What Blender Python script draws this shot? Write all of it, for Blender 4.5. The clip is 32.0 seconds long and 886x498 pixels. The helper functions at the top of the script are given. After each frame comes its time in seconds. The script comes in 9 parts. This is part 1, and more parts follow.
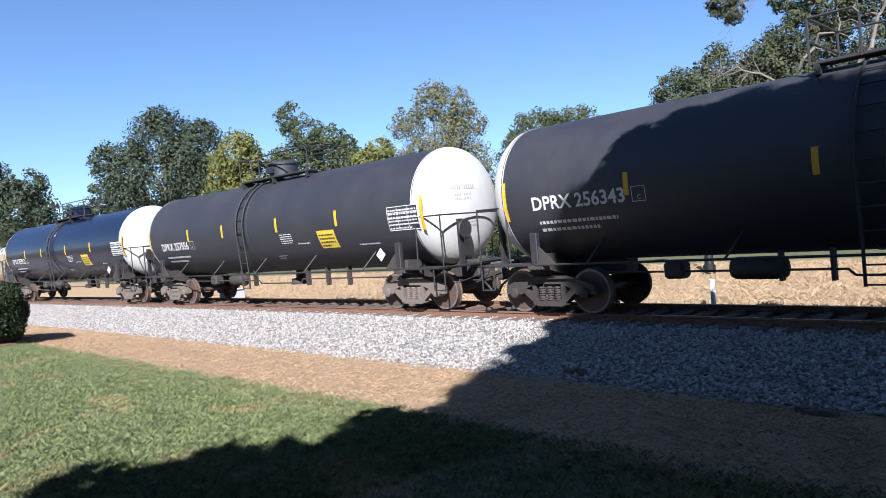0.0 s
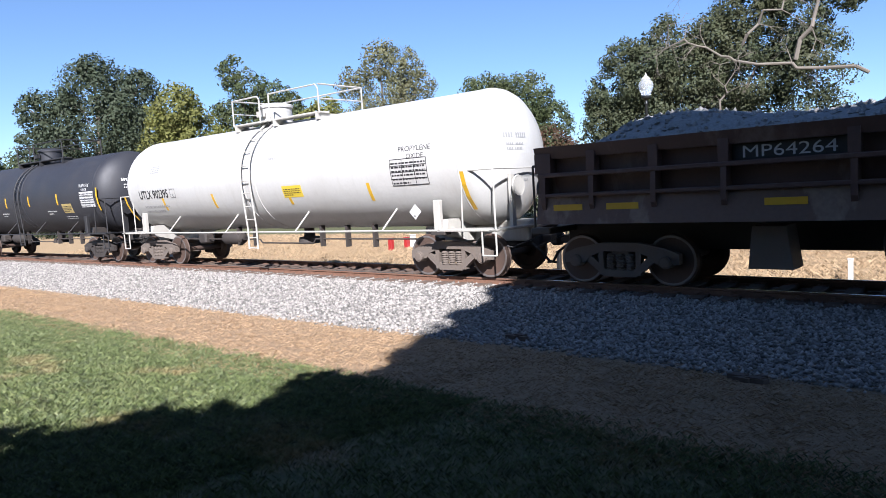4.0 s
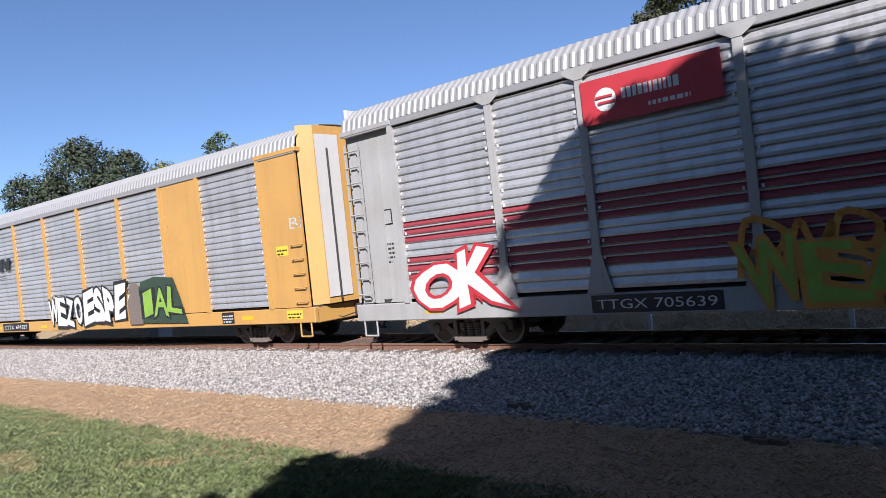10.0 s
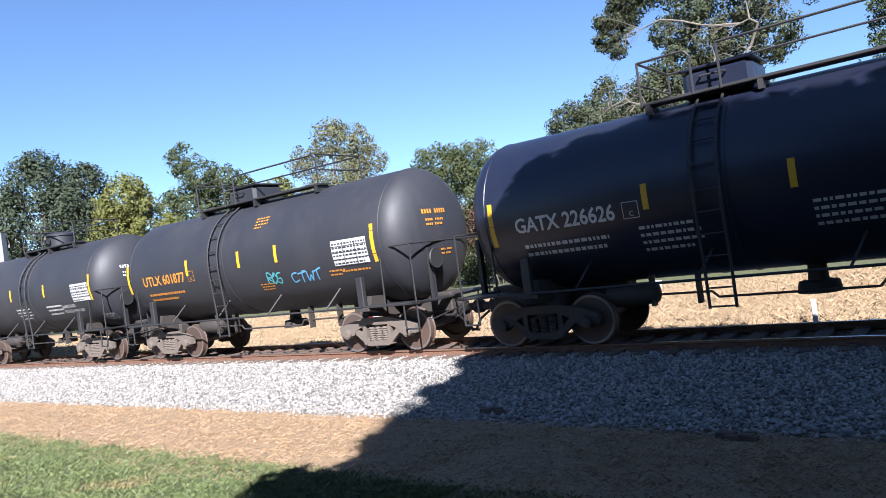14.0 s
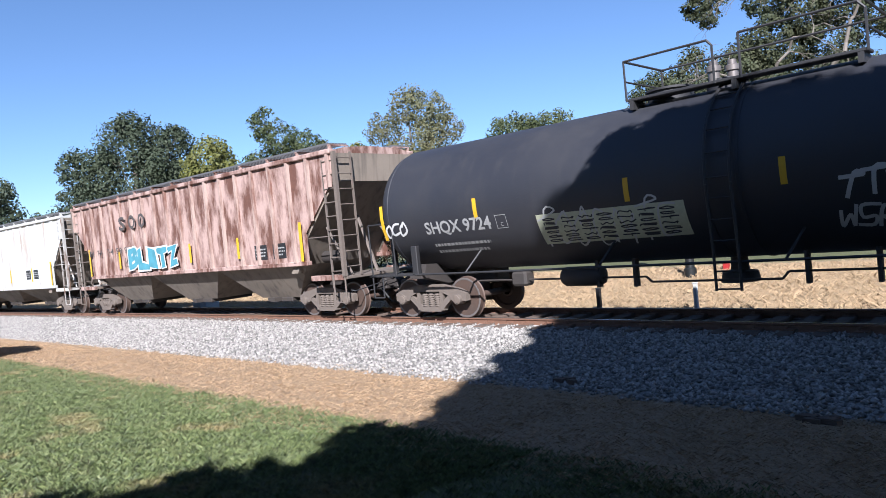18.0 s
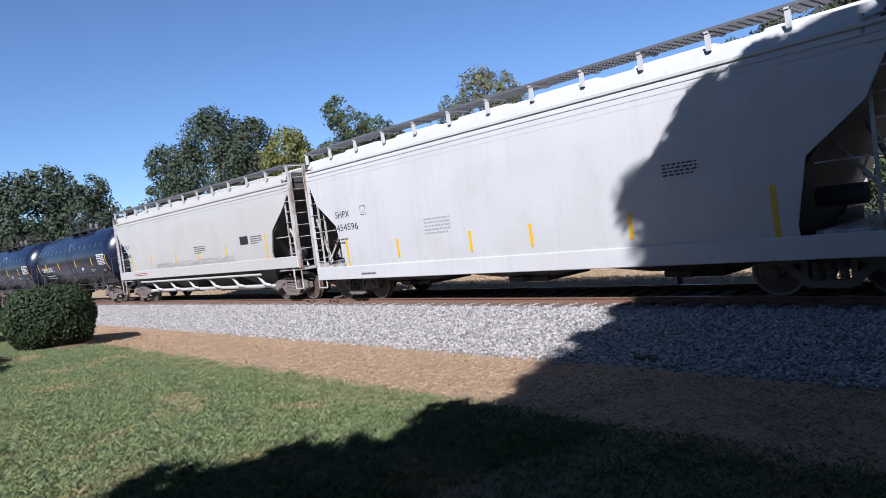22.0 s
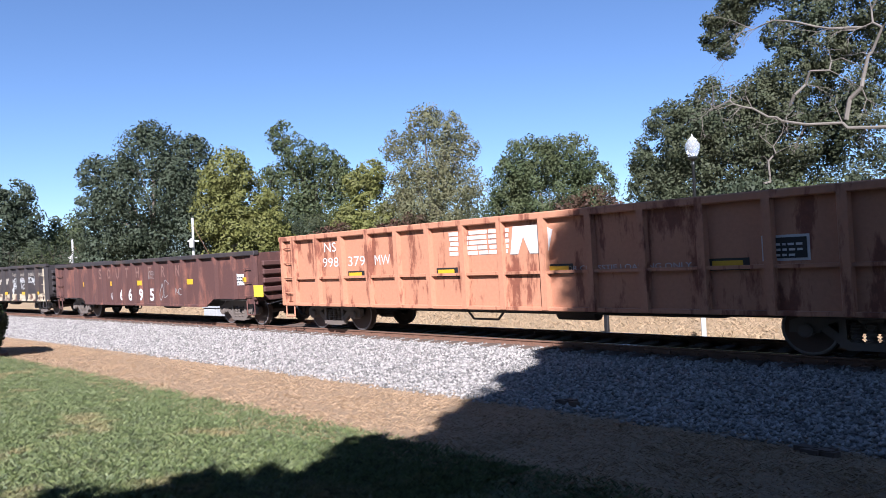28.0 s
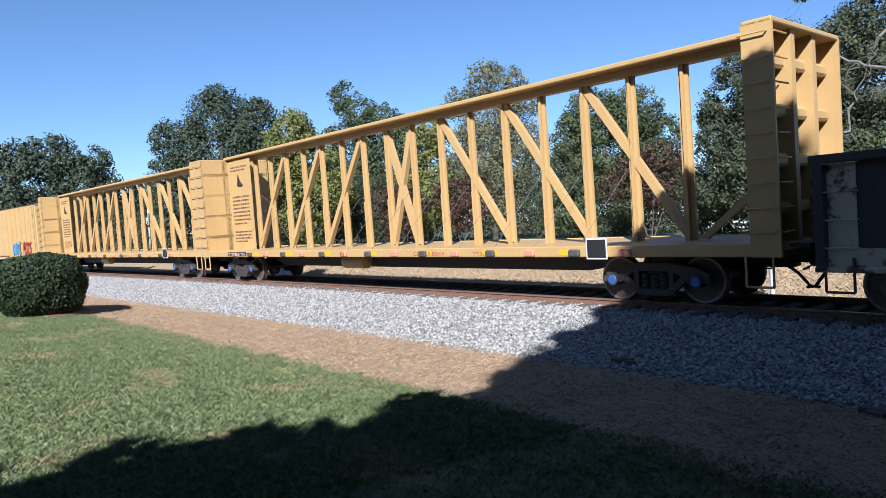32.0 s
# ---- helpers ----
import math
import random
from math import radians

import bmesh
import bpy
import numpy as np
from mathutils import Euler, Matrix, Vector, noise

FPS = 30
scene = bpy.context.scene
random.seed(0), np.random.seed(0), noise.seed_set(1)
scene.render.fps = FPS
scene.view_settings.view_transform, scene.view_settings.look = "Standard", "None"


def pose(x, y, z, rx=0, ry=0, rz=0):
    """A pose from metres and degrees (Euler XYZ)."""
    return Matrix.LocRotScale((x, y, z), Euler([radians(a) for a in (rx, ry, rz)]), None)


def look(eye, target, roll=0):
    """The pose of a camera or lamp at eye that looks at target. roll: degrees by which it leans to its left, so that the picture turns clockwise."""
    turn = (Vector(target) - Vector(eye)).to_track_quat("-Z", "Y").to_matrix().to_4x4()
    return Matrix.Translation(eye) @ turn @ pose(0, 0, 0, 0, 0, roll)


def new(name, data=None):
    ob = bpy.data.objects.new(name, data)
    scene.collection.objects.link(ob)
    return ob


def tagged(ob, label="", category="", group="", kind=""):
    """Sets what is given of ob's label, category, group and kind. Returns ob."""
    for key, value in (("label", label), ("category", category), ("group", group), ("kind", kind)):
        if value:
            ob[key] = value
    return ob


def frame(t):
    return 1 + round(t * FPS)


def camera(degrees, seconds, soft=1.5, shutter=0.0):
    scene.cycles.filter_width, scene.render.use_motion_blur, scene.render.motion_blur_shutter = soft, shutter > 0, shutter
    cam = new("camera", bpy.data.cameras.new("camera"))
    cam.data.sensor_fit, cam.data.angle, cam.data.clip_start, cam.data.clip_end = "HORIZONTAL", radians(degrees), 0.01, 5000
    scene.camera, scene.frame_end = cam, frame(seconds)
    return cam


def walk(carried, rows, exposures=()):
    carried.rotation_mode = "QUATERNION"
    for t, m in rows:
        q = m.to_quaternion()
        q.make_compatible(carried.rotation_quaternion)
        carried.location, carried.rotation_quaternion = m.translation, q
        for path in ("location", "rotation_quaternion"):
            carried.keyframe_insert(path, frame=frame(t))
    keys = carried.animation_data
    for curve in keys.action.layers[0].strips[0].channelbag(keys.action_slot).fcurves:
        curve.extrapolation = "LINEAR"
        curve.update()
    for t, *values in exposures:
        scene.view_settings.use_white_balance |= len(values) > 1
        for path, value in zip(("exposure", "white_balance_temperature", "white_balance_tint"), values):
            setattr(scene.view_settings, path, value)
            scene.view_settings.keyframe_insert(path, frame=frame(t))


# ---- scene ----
cam = camera(64.60, 32.0, soft=0.8)
PATH = [
    (0.0, 0.215, -0.159, 1.747, -0.68, 4.03, 44.85),
    (0.5, 0.195, -0.145, 1.735, -1.07, 3.59, 43.55),
    (1.0, 0.186, -0.144, 1.735, -2.66, 3.97, 43.61),
    (1.5, 0.199, -0.112, 1.730, -3.01, 4.28, 43.24),
    (2.0, 0.189, -0.114, 1.730, -3.57, 4.70, 41.13),
    (2.5, 0.186, -0.103, 1.726, -3.87, 3.37, 41.27),
    (4.5, 0.078, -0.047, 1.729, -4.22, 1.57, 39.52),
    (5.0, 0.039, -0.057, 1.736, -4.87, 2.10, 36.89),
    (5.5, 0.078, -0.076, 1.738, -2.25, 5.47, 38.60),
    (6.0, 0.087, -0.110, 1.738, -1.43, 5.18, 39.59),
    (6.5, 0.080, -0.070, 1.724, -2.83, 4.37, 38.53),
    (7.0, 0.071, -0.091, 1.726, -2.97, 3.47, 36.96),
    (7.5, 0.067, -0.132, 1.735, -1.55, 3.30, 37.55),
    (8.0, 0.049, -0.148, 1.743, -0.63, 3.60, 39.56),
    (8.5, 0.076, -0.123, 1.753, -0.95, 4.15, 42.27),
    (9.0, 0.076, -0.032, 1.752, 0.70, 6.25, 40.12),
    (9.5, -0.039, 0.091, 1.762, 0.68, 3.22, 37.09),
    (10.0, -0.068, 0.134, 1.768, 1.35, 5.19, 39.67),
    (10.5, -0.114, 0.085, 1.778, 1.45, 5.72, 41.43),
    (11.0, -0.105, 0.068, 1.778, 1.36, 5.73, 45.10),
    (11.5, -0.063, 0.119, 1.783, 1.47, 4.05, 44.52),
    (12.0, -0.059, 0.144, 1.772, 1.57, 4.35, 40.70),
    (12.5, -0.061, 0.173, 1.759, 1.03, 3.43, 37.49),
    (13.0, -0.079, 0.194, 1.756, 0.96, 3.76, 35.73),
    (13.5, -0.131, 0.224, 1.757, 0.14, 4.38, 34.01),
    (14.0, -0.116, 0.208, 1.773, 1.52, 6.80, 37.12),
    (14.5, -0.112, 0.183, 1.764, 2.11, 5.26, 37.58),
    (15.0, -0.092, 0.141, 1.744, 2.11, 3.98, 41.85),
    (15.5, -0.087, 0.167, 1.735, -1.55, 2.83, 42.76),
    (17.5, -0.087, 0.091, 1.755, 0.16, 4.03, 40.58),
    (18.0, -0.126, 0.030, 1.757, -0.37, 4.59, 42.89),
    (18.5, -0.101, 0.051, 1.747, -2.74, -1.05, 32.76),
    (19.0, -0.107, 0.114, 1.751, -2.79, -2.95, 15.85),
    (19.5, -0.194, 0.032, 1.769, -2.84, 4.28, 29.86),
    (20.0, -0.138, -0.022, 1.748, -3.20, 9.08, 44.71),
    (20.5, -0.129, 0.017, 1.759, -6.72, 8.50, 48.98),
    (21.0, -0.094, -0.004, 1.769, -2.45, 5.16, 41.30),
    (21.5, -0.068, -0.082, 1.768, -1.31, 9.45, 46.25),
    (22.0, -0.073, -0.106, 1.756, -1.28, 6.29, 48.87),
    (22.5, -0.069, -0.090, 1.753, -0.62, 5.90, 48.66),
    (23.0, -0.052, -0.092, 1.746, -0.15, 6.82, 51.19),
    (23.5, -0.062, -0.089, 1.739, -0.10, 6.61, 51.22),
    (24.0, -0.064, -0.076, 1.740, -0.25, 6.62, 50.02),
    (24.5, -0.070, -0.057, 1.746, -0.50, 6.35, 47.83),
    (25.0, -0.049, -0.054, 1.745, -0.04, 7.12, 45.65),
    (25.5, -0.067, -0.036, 1.747, -0.27, 5.43, 44.99),
    (27.5, 0.011, -0.134, 1.760, 1.19, 4.64, 44.90),
    (28.0, 0.020, -0.068, 1.742, 1.22, 2.29, 43.85),
    (28.5, 0.072, 0.055, 1.753, 0.99, 3.84, 45.11),
    (29.0, 0.082, 0.065, 1.756, 0.22, 3.49, 48.22),
    (29.5, 0.078, 0.028, 1.737, 0.28, 3.11, 49.37),
    (30.0, 0.083, 0.029, 1.738, -1.74, 1.34, 50.15),
    (30.5, 0.113, 0.035, 1.740, -2.87, 0.93, 49.72),
    (31.0, 0.114, 0.034, 1.741, -1.86, 1.64, 48.80),
    (31.5, 0.119, 0.025, 1.740, -1.80, 1.94, 49.52),
    (32.0, 0.117, 0.053, 1.754, -1.99, 2.95, 49.06),
]
walk(cam, [(t, pose(x, y, z, 90 + p, r, w)) for t, x, y, z, p, r, w in PATH],
     exposures=((0.0, 1.49, 5780, 14), (2.0, 1.66, 5980, 15), (5.0, 1.39, 5830, 15), (6.0, 1.64, 6130, 15), (7.0, 1.49, 6130, 14), (8.0, 1.34, 5930, 13), (9.0, 1.24, 5980, 15), (10.0, 1.19, 5980, 17), (12.0, 1.19, 5880, 17), (13.0, 1.57, 5830, 15), (14.0, 1.77, 5830, 14), (15.5, 1.54, 5780, 14), (18.0, 1.44, 5730, 14), (19.0, 1.85, 5780, 14), (20.0, 1.29, 5830, 14), (21.0, 1.24, 5780, 16), (22.0, 0.99, 5580, 16), (23.0, 0.94, 5580, 17), (24.0, 1.19, 5630, 15), (25.0, 1.49, 5730, 15), (28.0, 1.39, 5730, 18), (29.0, 1.44, 5830, 20), (31.0, 1.39, 5780, 18), (32.0, 1.24, 5480, 12)))

# ---- world, sun ----
SUN_AZ, SUN_EL = 40.0, 35.0        # light runs to -x, +y
world = bpy.data.worlds.new("sky_world")
scene.world = world
world.use_nodes = True
_nt = world.node_tree
_sky = _nt.nodes.new("ShaderNodeTexSky")
_sky.sky_type = "NISHITA"
_sky.sun_disc = False
_sky.sun_elevation = radians(SUN_EL)
_sky.sun_rotation = radians(180 - SUN_AZ)
_sky.air_density = 1.0
_sky.dust_density = 0.15
_sky.altitude = 1200.0
_sky.ozone_density = 4.0
_nt.links.new(_sky.outputs[0], _nt.nodes["Background"].inputs[0])
_nt.nodes["Background"].inputs[1].default_value = 0.056
_sl = bpy.data.lights.new("sun", "SUN")
_sl.energy, _sl.angle, _sl.color = 5.0, radians(0.55), (1.0, 0.95, 0.88)
sun = new("sun", _sl)
_ld = Vector((-math.sin(radians(SUN_AZ)) * math.cos(radians(SUN_EL)), math.cos(radians(SUN_AZ)) * math.cos(radians(SUN_EL)), -math.sin(radians(SUN_EL))))
sun.matrix_world = look((20, -30, 40), Vector((20, -30, 40)) + _ld)


# ---- materials ----
MATS = {}


def _mix(nt, fac, a, b):
    n = nt.nodes.new("ShaderNodeMix")
    n.data_type = "RGBA"
    for sock, val in ((n.inputs[0], fac), (n.inputs[6], a), (n.inputs[7], b)):
        if hasattr(val, "links"):
            nt.links.new(val, sock)
        else:
            sock.default_value = val if isinstance(val, float) else (*val[:3], 1)
    return n.outputs[2]


def _noise(nt, vec, scale, detail=4.0, rough=0.55):
    n = nt.nodes.new("ShaderNodeTexNoise")
    n.inputs["Scale"].default_value, n.inputs["Detail"].default_value, n.inputs["Roughness"].default_value = scale, detail, rough
    if vec is not None:
        nt.links.new(vec, n.inputs["Vector"])
    return n.outputs["Fac"]


def _ramp(nt, fac, lo, hi):
    n = nt.nodes.new("ShaderNodeMapRange")
    nt.links.new(fac, n.inputs[0])
    n.inputs[1].default_value, n.inputs[2].default_value = lo, hi
    return n.outputs[0]


def _math(nt, op, a, b=None):
    n = nt.nodes.new("ShaderNodeMath")
    n.operation = op
    for k, val in enumerate((a, b)):
        if val is None:
            continue
        if hasattr(val, "links"):
            nt.links.new(val, n.inputs[k])
        else:
            n.inputs[k].default_value = val
    return n.outputs[0]


def base_mat(name):
    m = bpy.data.materials.new(name)
    m.use_nodes = True
    nt = m.node_tree
    return m, nt, nt.nodes["Principled BSDF"]


def _coords(nt, scale=(1, 1, 1), obj=True):
    tc = nt.nodes.new("ShaderNodeTexCoord")
    mp = nt.nodes.new("ShaderNodeMapping")
    mp.inputs["Scale"].default_value = scale
    nt.links.new(tc.outputs["Object"], mp.inputs[0])
    return mp.outputs[0]


def _bump(nt, bsdf, height, strength, dist=0.02):
    b = nt.nodes.new("ShaderNodeBump")
    b.inputs["Strength"].default_value, b.inputs["Distance"].default_value = strength, dist
    nt.links.new(height, b.inputs["Height"])
    nt.links.new(b.outputs[0], bsdf.inputs["Normal"])


def paint(name, col, rough=0.45, dirt=(0.12, 0.08, 0.05), amount=0.35, metal=0.0, streak=0.5, bump=0.08, fine=18.0, var=0.25):
    """Weathered paint: broad grime, vertical streaks and fine speckle."""
    if name in MATS:
        return MATS[name]
    m, nt, bs = base_mat(name)
    v = _coords(nt)
    vs = _coords(nt, (2.2, 2.2, 0.18))
    broad = _ramp(nt, _noise(nt, v, 0.7, 5), 0.42, 0.75)
    run = _ramp(nt, _noise(nt, vs, 2.2, 4), 0.5, 0.78)
    spk = _ramp(nt, _noise(nt, v, fine, 6, 0.7), 0.35, 0.7)
    d = _math(nt, "ADD", _math(nt, "MULTIPLY", broad, 0.6), _math(nt, "MULTIPLY", run, streak))
    d = _math(nt, "MULTIPLY", d, amount)
    d = _math(nt, "MINIMUM", d, 1.0)
    c0 = _mix(nt, _math(nt, "MULTIPLY", spk, var), col, tuple(c * 0.72 for c in col))
    nt.links.new(_mix(nt, d, c0, dirt), bs.inputs["Base Color"])
    r = _math(nt, "ADD", _math(nt, "MULTIPLY", d, 0.35), rough)
    nt.links.new(_math(nt, "MINIMUM", r, 0.95), bs.inputs["Roughness"])
    bs.inputs["Metallic"].default_value = metal
    _bump(nt, bs, spk, bump)
    MATS[name] = m
    return m


def screen_mat(name, col, dull, metal, rough):
    """Pressed steel sheet: each sheet its own tone along the car, rows of small punched slots, run-down stains."""
    m, nt, bs = base_mat(name)
    sheet = _ramp(nt, _noise(nt, _coords(nt, (.18, .18, 1.9)), 1.0, 3, .6), .36, .64)
    stain = _ramp(nt, _noise(nt, _coords(nt, (2.6, 2.6, .25)), 1.6, 5), .5, .74)
    slot = _ramp(nt, _noise(nt, _coords(nt, (11, 11, 26)), 1.0, 1, .4), .60, .66)
    cloud = _noise(nt, _coords(nt), 1.1, 5, .6)
    c0 = _mix(nt, sheet, tuple(c * .78 for c in col), col)
    c0 = _mix(nt, _math(nt, "MULTIPLY", cloud, .35), c0, dull)
    c0 = _mix(nt, _math(nt, "MULTIPLY", stain, .45), c0, dull)
    nt.links.new(_mix(nt, _math(nt, "MULTIPLY", slot, .16), c0, (.06, .06, .06)), bs.inputs["Base Color"])
    nt.links.new(_math(nt, "ADD", _math(nt, "MULTIPLY", cloud, .25), rough), bs.inputs["Roughness"])
    bs.inputs["Metallic"].default_value = metal
    _bump(nt, bs, cloud, .12, .05)
    MATS[name] = m
    return m


def plain(name, col, rough=0.6, metal=0.0, var=0.2, scale=12.0):
    if name in MATS:
        return MATS[name]
    m, nt, bs = base_mat(name)
    n = _noise(nt, _coords(nt), scale, 5)
    nt.links.new(_mix(nt, n, tuple(c * (1 - var) for c in col), tuple(min(1, c * (1 + var)) for c in col)), bs.inputs["Base Color"])
    bs.inputs["Roughness"].default_value, bs.inputs["Metallic"].default_value = rough, metal
    _bump(nt, bs, n, 0.15, 0.01)
    MATS[name] = m
    return m


def patchy(name, col, col2, scale=1.2, lo=0.45, hi=0.6, rough=0.6, stretch=(1, 1, 0.4)):
    """Paint flaked off to a second colour in sharp patches."""
    if name in MATS:
        return MATS[name]
    m, nt, bs = base_mat(name)
    v = _coords(nt, stretch)
    big = _ramp(nt, _noise(nt, v, scale, 8, 0.65), lo, hi)
    sml = _noise(nt, _coords(nt), 14.0, 6)
    c1 = _mix(nt, sml, tuple(c * 0.8 for c in col), tuple(min(1, c * 1.15) for c in col))
    c2 = _mix(nt, sml, tuple(c * 0.6 for c in col2), tuple(min(1, c * 1.3) for c in col2))
    nt.links.new(_mix(nt, big, c1, c2), bs.inputs["Base Color"])
    bs.inputs["Roughness"].default_value = rough
    _bump(nt, bs, sml, 0.12)
    MATS[name] = m
    return m


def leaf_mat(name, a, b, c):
    """Leaves: colour varied leaf by leaf, a little light passing through."""
    if name in MATS:
        return MATS[name]
    m, nt, bs = base_mat(name)
    g = nt.nodes.new("ShaderNodeNewGeometry")
    big = _ramp(nt, _noise(nt, _coords(nt), 0.6, 4), 0.38, 0.62)
    c1 = _mix(nt, _math(nt, "ADD", _math(nt, "MULTIPLY", g.outputs["Random Per Island"], 0.55), 0.25), a, b)
    col = _mix(nt, _math(nt, "MULTIPLY", big, 0.6), c1, c)
    nt.links.new(col, bs.inputs["Base Color"])
    bs.inputs["Roughness"].default_value, bs.inputs["Specular IOR Level"].default_value = 0.6, 0.2
    tr = nt.nodes.new("ShaderNodeBsdfTranslucent")
    nt.links.new(col, tr.inputs[0])
    mx = nt.nodes.new("ShaderNodeMixShader")
    mx.inputs[0].default_value = 0.18
    nt.links.new(bs.outputs[0], mx.inputs[1])
    nt.links.new(tr.outputs[0], mx.inputs[2])
    nt.links.new(mx.outputs[0], nt.nodes["Material Output"].inputs[0])
    MATS[name] = m
    return m


# ---- geometry kit ----
class Geo:
    def __init__(self):
        self.v, self.f = [], []

    def add(self, vs, fs):
        o = len(self.v)
        self.v += [tuple(p) for p in vs]
        self.f += [tuple(i + o for i in q) for q in fs]
        return self

    def box(self, x0, x1, y0, y1, z0, z1, b=0.0):
        if b <= 0:
            vs = [(x, y, z) for x in (x0, x1) for y in (y0, y1) for z in (z0, z1)]
            return self.add(vs, [(0, 1, 3, 2), (4, 6, 7, 5), (0, 4, 5, 1), (2, 3, 7, 6), (0, 2, 6, 4), (1, 5, 7, 3)])
        b = min(b, (x1 - x0) * .45, (y1 - y0) * .45, (z1 - z0) * .45)
        # chamfer the upright and lengthwise edges through stacked rings
        def ring(z, i):
            return [(x0 + b + i, y0 + i, z), (x1 - b - i, y0 + i, z), (x1 - i, y0 + b + i, z), (x1 - i, y1 - b - i, z), (x1 - b - i, y1 - i, z), (x0 + b + i, y1 - i, z), (x0 + i, y1 - b - i, z), (x0 + i, y0 + b + i, z)]
        vs = ring(z0, b * .7) + ring(z0 + b, 0) + ring(z1 - b, 0) + ring(z1, b * .7)
        fs = [tuple(range(7, -1, -1)), tuple(range(24, 32))]
        for k in range(3):
            for i in range(8):
                j = (i + 1) % 8
                fs.append((k * 8 + i, k * 8 + j, k * 8 + 8 + j, k * 8 + 8 + i))
        return self.add(vs, fs)

    def tube(self, p, q, r, n=8, r2=None, cap=True):
        p, q = Vector(p), Vector(q)
        d = (q - p)
        if d.length < 1e-6:
            return self
        t = d.to_track_quat("Z", "Y").to_matrix()
        r2 = r if r2 is None else r2
        vs = [p + t @ Vector((r * math.cos(a), r * math.sin(a), 0)) for a in (2 * math.pi * i / n for i in range(n))]
        vs += [q + t @ Vector((r2 * math.cos(a), r2 * math.sin(a), 0)) for a in (2 * math.pi * i / n for i in range(n))]
        fs = [(i, (i + 1) % n, n + (i + 1) % n, n + i) for i in range(n)]
        if cap:
            fs += [tuple(range(n - 1, -1, -1)), tuple(range(n, 2 * n))]
        return self.add(vs, fs)

    def path(self, pts, r, n=6):
        for a, b in zip(pts, pts[1:]):
            self.tube(a, b, r, n)
        return self

    def prism(self, poly, lo, hi, axis="y"):
        """A polygon (a, b) pushed along an axis: y takes (x, z), x takes (y, z), z takes (x, y)."""
        def p3(a, b, h):
            return (a, h, b) if axis == "y" else (h, a, b) if axis == "x" else (a, b, h)
        n = len(poly)
        vs = [p3(a, b, lo) for a, b in poly] + [p3(a, b, hi) for a, b in poly]
        fs = [tuple(range(n)), tuple(range(2 * n - 1, n - 1, -1))]
        fs += [(i, n + i, n + (i + 1) % n, (i + 1) % n) for i in range(n)]
        return self.add(vs, fs)

    def lathe(self, prof, n=40, cy=0.0, cz=0.0, axis="x", c=(0, 0, 0)):
        """A profile of (along, radius) turned about an axis through (cy, cz) or c."""
        vs, fs = [], []
        for s, r in prof:
            for i in range(n):
                a = 2 * math.pi * i / n
                if axis == "x":
                    vs.append((s + c[0], cy + c[1] + r * math.cos(a), cz + c[2] + r * math.sin(a)))
                elif axis == "y":
                    vs.append((c[0] + r * math.cos(a), c[1] + s, c[2] + r * math.sin(a)))
                else:
                    vs.append((c[0] + r * math.cos(a), c[1] + r * math.sin(a), c[2] + s))
        for k in range(len(prof) - 1):
            for i in range(n):
                j = (i + 1) % n
                fs.append((k * n + i, k * n + j, (k + 1) * n + j, (k + 1) * n + i))
        fs += [tuple(range(n - 1, -1, -1)), tuple(range((len(prof) - 1) * n, len(prof) * n))]
        return self.add(vs, fs)

    def mesh(self, name, mat, smooth=False):
        me = bpy.data.meshes.new(name)
        me.from_pydata(self.v, [], self.f)
        bm = bmesh.new()
        bm.from_mesh(me)
        bmesh.ops.recalc_face_normals(bm, faces=bm.faces)
        if smooth:
            for fc in bm.faces:
                fc.smooth = len(fc.verts) < 7
            for e in bm.edges:
                if len(e.link_faces) == 2 and e.calc_face_angle(0) > 0.6:
                    e.smooth = False
        bm.to_mesh(me)
        bm.free()
        me.materials.append(mat)
        return me


def part(name, geo, mat, parent=None, label="", smooth=False, at=None):
    """One mesh object, under a thing or a part; geo may be a Geo or a finished mesh."""
    me = geo if isinstance(geo, bpy.types.Mesh) else geo.mesh(name, mat, smooth)
    ob = new(name, me)
    ob.parent = parent
    if at is not None:
        ob.matrix_basis = at
    if label:
        ob["label"] = label
    return ob


def thing(name, label, category, group="", kind="", at=None):
    ob = new(name)
    ob.empty_display_size = 0.3
    if at is not None:
        ob.matrix_basis = at
    return tagged(ob, label, category, group, kind)


# ---- the track's line ----
RAIL_Z, Y0, BEND, CURVE = 0.07, 12.8, -0.01, -0.00075
CANT = 1.5


def track_y(x):
    if x < -75:
        return track_y(-75) + track_slope(-75) * (x + 75)
    if x > 20:
        return track_y(20) + track_slope(20) * (x - 20)
    return Y0 + BEND * x + CURVE * x * x


def track_slope(x):
    x = max(-75, min(20, x))
    return BEND + 2 * CURVE * x


def rail_pose(x):
    return pose(x, track_y(x), RAIL_Z, CANT, 0, math.degrees(math.atan(track_slope(x))))

# ---- ground ----
def ground_z(x, y):
    """Height of the ground: lawn, dip, ballast bed, ditch and the bank beyond."""
    d = y - (track_y(x) if x > -75 else track_y(-75)) + Y0
    base = float(np.interp(d, [2, 5, 8, 8.35, 10.5, 11.3, 15.0, 17.0, 18.2, 21.5, 24, 60], [0, -.2, -.4, -.36, -.14, -.115, -.10, -.55, -.6, -.05, .25, .4]))
    fade = max(0.0, 1 - max(0.0, abs(x + 20) - 60) / 60)
    return base * fade + (1 - fade) * 0.0


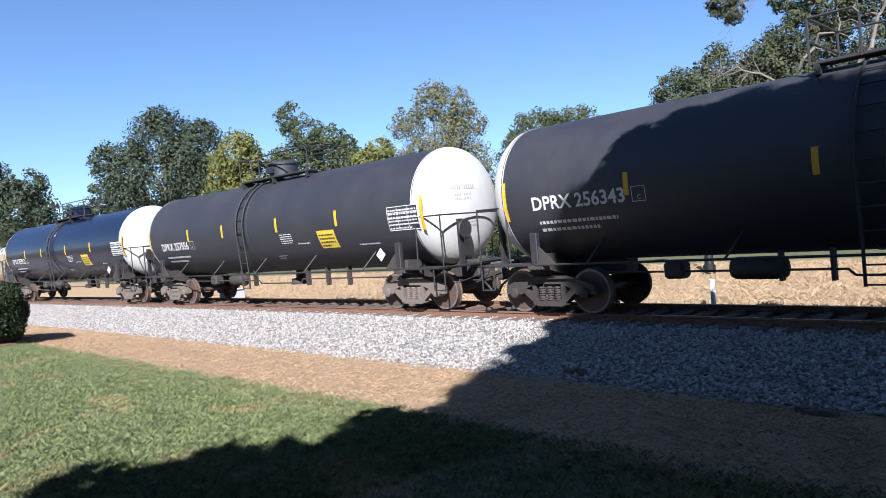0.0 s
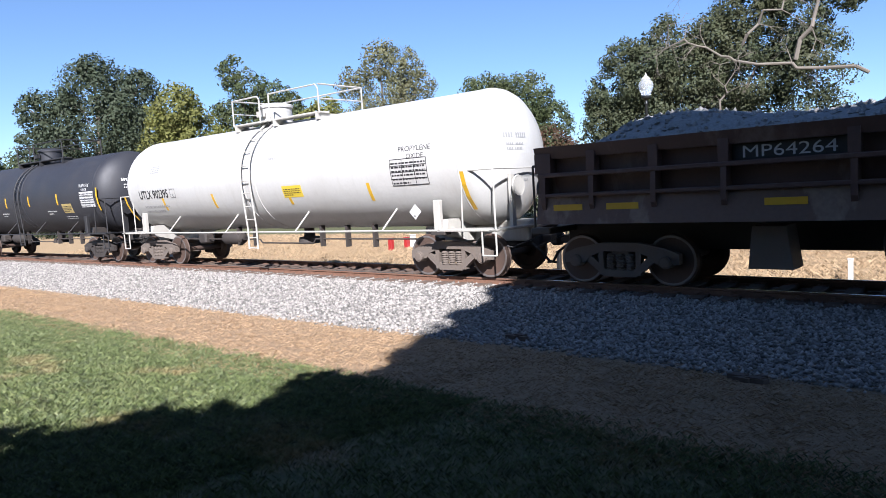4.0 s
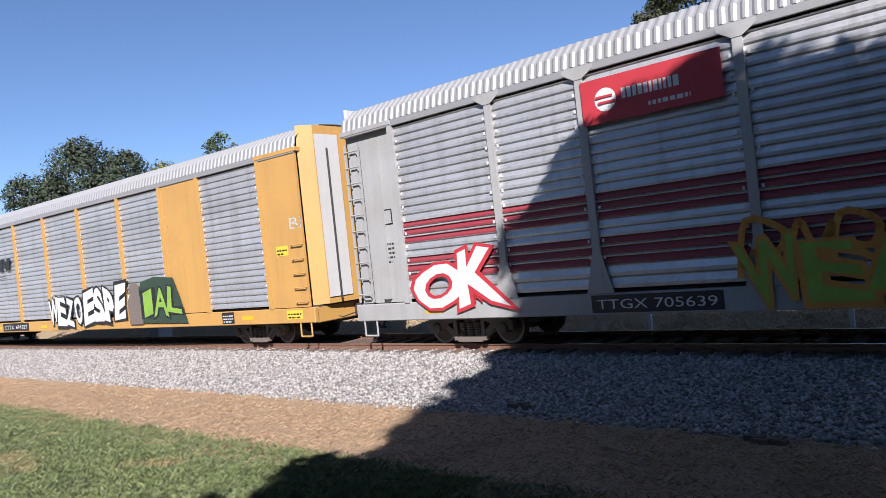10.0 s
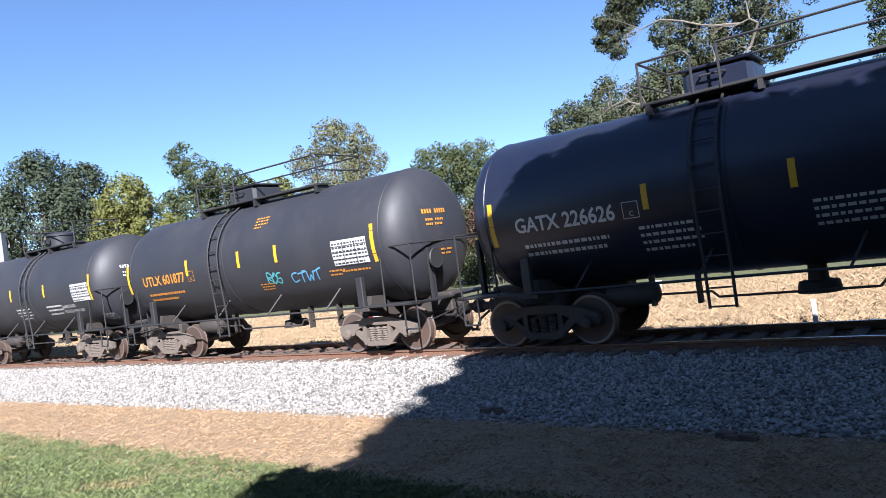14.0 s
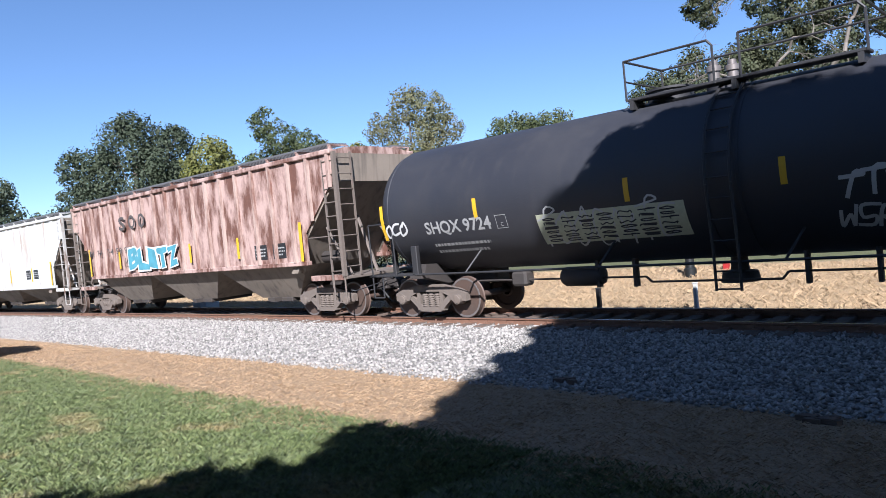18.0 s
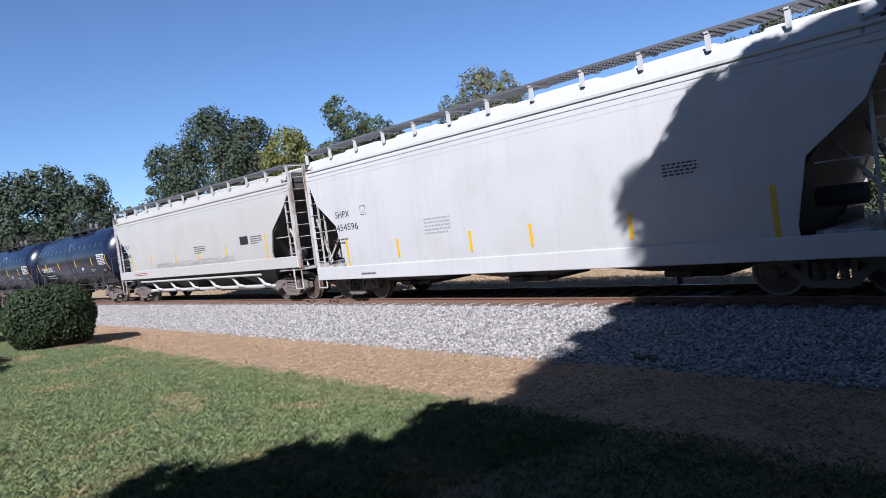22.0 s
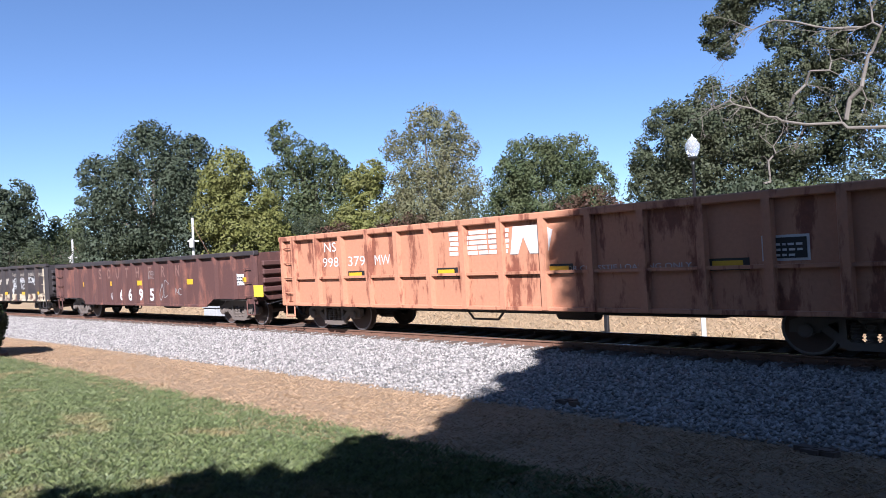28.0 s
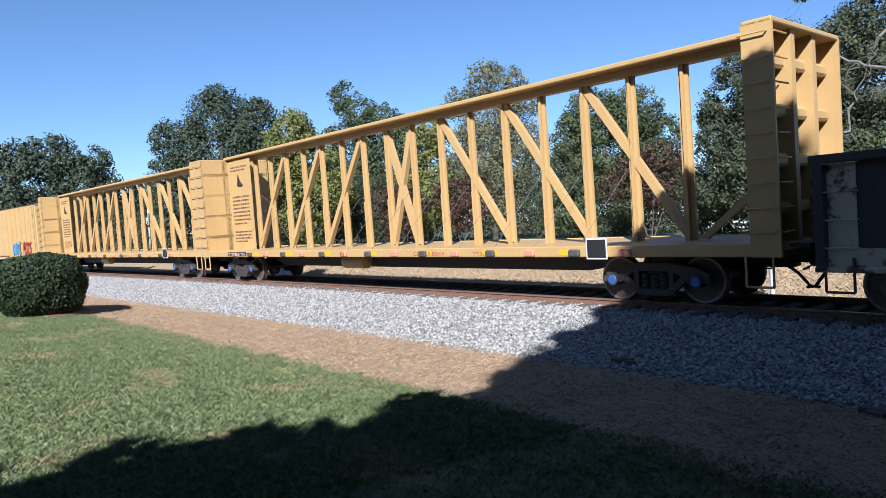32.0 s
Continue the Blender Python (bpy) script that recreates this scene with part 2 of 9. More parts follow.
def ground_mat():
    m, nt, bs = base_mat("ground_cover")
    g = nt.nodes.new("ShaderNodeNewGeometry")
    sp = nt.nodes.new("ShaderNodeSeparateXYZ")
    nt.links.new(g.outputs["Position"], sp.inputs[0])
    x, y = sp.outputs[0], sp.outputs[1]
    xc = _math(nt, "MAXIMUM", x, -75.0)
    d = _math(nt, "SUBTRACT", y, _math(nt, "ADD", _math(nt, "MULTIPLY", xc, BEND), _math(nt, "MULTIPLY", _math(nt, "MULTIPLY", xc, xc), CURVE)))
    pos = g.outputs["Position"]
    wob = _math(nt, "MULTIPLY", _math(nt, "SUBTRACT", _noise(nt, pos, 0.9, 6, 0.7), 0.5), 1.3)
    d1 = _math(nt, "ADD", d, wob)
    wob2 = _math(nt, "MULTIPLY", _math(nt, "SUBTRACT", _noise(nt, pos, 2.5, 5, 0.7), 0.5), 0.7)
    d2 = _math(nt, "ADD", d, wob2)
    fine = _noise(nt, pos, 35.0, 6, 0.7)
    mid = _noise(nt, pos, 5.0, 6, 0.65)
    lawn = _mix(nt, fine, (0.0183, 0.0274, 0.0079), (0.0976, 0.1128, 0.0427))
    lawn = _mix(nt, _ramp(nt, mid, 0.4, 0.75), lawn, (0.1647, 0.1494, 0.0671))
    bare = _ramp(nt, _noise(nt, pos, 0.55, 5, 0.6), 0.56, 0.66)
    dry = _mix(nt, fine, (0.1342, 0.0824, 0.0427), (0.427, 0.305, 0.183))
    dry = _mix(nt, _ramp(nt, mid, 0.45, 0.8), dry, (0.3294, 0.2196, 0.122))
    tufts = _ramp(nt, _noise(nt, pos, 9.0, 6, 0.72), 0.48, 0.66)
    dry = _mix(nt, _math(nt, "MULTIPLY", tufts, 0.5), dry, (0.1281, 0.0732, 0.0366))
    lawn = _mix(nt, _math(nt, "MULTIPLY", tufts, 0.45), lawn, (0.0183, 0.0335, 0.0073))
    lawn = _mix(nt, _math(nt, "MULTIPLY", bare, 0.75), lawn, dry)
    vor = nt.nodes.new("ShaderNodeTexVoronoi")
    vor.inputs["Scale"].default_value = 17.0
    nt.links.new(pos, vor.inputs["Vector"])
    hue = nt.nodes.new("ShaderNodeSeparateColor")
    nt.links.new(vor.outputs["Color"], hue.inputs[0])
    grav = _mix(nt, hue.outputs[0], (0.0915, 0.0854, 0.0793), (0.366, 0.3446, 0.3172))
    bank = _mix(nt, fine, (0.2196, 0.1464, 0.0793), (0.3782, 0.2806, 0.1647))
    bank = _mix(nt, _ramp(nt, mid, 0.35, 0.7), bank, (0.2562, 0.183, 0.0976))
    far = _mix(nt, mid, (0.0366, 0.0549, 0.0183), (0.122, 0.1159, 0.0488))
    col = _mix(nt, _ramp(nt, d1, 4.75, 5.15), lawn, dry)
    isgrav = _ramp(nt, d2, 8.0, 8.25)
    col = _mix(nt, isgrav, col, grav)
    col = _mix(nt, _ramp(nt, d2, 17.0, 17.5), col, bank)
    col = _mix(nt, _ramp(nt, d1, 24.0, 26.0), col, far)
    nt.links.new(col, bs.inputs["Base Color"])
    bs.inputs["Roughness"].default_value = 0.95
    hgt = _mix(nt, isgrav, _math(nt, "MULTIPLY", fine, 0.7), vor.outputs["Distance"])
    _bump(nt, bs, hgt, 0.8, 0.05)
    return m


GROUND = ground_mat()


def build_ground():
    xs = np.concatenate([np.array([-3000, -1200, -500, -250, -150]), np.arange(-110, 40, 2.0), np.array([60, 100, 200, 500, 1200, 3000])])
    ys = np.concatenate([np.array([-3000, -800, -250, -80, -40, -20, -10, -5]), np.arange(-2, 27, 0.5), np.array([30, 40, 60, 100, 250, 800, 3000])])
    vs = [(float(x), float(y), ground_z(float(x), float(y))) for x in xs for y in ys]
    n = len(ys)
    fs = [(i * n + j, (i + 1) * n + j, (i + 1) * n + j + 1, i * n + j + 1) for i in range(len(xs) - 1) for j in range(n - 1)]
    me = bpy.data.meshes.new("ground")
    me.from_pydata(vs, [], fs)
    me.polygons.foreach_set("use_smooth", [True] * len(fs))
    me.materials.append(GROUND)
    tagged(new("ground", me), "mown lawn, dry verge, ballast bed and sandy bank", "ground", kind="structure")


build_ground()

RUST = plain("rusted_rail_steel", (0.17, 0.09, 0.058), 0.75, 0.2, 0.35, 9.0)
SHINE = plain("worn_rail_head", (0.42, 0.40, 0.38), 0.25, 0.9, 0.1)
TIE = plain("weathered_tie_wood", (0.095, 0.066, 0.05), 0.9, 0, 0.4, 6.0)


def build_rails():
    for side, nm in ((-1, "rail"), (1, "rail")):
        track = thing("rail", "rusty steel running rail spiked to wooden ties", "rail", "rails of the track", "structure")
        prof = [(-.07, -.17), (.07, -.17), (.07, -.155), (.012, -.13), (.012, -.05), (.036, -.035), (.036, -.004), (-.036, -.004), (-.036, -.035), (-.012, -.05), (-.012, -.13), (-.07, -.155)]
        xs = list(np.arange(-140, 61, 2.5))
        vs, fs = [], []
        hv, hf = [], []
        for i, x in enumerate(xs):
            m = rail_pose(float(x))
            for a, b in prof:
                vs.append(tuple(m @ Vector((0, side * 0.755 + a, b))))
            for a, b in ((-.034, -.004), (-.026, 0), (.026, 0), (.034, -.004)):
                hv.append(tuple(m @ Vector((0, side * 0.755 + a, b))))
            if i:
                n = len(prof)
                for k in range(n):
                    fs.append(((i - 1) * n + k, (i - 1) * n + (k + 1) % n, i * n + (k + 1) % n, i * n + k))
                for k in range(3):
                    hf.append(((i - 1) * 4 + k, (i - 1) * 4 + k + 1, i * 4 + k + 1, i * 4 + k))
        part("web_and_foot", Geo().add(vs, fs), RUST, track)
        part("rail_head", Geo().add(hv, hf), SHINE, track, "bright worn rail head")


build_rails()

# ---- trees ----
BARK = plain("bark", (0.0976, 0.0793, 0.061), 0.9, 0, 0.4, 3.0)
PALE_BARK = plain("pale_bark", (0.1342, 0.1159, 0.0945), 0.85, 0, 0.3, 3.0)
LEAF_DARK = leaf_mat("leaf_dark", (0.0255, 0.0406, 0.0235), (0.0730, 0.0869, 0.0535), (0.0427, 0.0519, 0.0274))
LEAF_MID = leaf_mat("leaf_mid", (0.0320, 0.0513, 0.0214), (0.0898, 0.1095, 0.0477), (0.0732, 0.0793, 0.0335))
LEAF_YELLOW = leaf_mat("leaf_yellow_green", (0.0854, 0.1015, 0.0235), (0.1740, 0.1684, 0.0477), (0.1159, 0.1159, 0.0396))
LEAF_PALE = leaf_mat("leaf_pale", (0.0854, 0.0961, 0.0479), (0.1684, 0.1627, 0.0842), (0.1220, 0.1098, 0.0549))
LEAF_BIG = leaf_mat("leaf_grey_green", (0.0235, 0.0362, 0.0192), (0.0842, 0.0954, 0.0505), (0.0610, 0.0610, 0.0305))
LEAF_RED = leaf_mat("leaf_bronze", (0.0427, 0.0305, 0.0195), (0.1037, 0.0732, 0.0457), (0.061, 0.061, 0.0274))
LEAF_RUSSET = leaf_mat("leaf_russet", (0.0366, 0.0244, 0.0134), (0.1098, 0.0457, 0.0366), (0.0488, 0.0519, 0.0214))



def quads(name, quad):
    """A mesh of loose four-cornered cards from an array of n x 4 x 3."""
    n = len(quad)
    k = quad.shape[1]
    me = bpy.data.meshes.new(name)
    me.vertices.add(k * n)
    me.vertices.foreach_set("co", quad.astype(np.float32).ravel())
    me.loops.add(k * n)
    me.loops.foreach_set("vertex_index", np.arange(k * n, dtype=np.int32))
    me.polygons.add(n)
    me.polygons.foreach_set("loop_start", np.arange(0, k * n, k, dtype=np.int32))
    me.update()
    return me


def leaf_cards(rng, c, out, size):
    n = len(c)
    nrm = out + rng.normal(size=(n, 3)) * 0.5
    nrm /= np.linalg.norm(nrm, axis=1)[:, None]
    u = np.cross(nrm, rng.normal(size=(n, 3)))
    u /= np.linalg.norm(u, axis=1)[:, None]
    v = np.cross(nrm, u)
    s = size * (0.6 + 0.8 * rng.random(n))[:, None]
    return quads("crown", np.stack([c - u * s, c - v * s * .55, c + u * s, c + v * s * .55], 1))


def leaf_cloud(rng, blobs, count, size, spread=0.5, clump=0.3, per=16):
    """Leaves in small clumps that sit on the skins of large uneven masses; each mass is (x, y, z, rx, ry, rz)."""
    b = np.array(blobs)
    m = len(b) * per
    pick = np.repeat(np.arange(len(b)), per)
    d = rng.normal(size=(m, 3))
    d /= np.linalg.norm(d, axis=1)[:, None]
    rad = (1 - clump) * (1 - spread * rng.random(m) ** 2.5)
    cc = b[pick, :3] + d * b[pick, 3:6] * rad[:, None]
    cr = b[pick, 3:6] * (clump * (0.75 + 0.7 * rng.random(m)))[:, None]
    w = (cr[:, 0] * cr[:, 1] * cr[:, 2]) ** 0.66
    which = rng.choice(m, count, p=w / w.sum())
    e = rng.normal(size=(count, 3))
    e /= np.linalg.norm(e, axis=1)[:, None]
    r2 = 1 - 0.55 * rng.random(count) ** 1.5
    pts = cc[which] + e * cr[which] * r2[:, None]
    return leaf_cards(rng, pts, e + d[which] * 0.5, size)


def limb(g, rng, p, d, length, r, depth, wild=0.42, droop=0.0):
    """A forked, tapering limb."""
    q = p + d * length
    g.tube(p, q, r, 6, r * 0.62)
    if depth > 0:
        for _ in range(rng.integers(2, 4)):
            nd = (d + Vector(rng.normal(size=3)) * wild - Vector((0, 0, droop))).normalized()
            limb(g, rng, q - d * length * 0.12 * rng.random(), nd, length * (0.6 + .25 * rng.random()), r * 0.58, depth - 1, wild, droop)


def polar(az, dist):
    return -dist * math.sin(radians(az)), dist * math.cos(radians(az))


EYE_Z = 1.75


def grown(name, label, dist, masses, leaf, count=9000, size=.2, seed=1, bark=None, spread=0.55, clump=.2, per=80, flat_y=.85, limbs=5, wide=1.36, thin=1.0, category="tree"):
    """A tree or shrub whose crown is given as masses of (bearing, elevation, radius), in degrees as met from the lawn."""
    rng = np.random.default_rng(seed)
    az0 = sum(a for a, _, _ in masses) / len(masses)
    x0, y0 = polar(az0, dist)
    z0 = ground_z(x0, y0)
    t = thing(name, label, category, at=pose(x0, y0, z0, 0, 0, az0))
    bl = []
    for az, el, r in masses:
        el *= 1.06 if el > 3 else 1.0
        x, y = polar(az - az0, dist + rng.uniform(-.35, .35) * dist * math.tan(radians(r)))
        rr = wide * dist * math.tan(radians(r)) / math.cos(radians(az - az0))
        bl.append((x, y - dist, EYE_Z - z0 + dist * math.tan(radians(el)), rr, rr * flat_y, rr))
    top = max(b[2] + b[5] for b in bl)
    g = Geo()
    if limbs:
        w = max(abs(b[0]) + b[3] for b in bl)
        r0 = (.04 + .015 * top) * thin
        g.tube((0, 0, -.3), (0, 0, top * .3), r0 * 1.25, 9, r0)
        for b in bl:
            if b[2] > top * .35 and (thin >= 1 or b[2] < top * .6):
                p, q = Vector((0, 0, top * (.2 + .1 * rng.random()))), Vector(b[:3])
                mid = p.lerp(q, .5) + Vector((0, 0, (q - p).length * .12))
                g.tube(p, mid, r0 * .6, 6, r0 * .4)
                g.tube(mid, q, r0 * .4, 6, r0 * .15)
                if thin >= 1:
                    limb(g, rng, mid.lerp(q, .5), (q - mid).normalized(), b[3] * .4, r0 * .2, 2, .55)
        part("trunk", g, bark or BARK, t, smooth=True)
    else:
        for k in range(5):
            a = k * 1.25
            limb(g, rng, Vector((.15 * math.cos(a), .15 * math.sin(a), -.1)), Vector((math.cos(a) * .35, math.sin(a) * .3, 1)).normalized(), top * .35, .035, 2)
        part("stem", g, bark or BARK, t)
    me = leaf_cloud(rng, bl, int(count * (2.6 if limbs else 1.1)), size * (.58 if limbs else .75), spread, clump, per)
    me.materials.append(leaf)
    part("crown", me, leaf, t)
    return t


grown("tree", "low dark green trees far down the line", 95, ((83.5, 1.5, 2.2), (85.5, 1.8, 2.4), (87.5, 1.5, 2.5), (84.5, .2, 2.2)), LEAF_DARK, 7000, .34, 21)
grown("tree", "broad dark green tree far down the line", 85, ((79.5, 3.2, 2.4), (76, 3.6, 2.1), (78, 5.4, 1.8), (75.4, 5.3, 1.3), (80.3, 5.6, 1.3), (81.3, 2.2, 2), (75, 2, 1.9), (77.5, 1, 2.6)), LEAF_DARK, 15000, .30, 2)
grown("tree", "low scrubby green tree", 90, ((72.2, 2.9, 1.3), (71.4, 1.2, 1.8), (73.3, 1.5, 1.6)), LEAF_MID, 6000, .28, 3)
grown("tree", "tall dark green spreading tree", 62, ((66, 8.2, 2.4), (68.8, 6.6, 1.9), (63.8, 7.8, 2.0), (66.5, 5, 3.2), (69, 3, 2.4), (62.8, 4.6, 2.6), (70.2, 4.6, 1.2), (64, 1.8, 3.4), (68, 1, 3.2), (61.5, 1.2, 3), (70.4, 7.2, .9), (66.2, 9.8, 1.1), (63.1, 9.1, .9)), LEAF_DARK, 26000, .21, 4, spread=.4)
grown("tree", "yellow-green tree with an open crown", 57, ((60.8, 7.2, 1.7), (59.3, 5.2, 2.1), (61.5, 4, 1.9), (60, 2, 2.6), (58, 3, 1.8), (62, 6, 1.1)), LEAF_YELLOW, 12000, .2, 5, bark=PALE_BARK)
grown("tree", "tall thin-topped green tree", 64, ((56.5, 9.9, 1.1), (55.2, 8.2, 1.5), (53.3, 8, 1.2), (52.4, 6.5, 1.5), (56, 5.5, 2.4), (53.5, 4, 2.6), (57.6, 6.8, .9), (52, 7.7, .8), (56, 2, 2.8), (53, 1.5, 2.8)), LEAF_MID, 16000, .21, 6, spread=.6)
grown("tree", "small tree with yellowing autumn leaves", 55, ((50.4, 6, 1.3), (49.5, 7, 1.1), (50, 3.8, 1.9), (51, 1.8, 2.2), (48.8, 2, 1.8)), LEAF_YELLOW, 9000, .19, 7)
grown("tree", "pale sparse tree with light branches", 56, ((45, 10.6, 1.5), (47, 9, 1.3), (43, 10, 1.4), (44.5, 7.2, 2.4), (47.3, 6, 1.6), (41.8, 8.8, 1.1), (42.5, 5.6, 2.1), (45, 3.6, 3), (47.5, 3, 2.2), (43, 2, 2.6)), LEAF_PALE, 17000, .17, 8, bark=PALE_BARK, spread=.65)
grown("tree", "dense round dark green tree", 50, ((36.5, 7.4, 2.1), (33.4, 7.3, 1.9), (38, 6, 1.7), (31.4, 5.4, 1.6), (35, 5.2, 3), (38.3, 3.6, 2.1), (32.5, 3, 2.6), (36, 1.6, 3.1), (30.6, 2.4, 1.6), (38.8, 1, 2.2)), LEAF_MID, 26000, .16, 9, spread=.3)
BIG = grown("tree", "large spreading tree with drooping pale branches", 36, ((26.6, 7.2, 1.7), (25.6, 9.6, 1.3), (27.3, 4.8, 1.5), (24, 8, 2.4), (22, 10, 2.0), (21.5, 7, 2.8), (24.5, 4.5, 2.6), (20, 5, 3), (18.5, 10, 2.2), (17, 12, 1.8), (16.5, 7.5, 3), (26.5, 2, 2.1), (23, 1, 3), (19, 1.5, 3), (15, 13.6, 1.6), (13.5, 11, 1.9), (21, 15.8, 1.1), (22.2, 14.9, .7), (19.8, 17.4, 1.4), (14, 16.8, 1.5), (11, 15.4, 1.6), (9, 17.4, 1.8), (7.5, 15.4, .9), (13, 8, 2.6), (12, 3, 2.8), (16.5, 18, 1.8), (21.2, 14.4, .8), (20.4, 16.6, 1.2), (18.5, 18.3, 1.5), (22, 16.3, .7), (17.6, 14.6, 1.0), (15.6, 15.4, 1.3), (12.6, 13.8, 1.4), (10, 13, 1.6)), LEAF_BIG, 70000, .125, 10, per=80, wide=1.45, thin=.5)
grown("tree", "green tree standing behind the road", 48, ((3.2, 13.4, 1.0), (0, 13.6, 1.2), (1.8, 11.5, 2.2), (2.5, 8, 2.6), (0, 7, 3), (3.5, 4, 3), (-.5, 3, 3)), LEAF_MID, 12000, .17, 11)
grown("tree", "round-topped green tree behind a russet bush", 37, ((-10.5, 9.8, 1.3), (-13, 9.3, 1.4), (-15.2, 8, 1.3), (-17, 7, 1.5), (-12, 7.5, 2), (-15, 5.5, 2.4), (-10.5, 6.5, 1.8), (-13, 3, 3)), LEAF_MID, 13000, .13, 12)
grown("bush", "tall bronze russet-leaved leafy bush", 32, ((-10.4, 5.6, 1.6), (-13, 5.3, 2), (-15.5, 4.6, 1.8), (-11, 3, 2), (-14, 2, 2.2), (-17, 3, 2), (-9.8, 2.5, 1.5), (-12, .5, 1.8), (-18, 1, 2.2)), LEAF_RED, 14000, .10, 13, limbs=0, category="bush")
for _i, (_d, _m) in enumerate(((44, ((31.5, 4.0, 1.3), (33.5, 3.6, 1.1), (30.2, 3.2, 1.1), (32, 2, 1.8), (35, 2.4, 1.3))), (50, ((52.3, 2.6, 1.1), (53.4, 2, 1.1), (51.2, 1.9, 1), (52.3, .8, 1.6))), (47, ((46.1, 3, 1.1), (47.4, 2.8, 1), (48.5, 2.2, 1.1), (47, 1.2, 1.6))))):
    grown("bush", "russet-flowered crape myrtle bush", _d, _m, LEAF_RUSSET, 6500, .12, 30 + _i, limbs=0, category="bush")
for _i, (_a, _e, _d) in enumerate(((27.5, 2.6, 40), (30.5, 2.6, 52), (35, 3.0, 53), (39.5, 3.6, 53), (42.5, 3.2, 58), (46, 3.4, 60), (49.5, 3.6, 60), (53, 3.4, 60), (56.5, 3.6, 60), (59.5, 3.4, 62), (62.5, 3.2, 66), (66, 3.0, 66), (69.5, 2.8, 66), (72.5, 2.0, 80), (75.5, 1.9, 80), (79, 1.9, 80), (-5.0, 2.0, 36), (-8, 1.8, 36), (7, 1.6, 38), (3, 1.8, 40), (13, 3.4, 33), (16.5, 3.8, 33), (20, 4.2, 33), (23.5, 4.0, 34), (10, 2.6, 33))):
    grown("bush", "dense low green shrub under the trees", _d, ((_a - 1.6, _e - .6, 1.3), (_a, _e - .2, 1.4), (_a + 1.7, _e - .5, 1.3), (_a - .8, _e - 2.2, 2), (_a + 1.2, _e - 2.4, 2), (_a, _e - 3.8, 2)), (LEAF_DARK, LEAF_MID, LEAF_DARK, LEAF_BIG)[_i % 4], 7500, .105, 40 + _i, limbs=0, category="bush")

# bare pale boughs that droop out of the large tree
_bd = 33.0
_x0, _y0 = polar(17.0, 36)
_bx, _by = BIG.matrix_basis.translation.x, BIG.matrix_basis.translation.y


def bough(points, r, seed):
    rng = np.random.default_rng(seed)
    inv = BIG.matrix_basis.inverted()
    pts = []
    for az, el in points:
        x, y = polar(az, _bd)
        pts.append(inv @ Vector((x, y, EYE_Z + _bd * math.tan(radians(el)))))
    g = Geo()
    r *= .5
    line = [pts[0]]
    for a, b in zip(pts, pts[1:]):
        for f in (.33, .66, 1):
            line.append(a.lerp(b, f) + Vector(rng.normal(size=3)) * .13)
    n = len(line) - 1
    for i in range(n):
        g.tube(line[i], line[i + 1], r * (1 - .75 * i / n), 7, r * (1 - .75 * (i + 1) / n))
        if i % 2 or i > n * .5:
            limb(g, rng, line[i + 1], ((line[i + 1] - line[i]).normalized() + Vector((0, 0, -.35)) + Vector(rng.normal(size=3)) * .5).normalized(), .5 + .3 * i / n, r * .3, 3, .65, .25)
    part("bare_bough", g, PALE_BARK, BIG, "pale bare drooping bough")


bough(((9.0, 7.6), (13.0, 8.6), (17.5, 9.5), (19.5, 10.2), (21.2, 11.2), (22.3, 11.2)), .16, 3)
bough(((13.5, 9.0), (12.2, 12.0), (11.6, 14.5), (11.4, 17.0)), .2, 4)
bough(((17.0, 10.5), (15.5, 12.5), (13.2, 13.5)), .14, 5)
bough(((12.0, 15.0), (15.0, 15.8), (18.0, 16.6), (20.5, 16.2)), .12, 7)
bough(((19.0, 5.0), (18.4, 7.0), (17.9, 8.2)), .12, 6)

# unseen trees behind the lawn, placed so the low sun throws their shade across it



def leaf_spray(rng, centres, radii, count, size):
    """Small clumps of leaves round the given points."""
    k = rng.integers(0, len(centres), count)
    e = rng.normal(size=(count, 3))
    e *= (rng.random(count) ** .5 / np.linalg.norm(e, axis=1))[:, None]
    me = leaf_cards(rng, centres[k] + e * radii[k][:, None], e, size)
    me.materials.append(LEAF_MID)
    return me


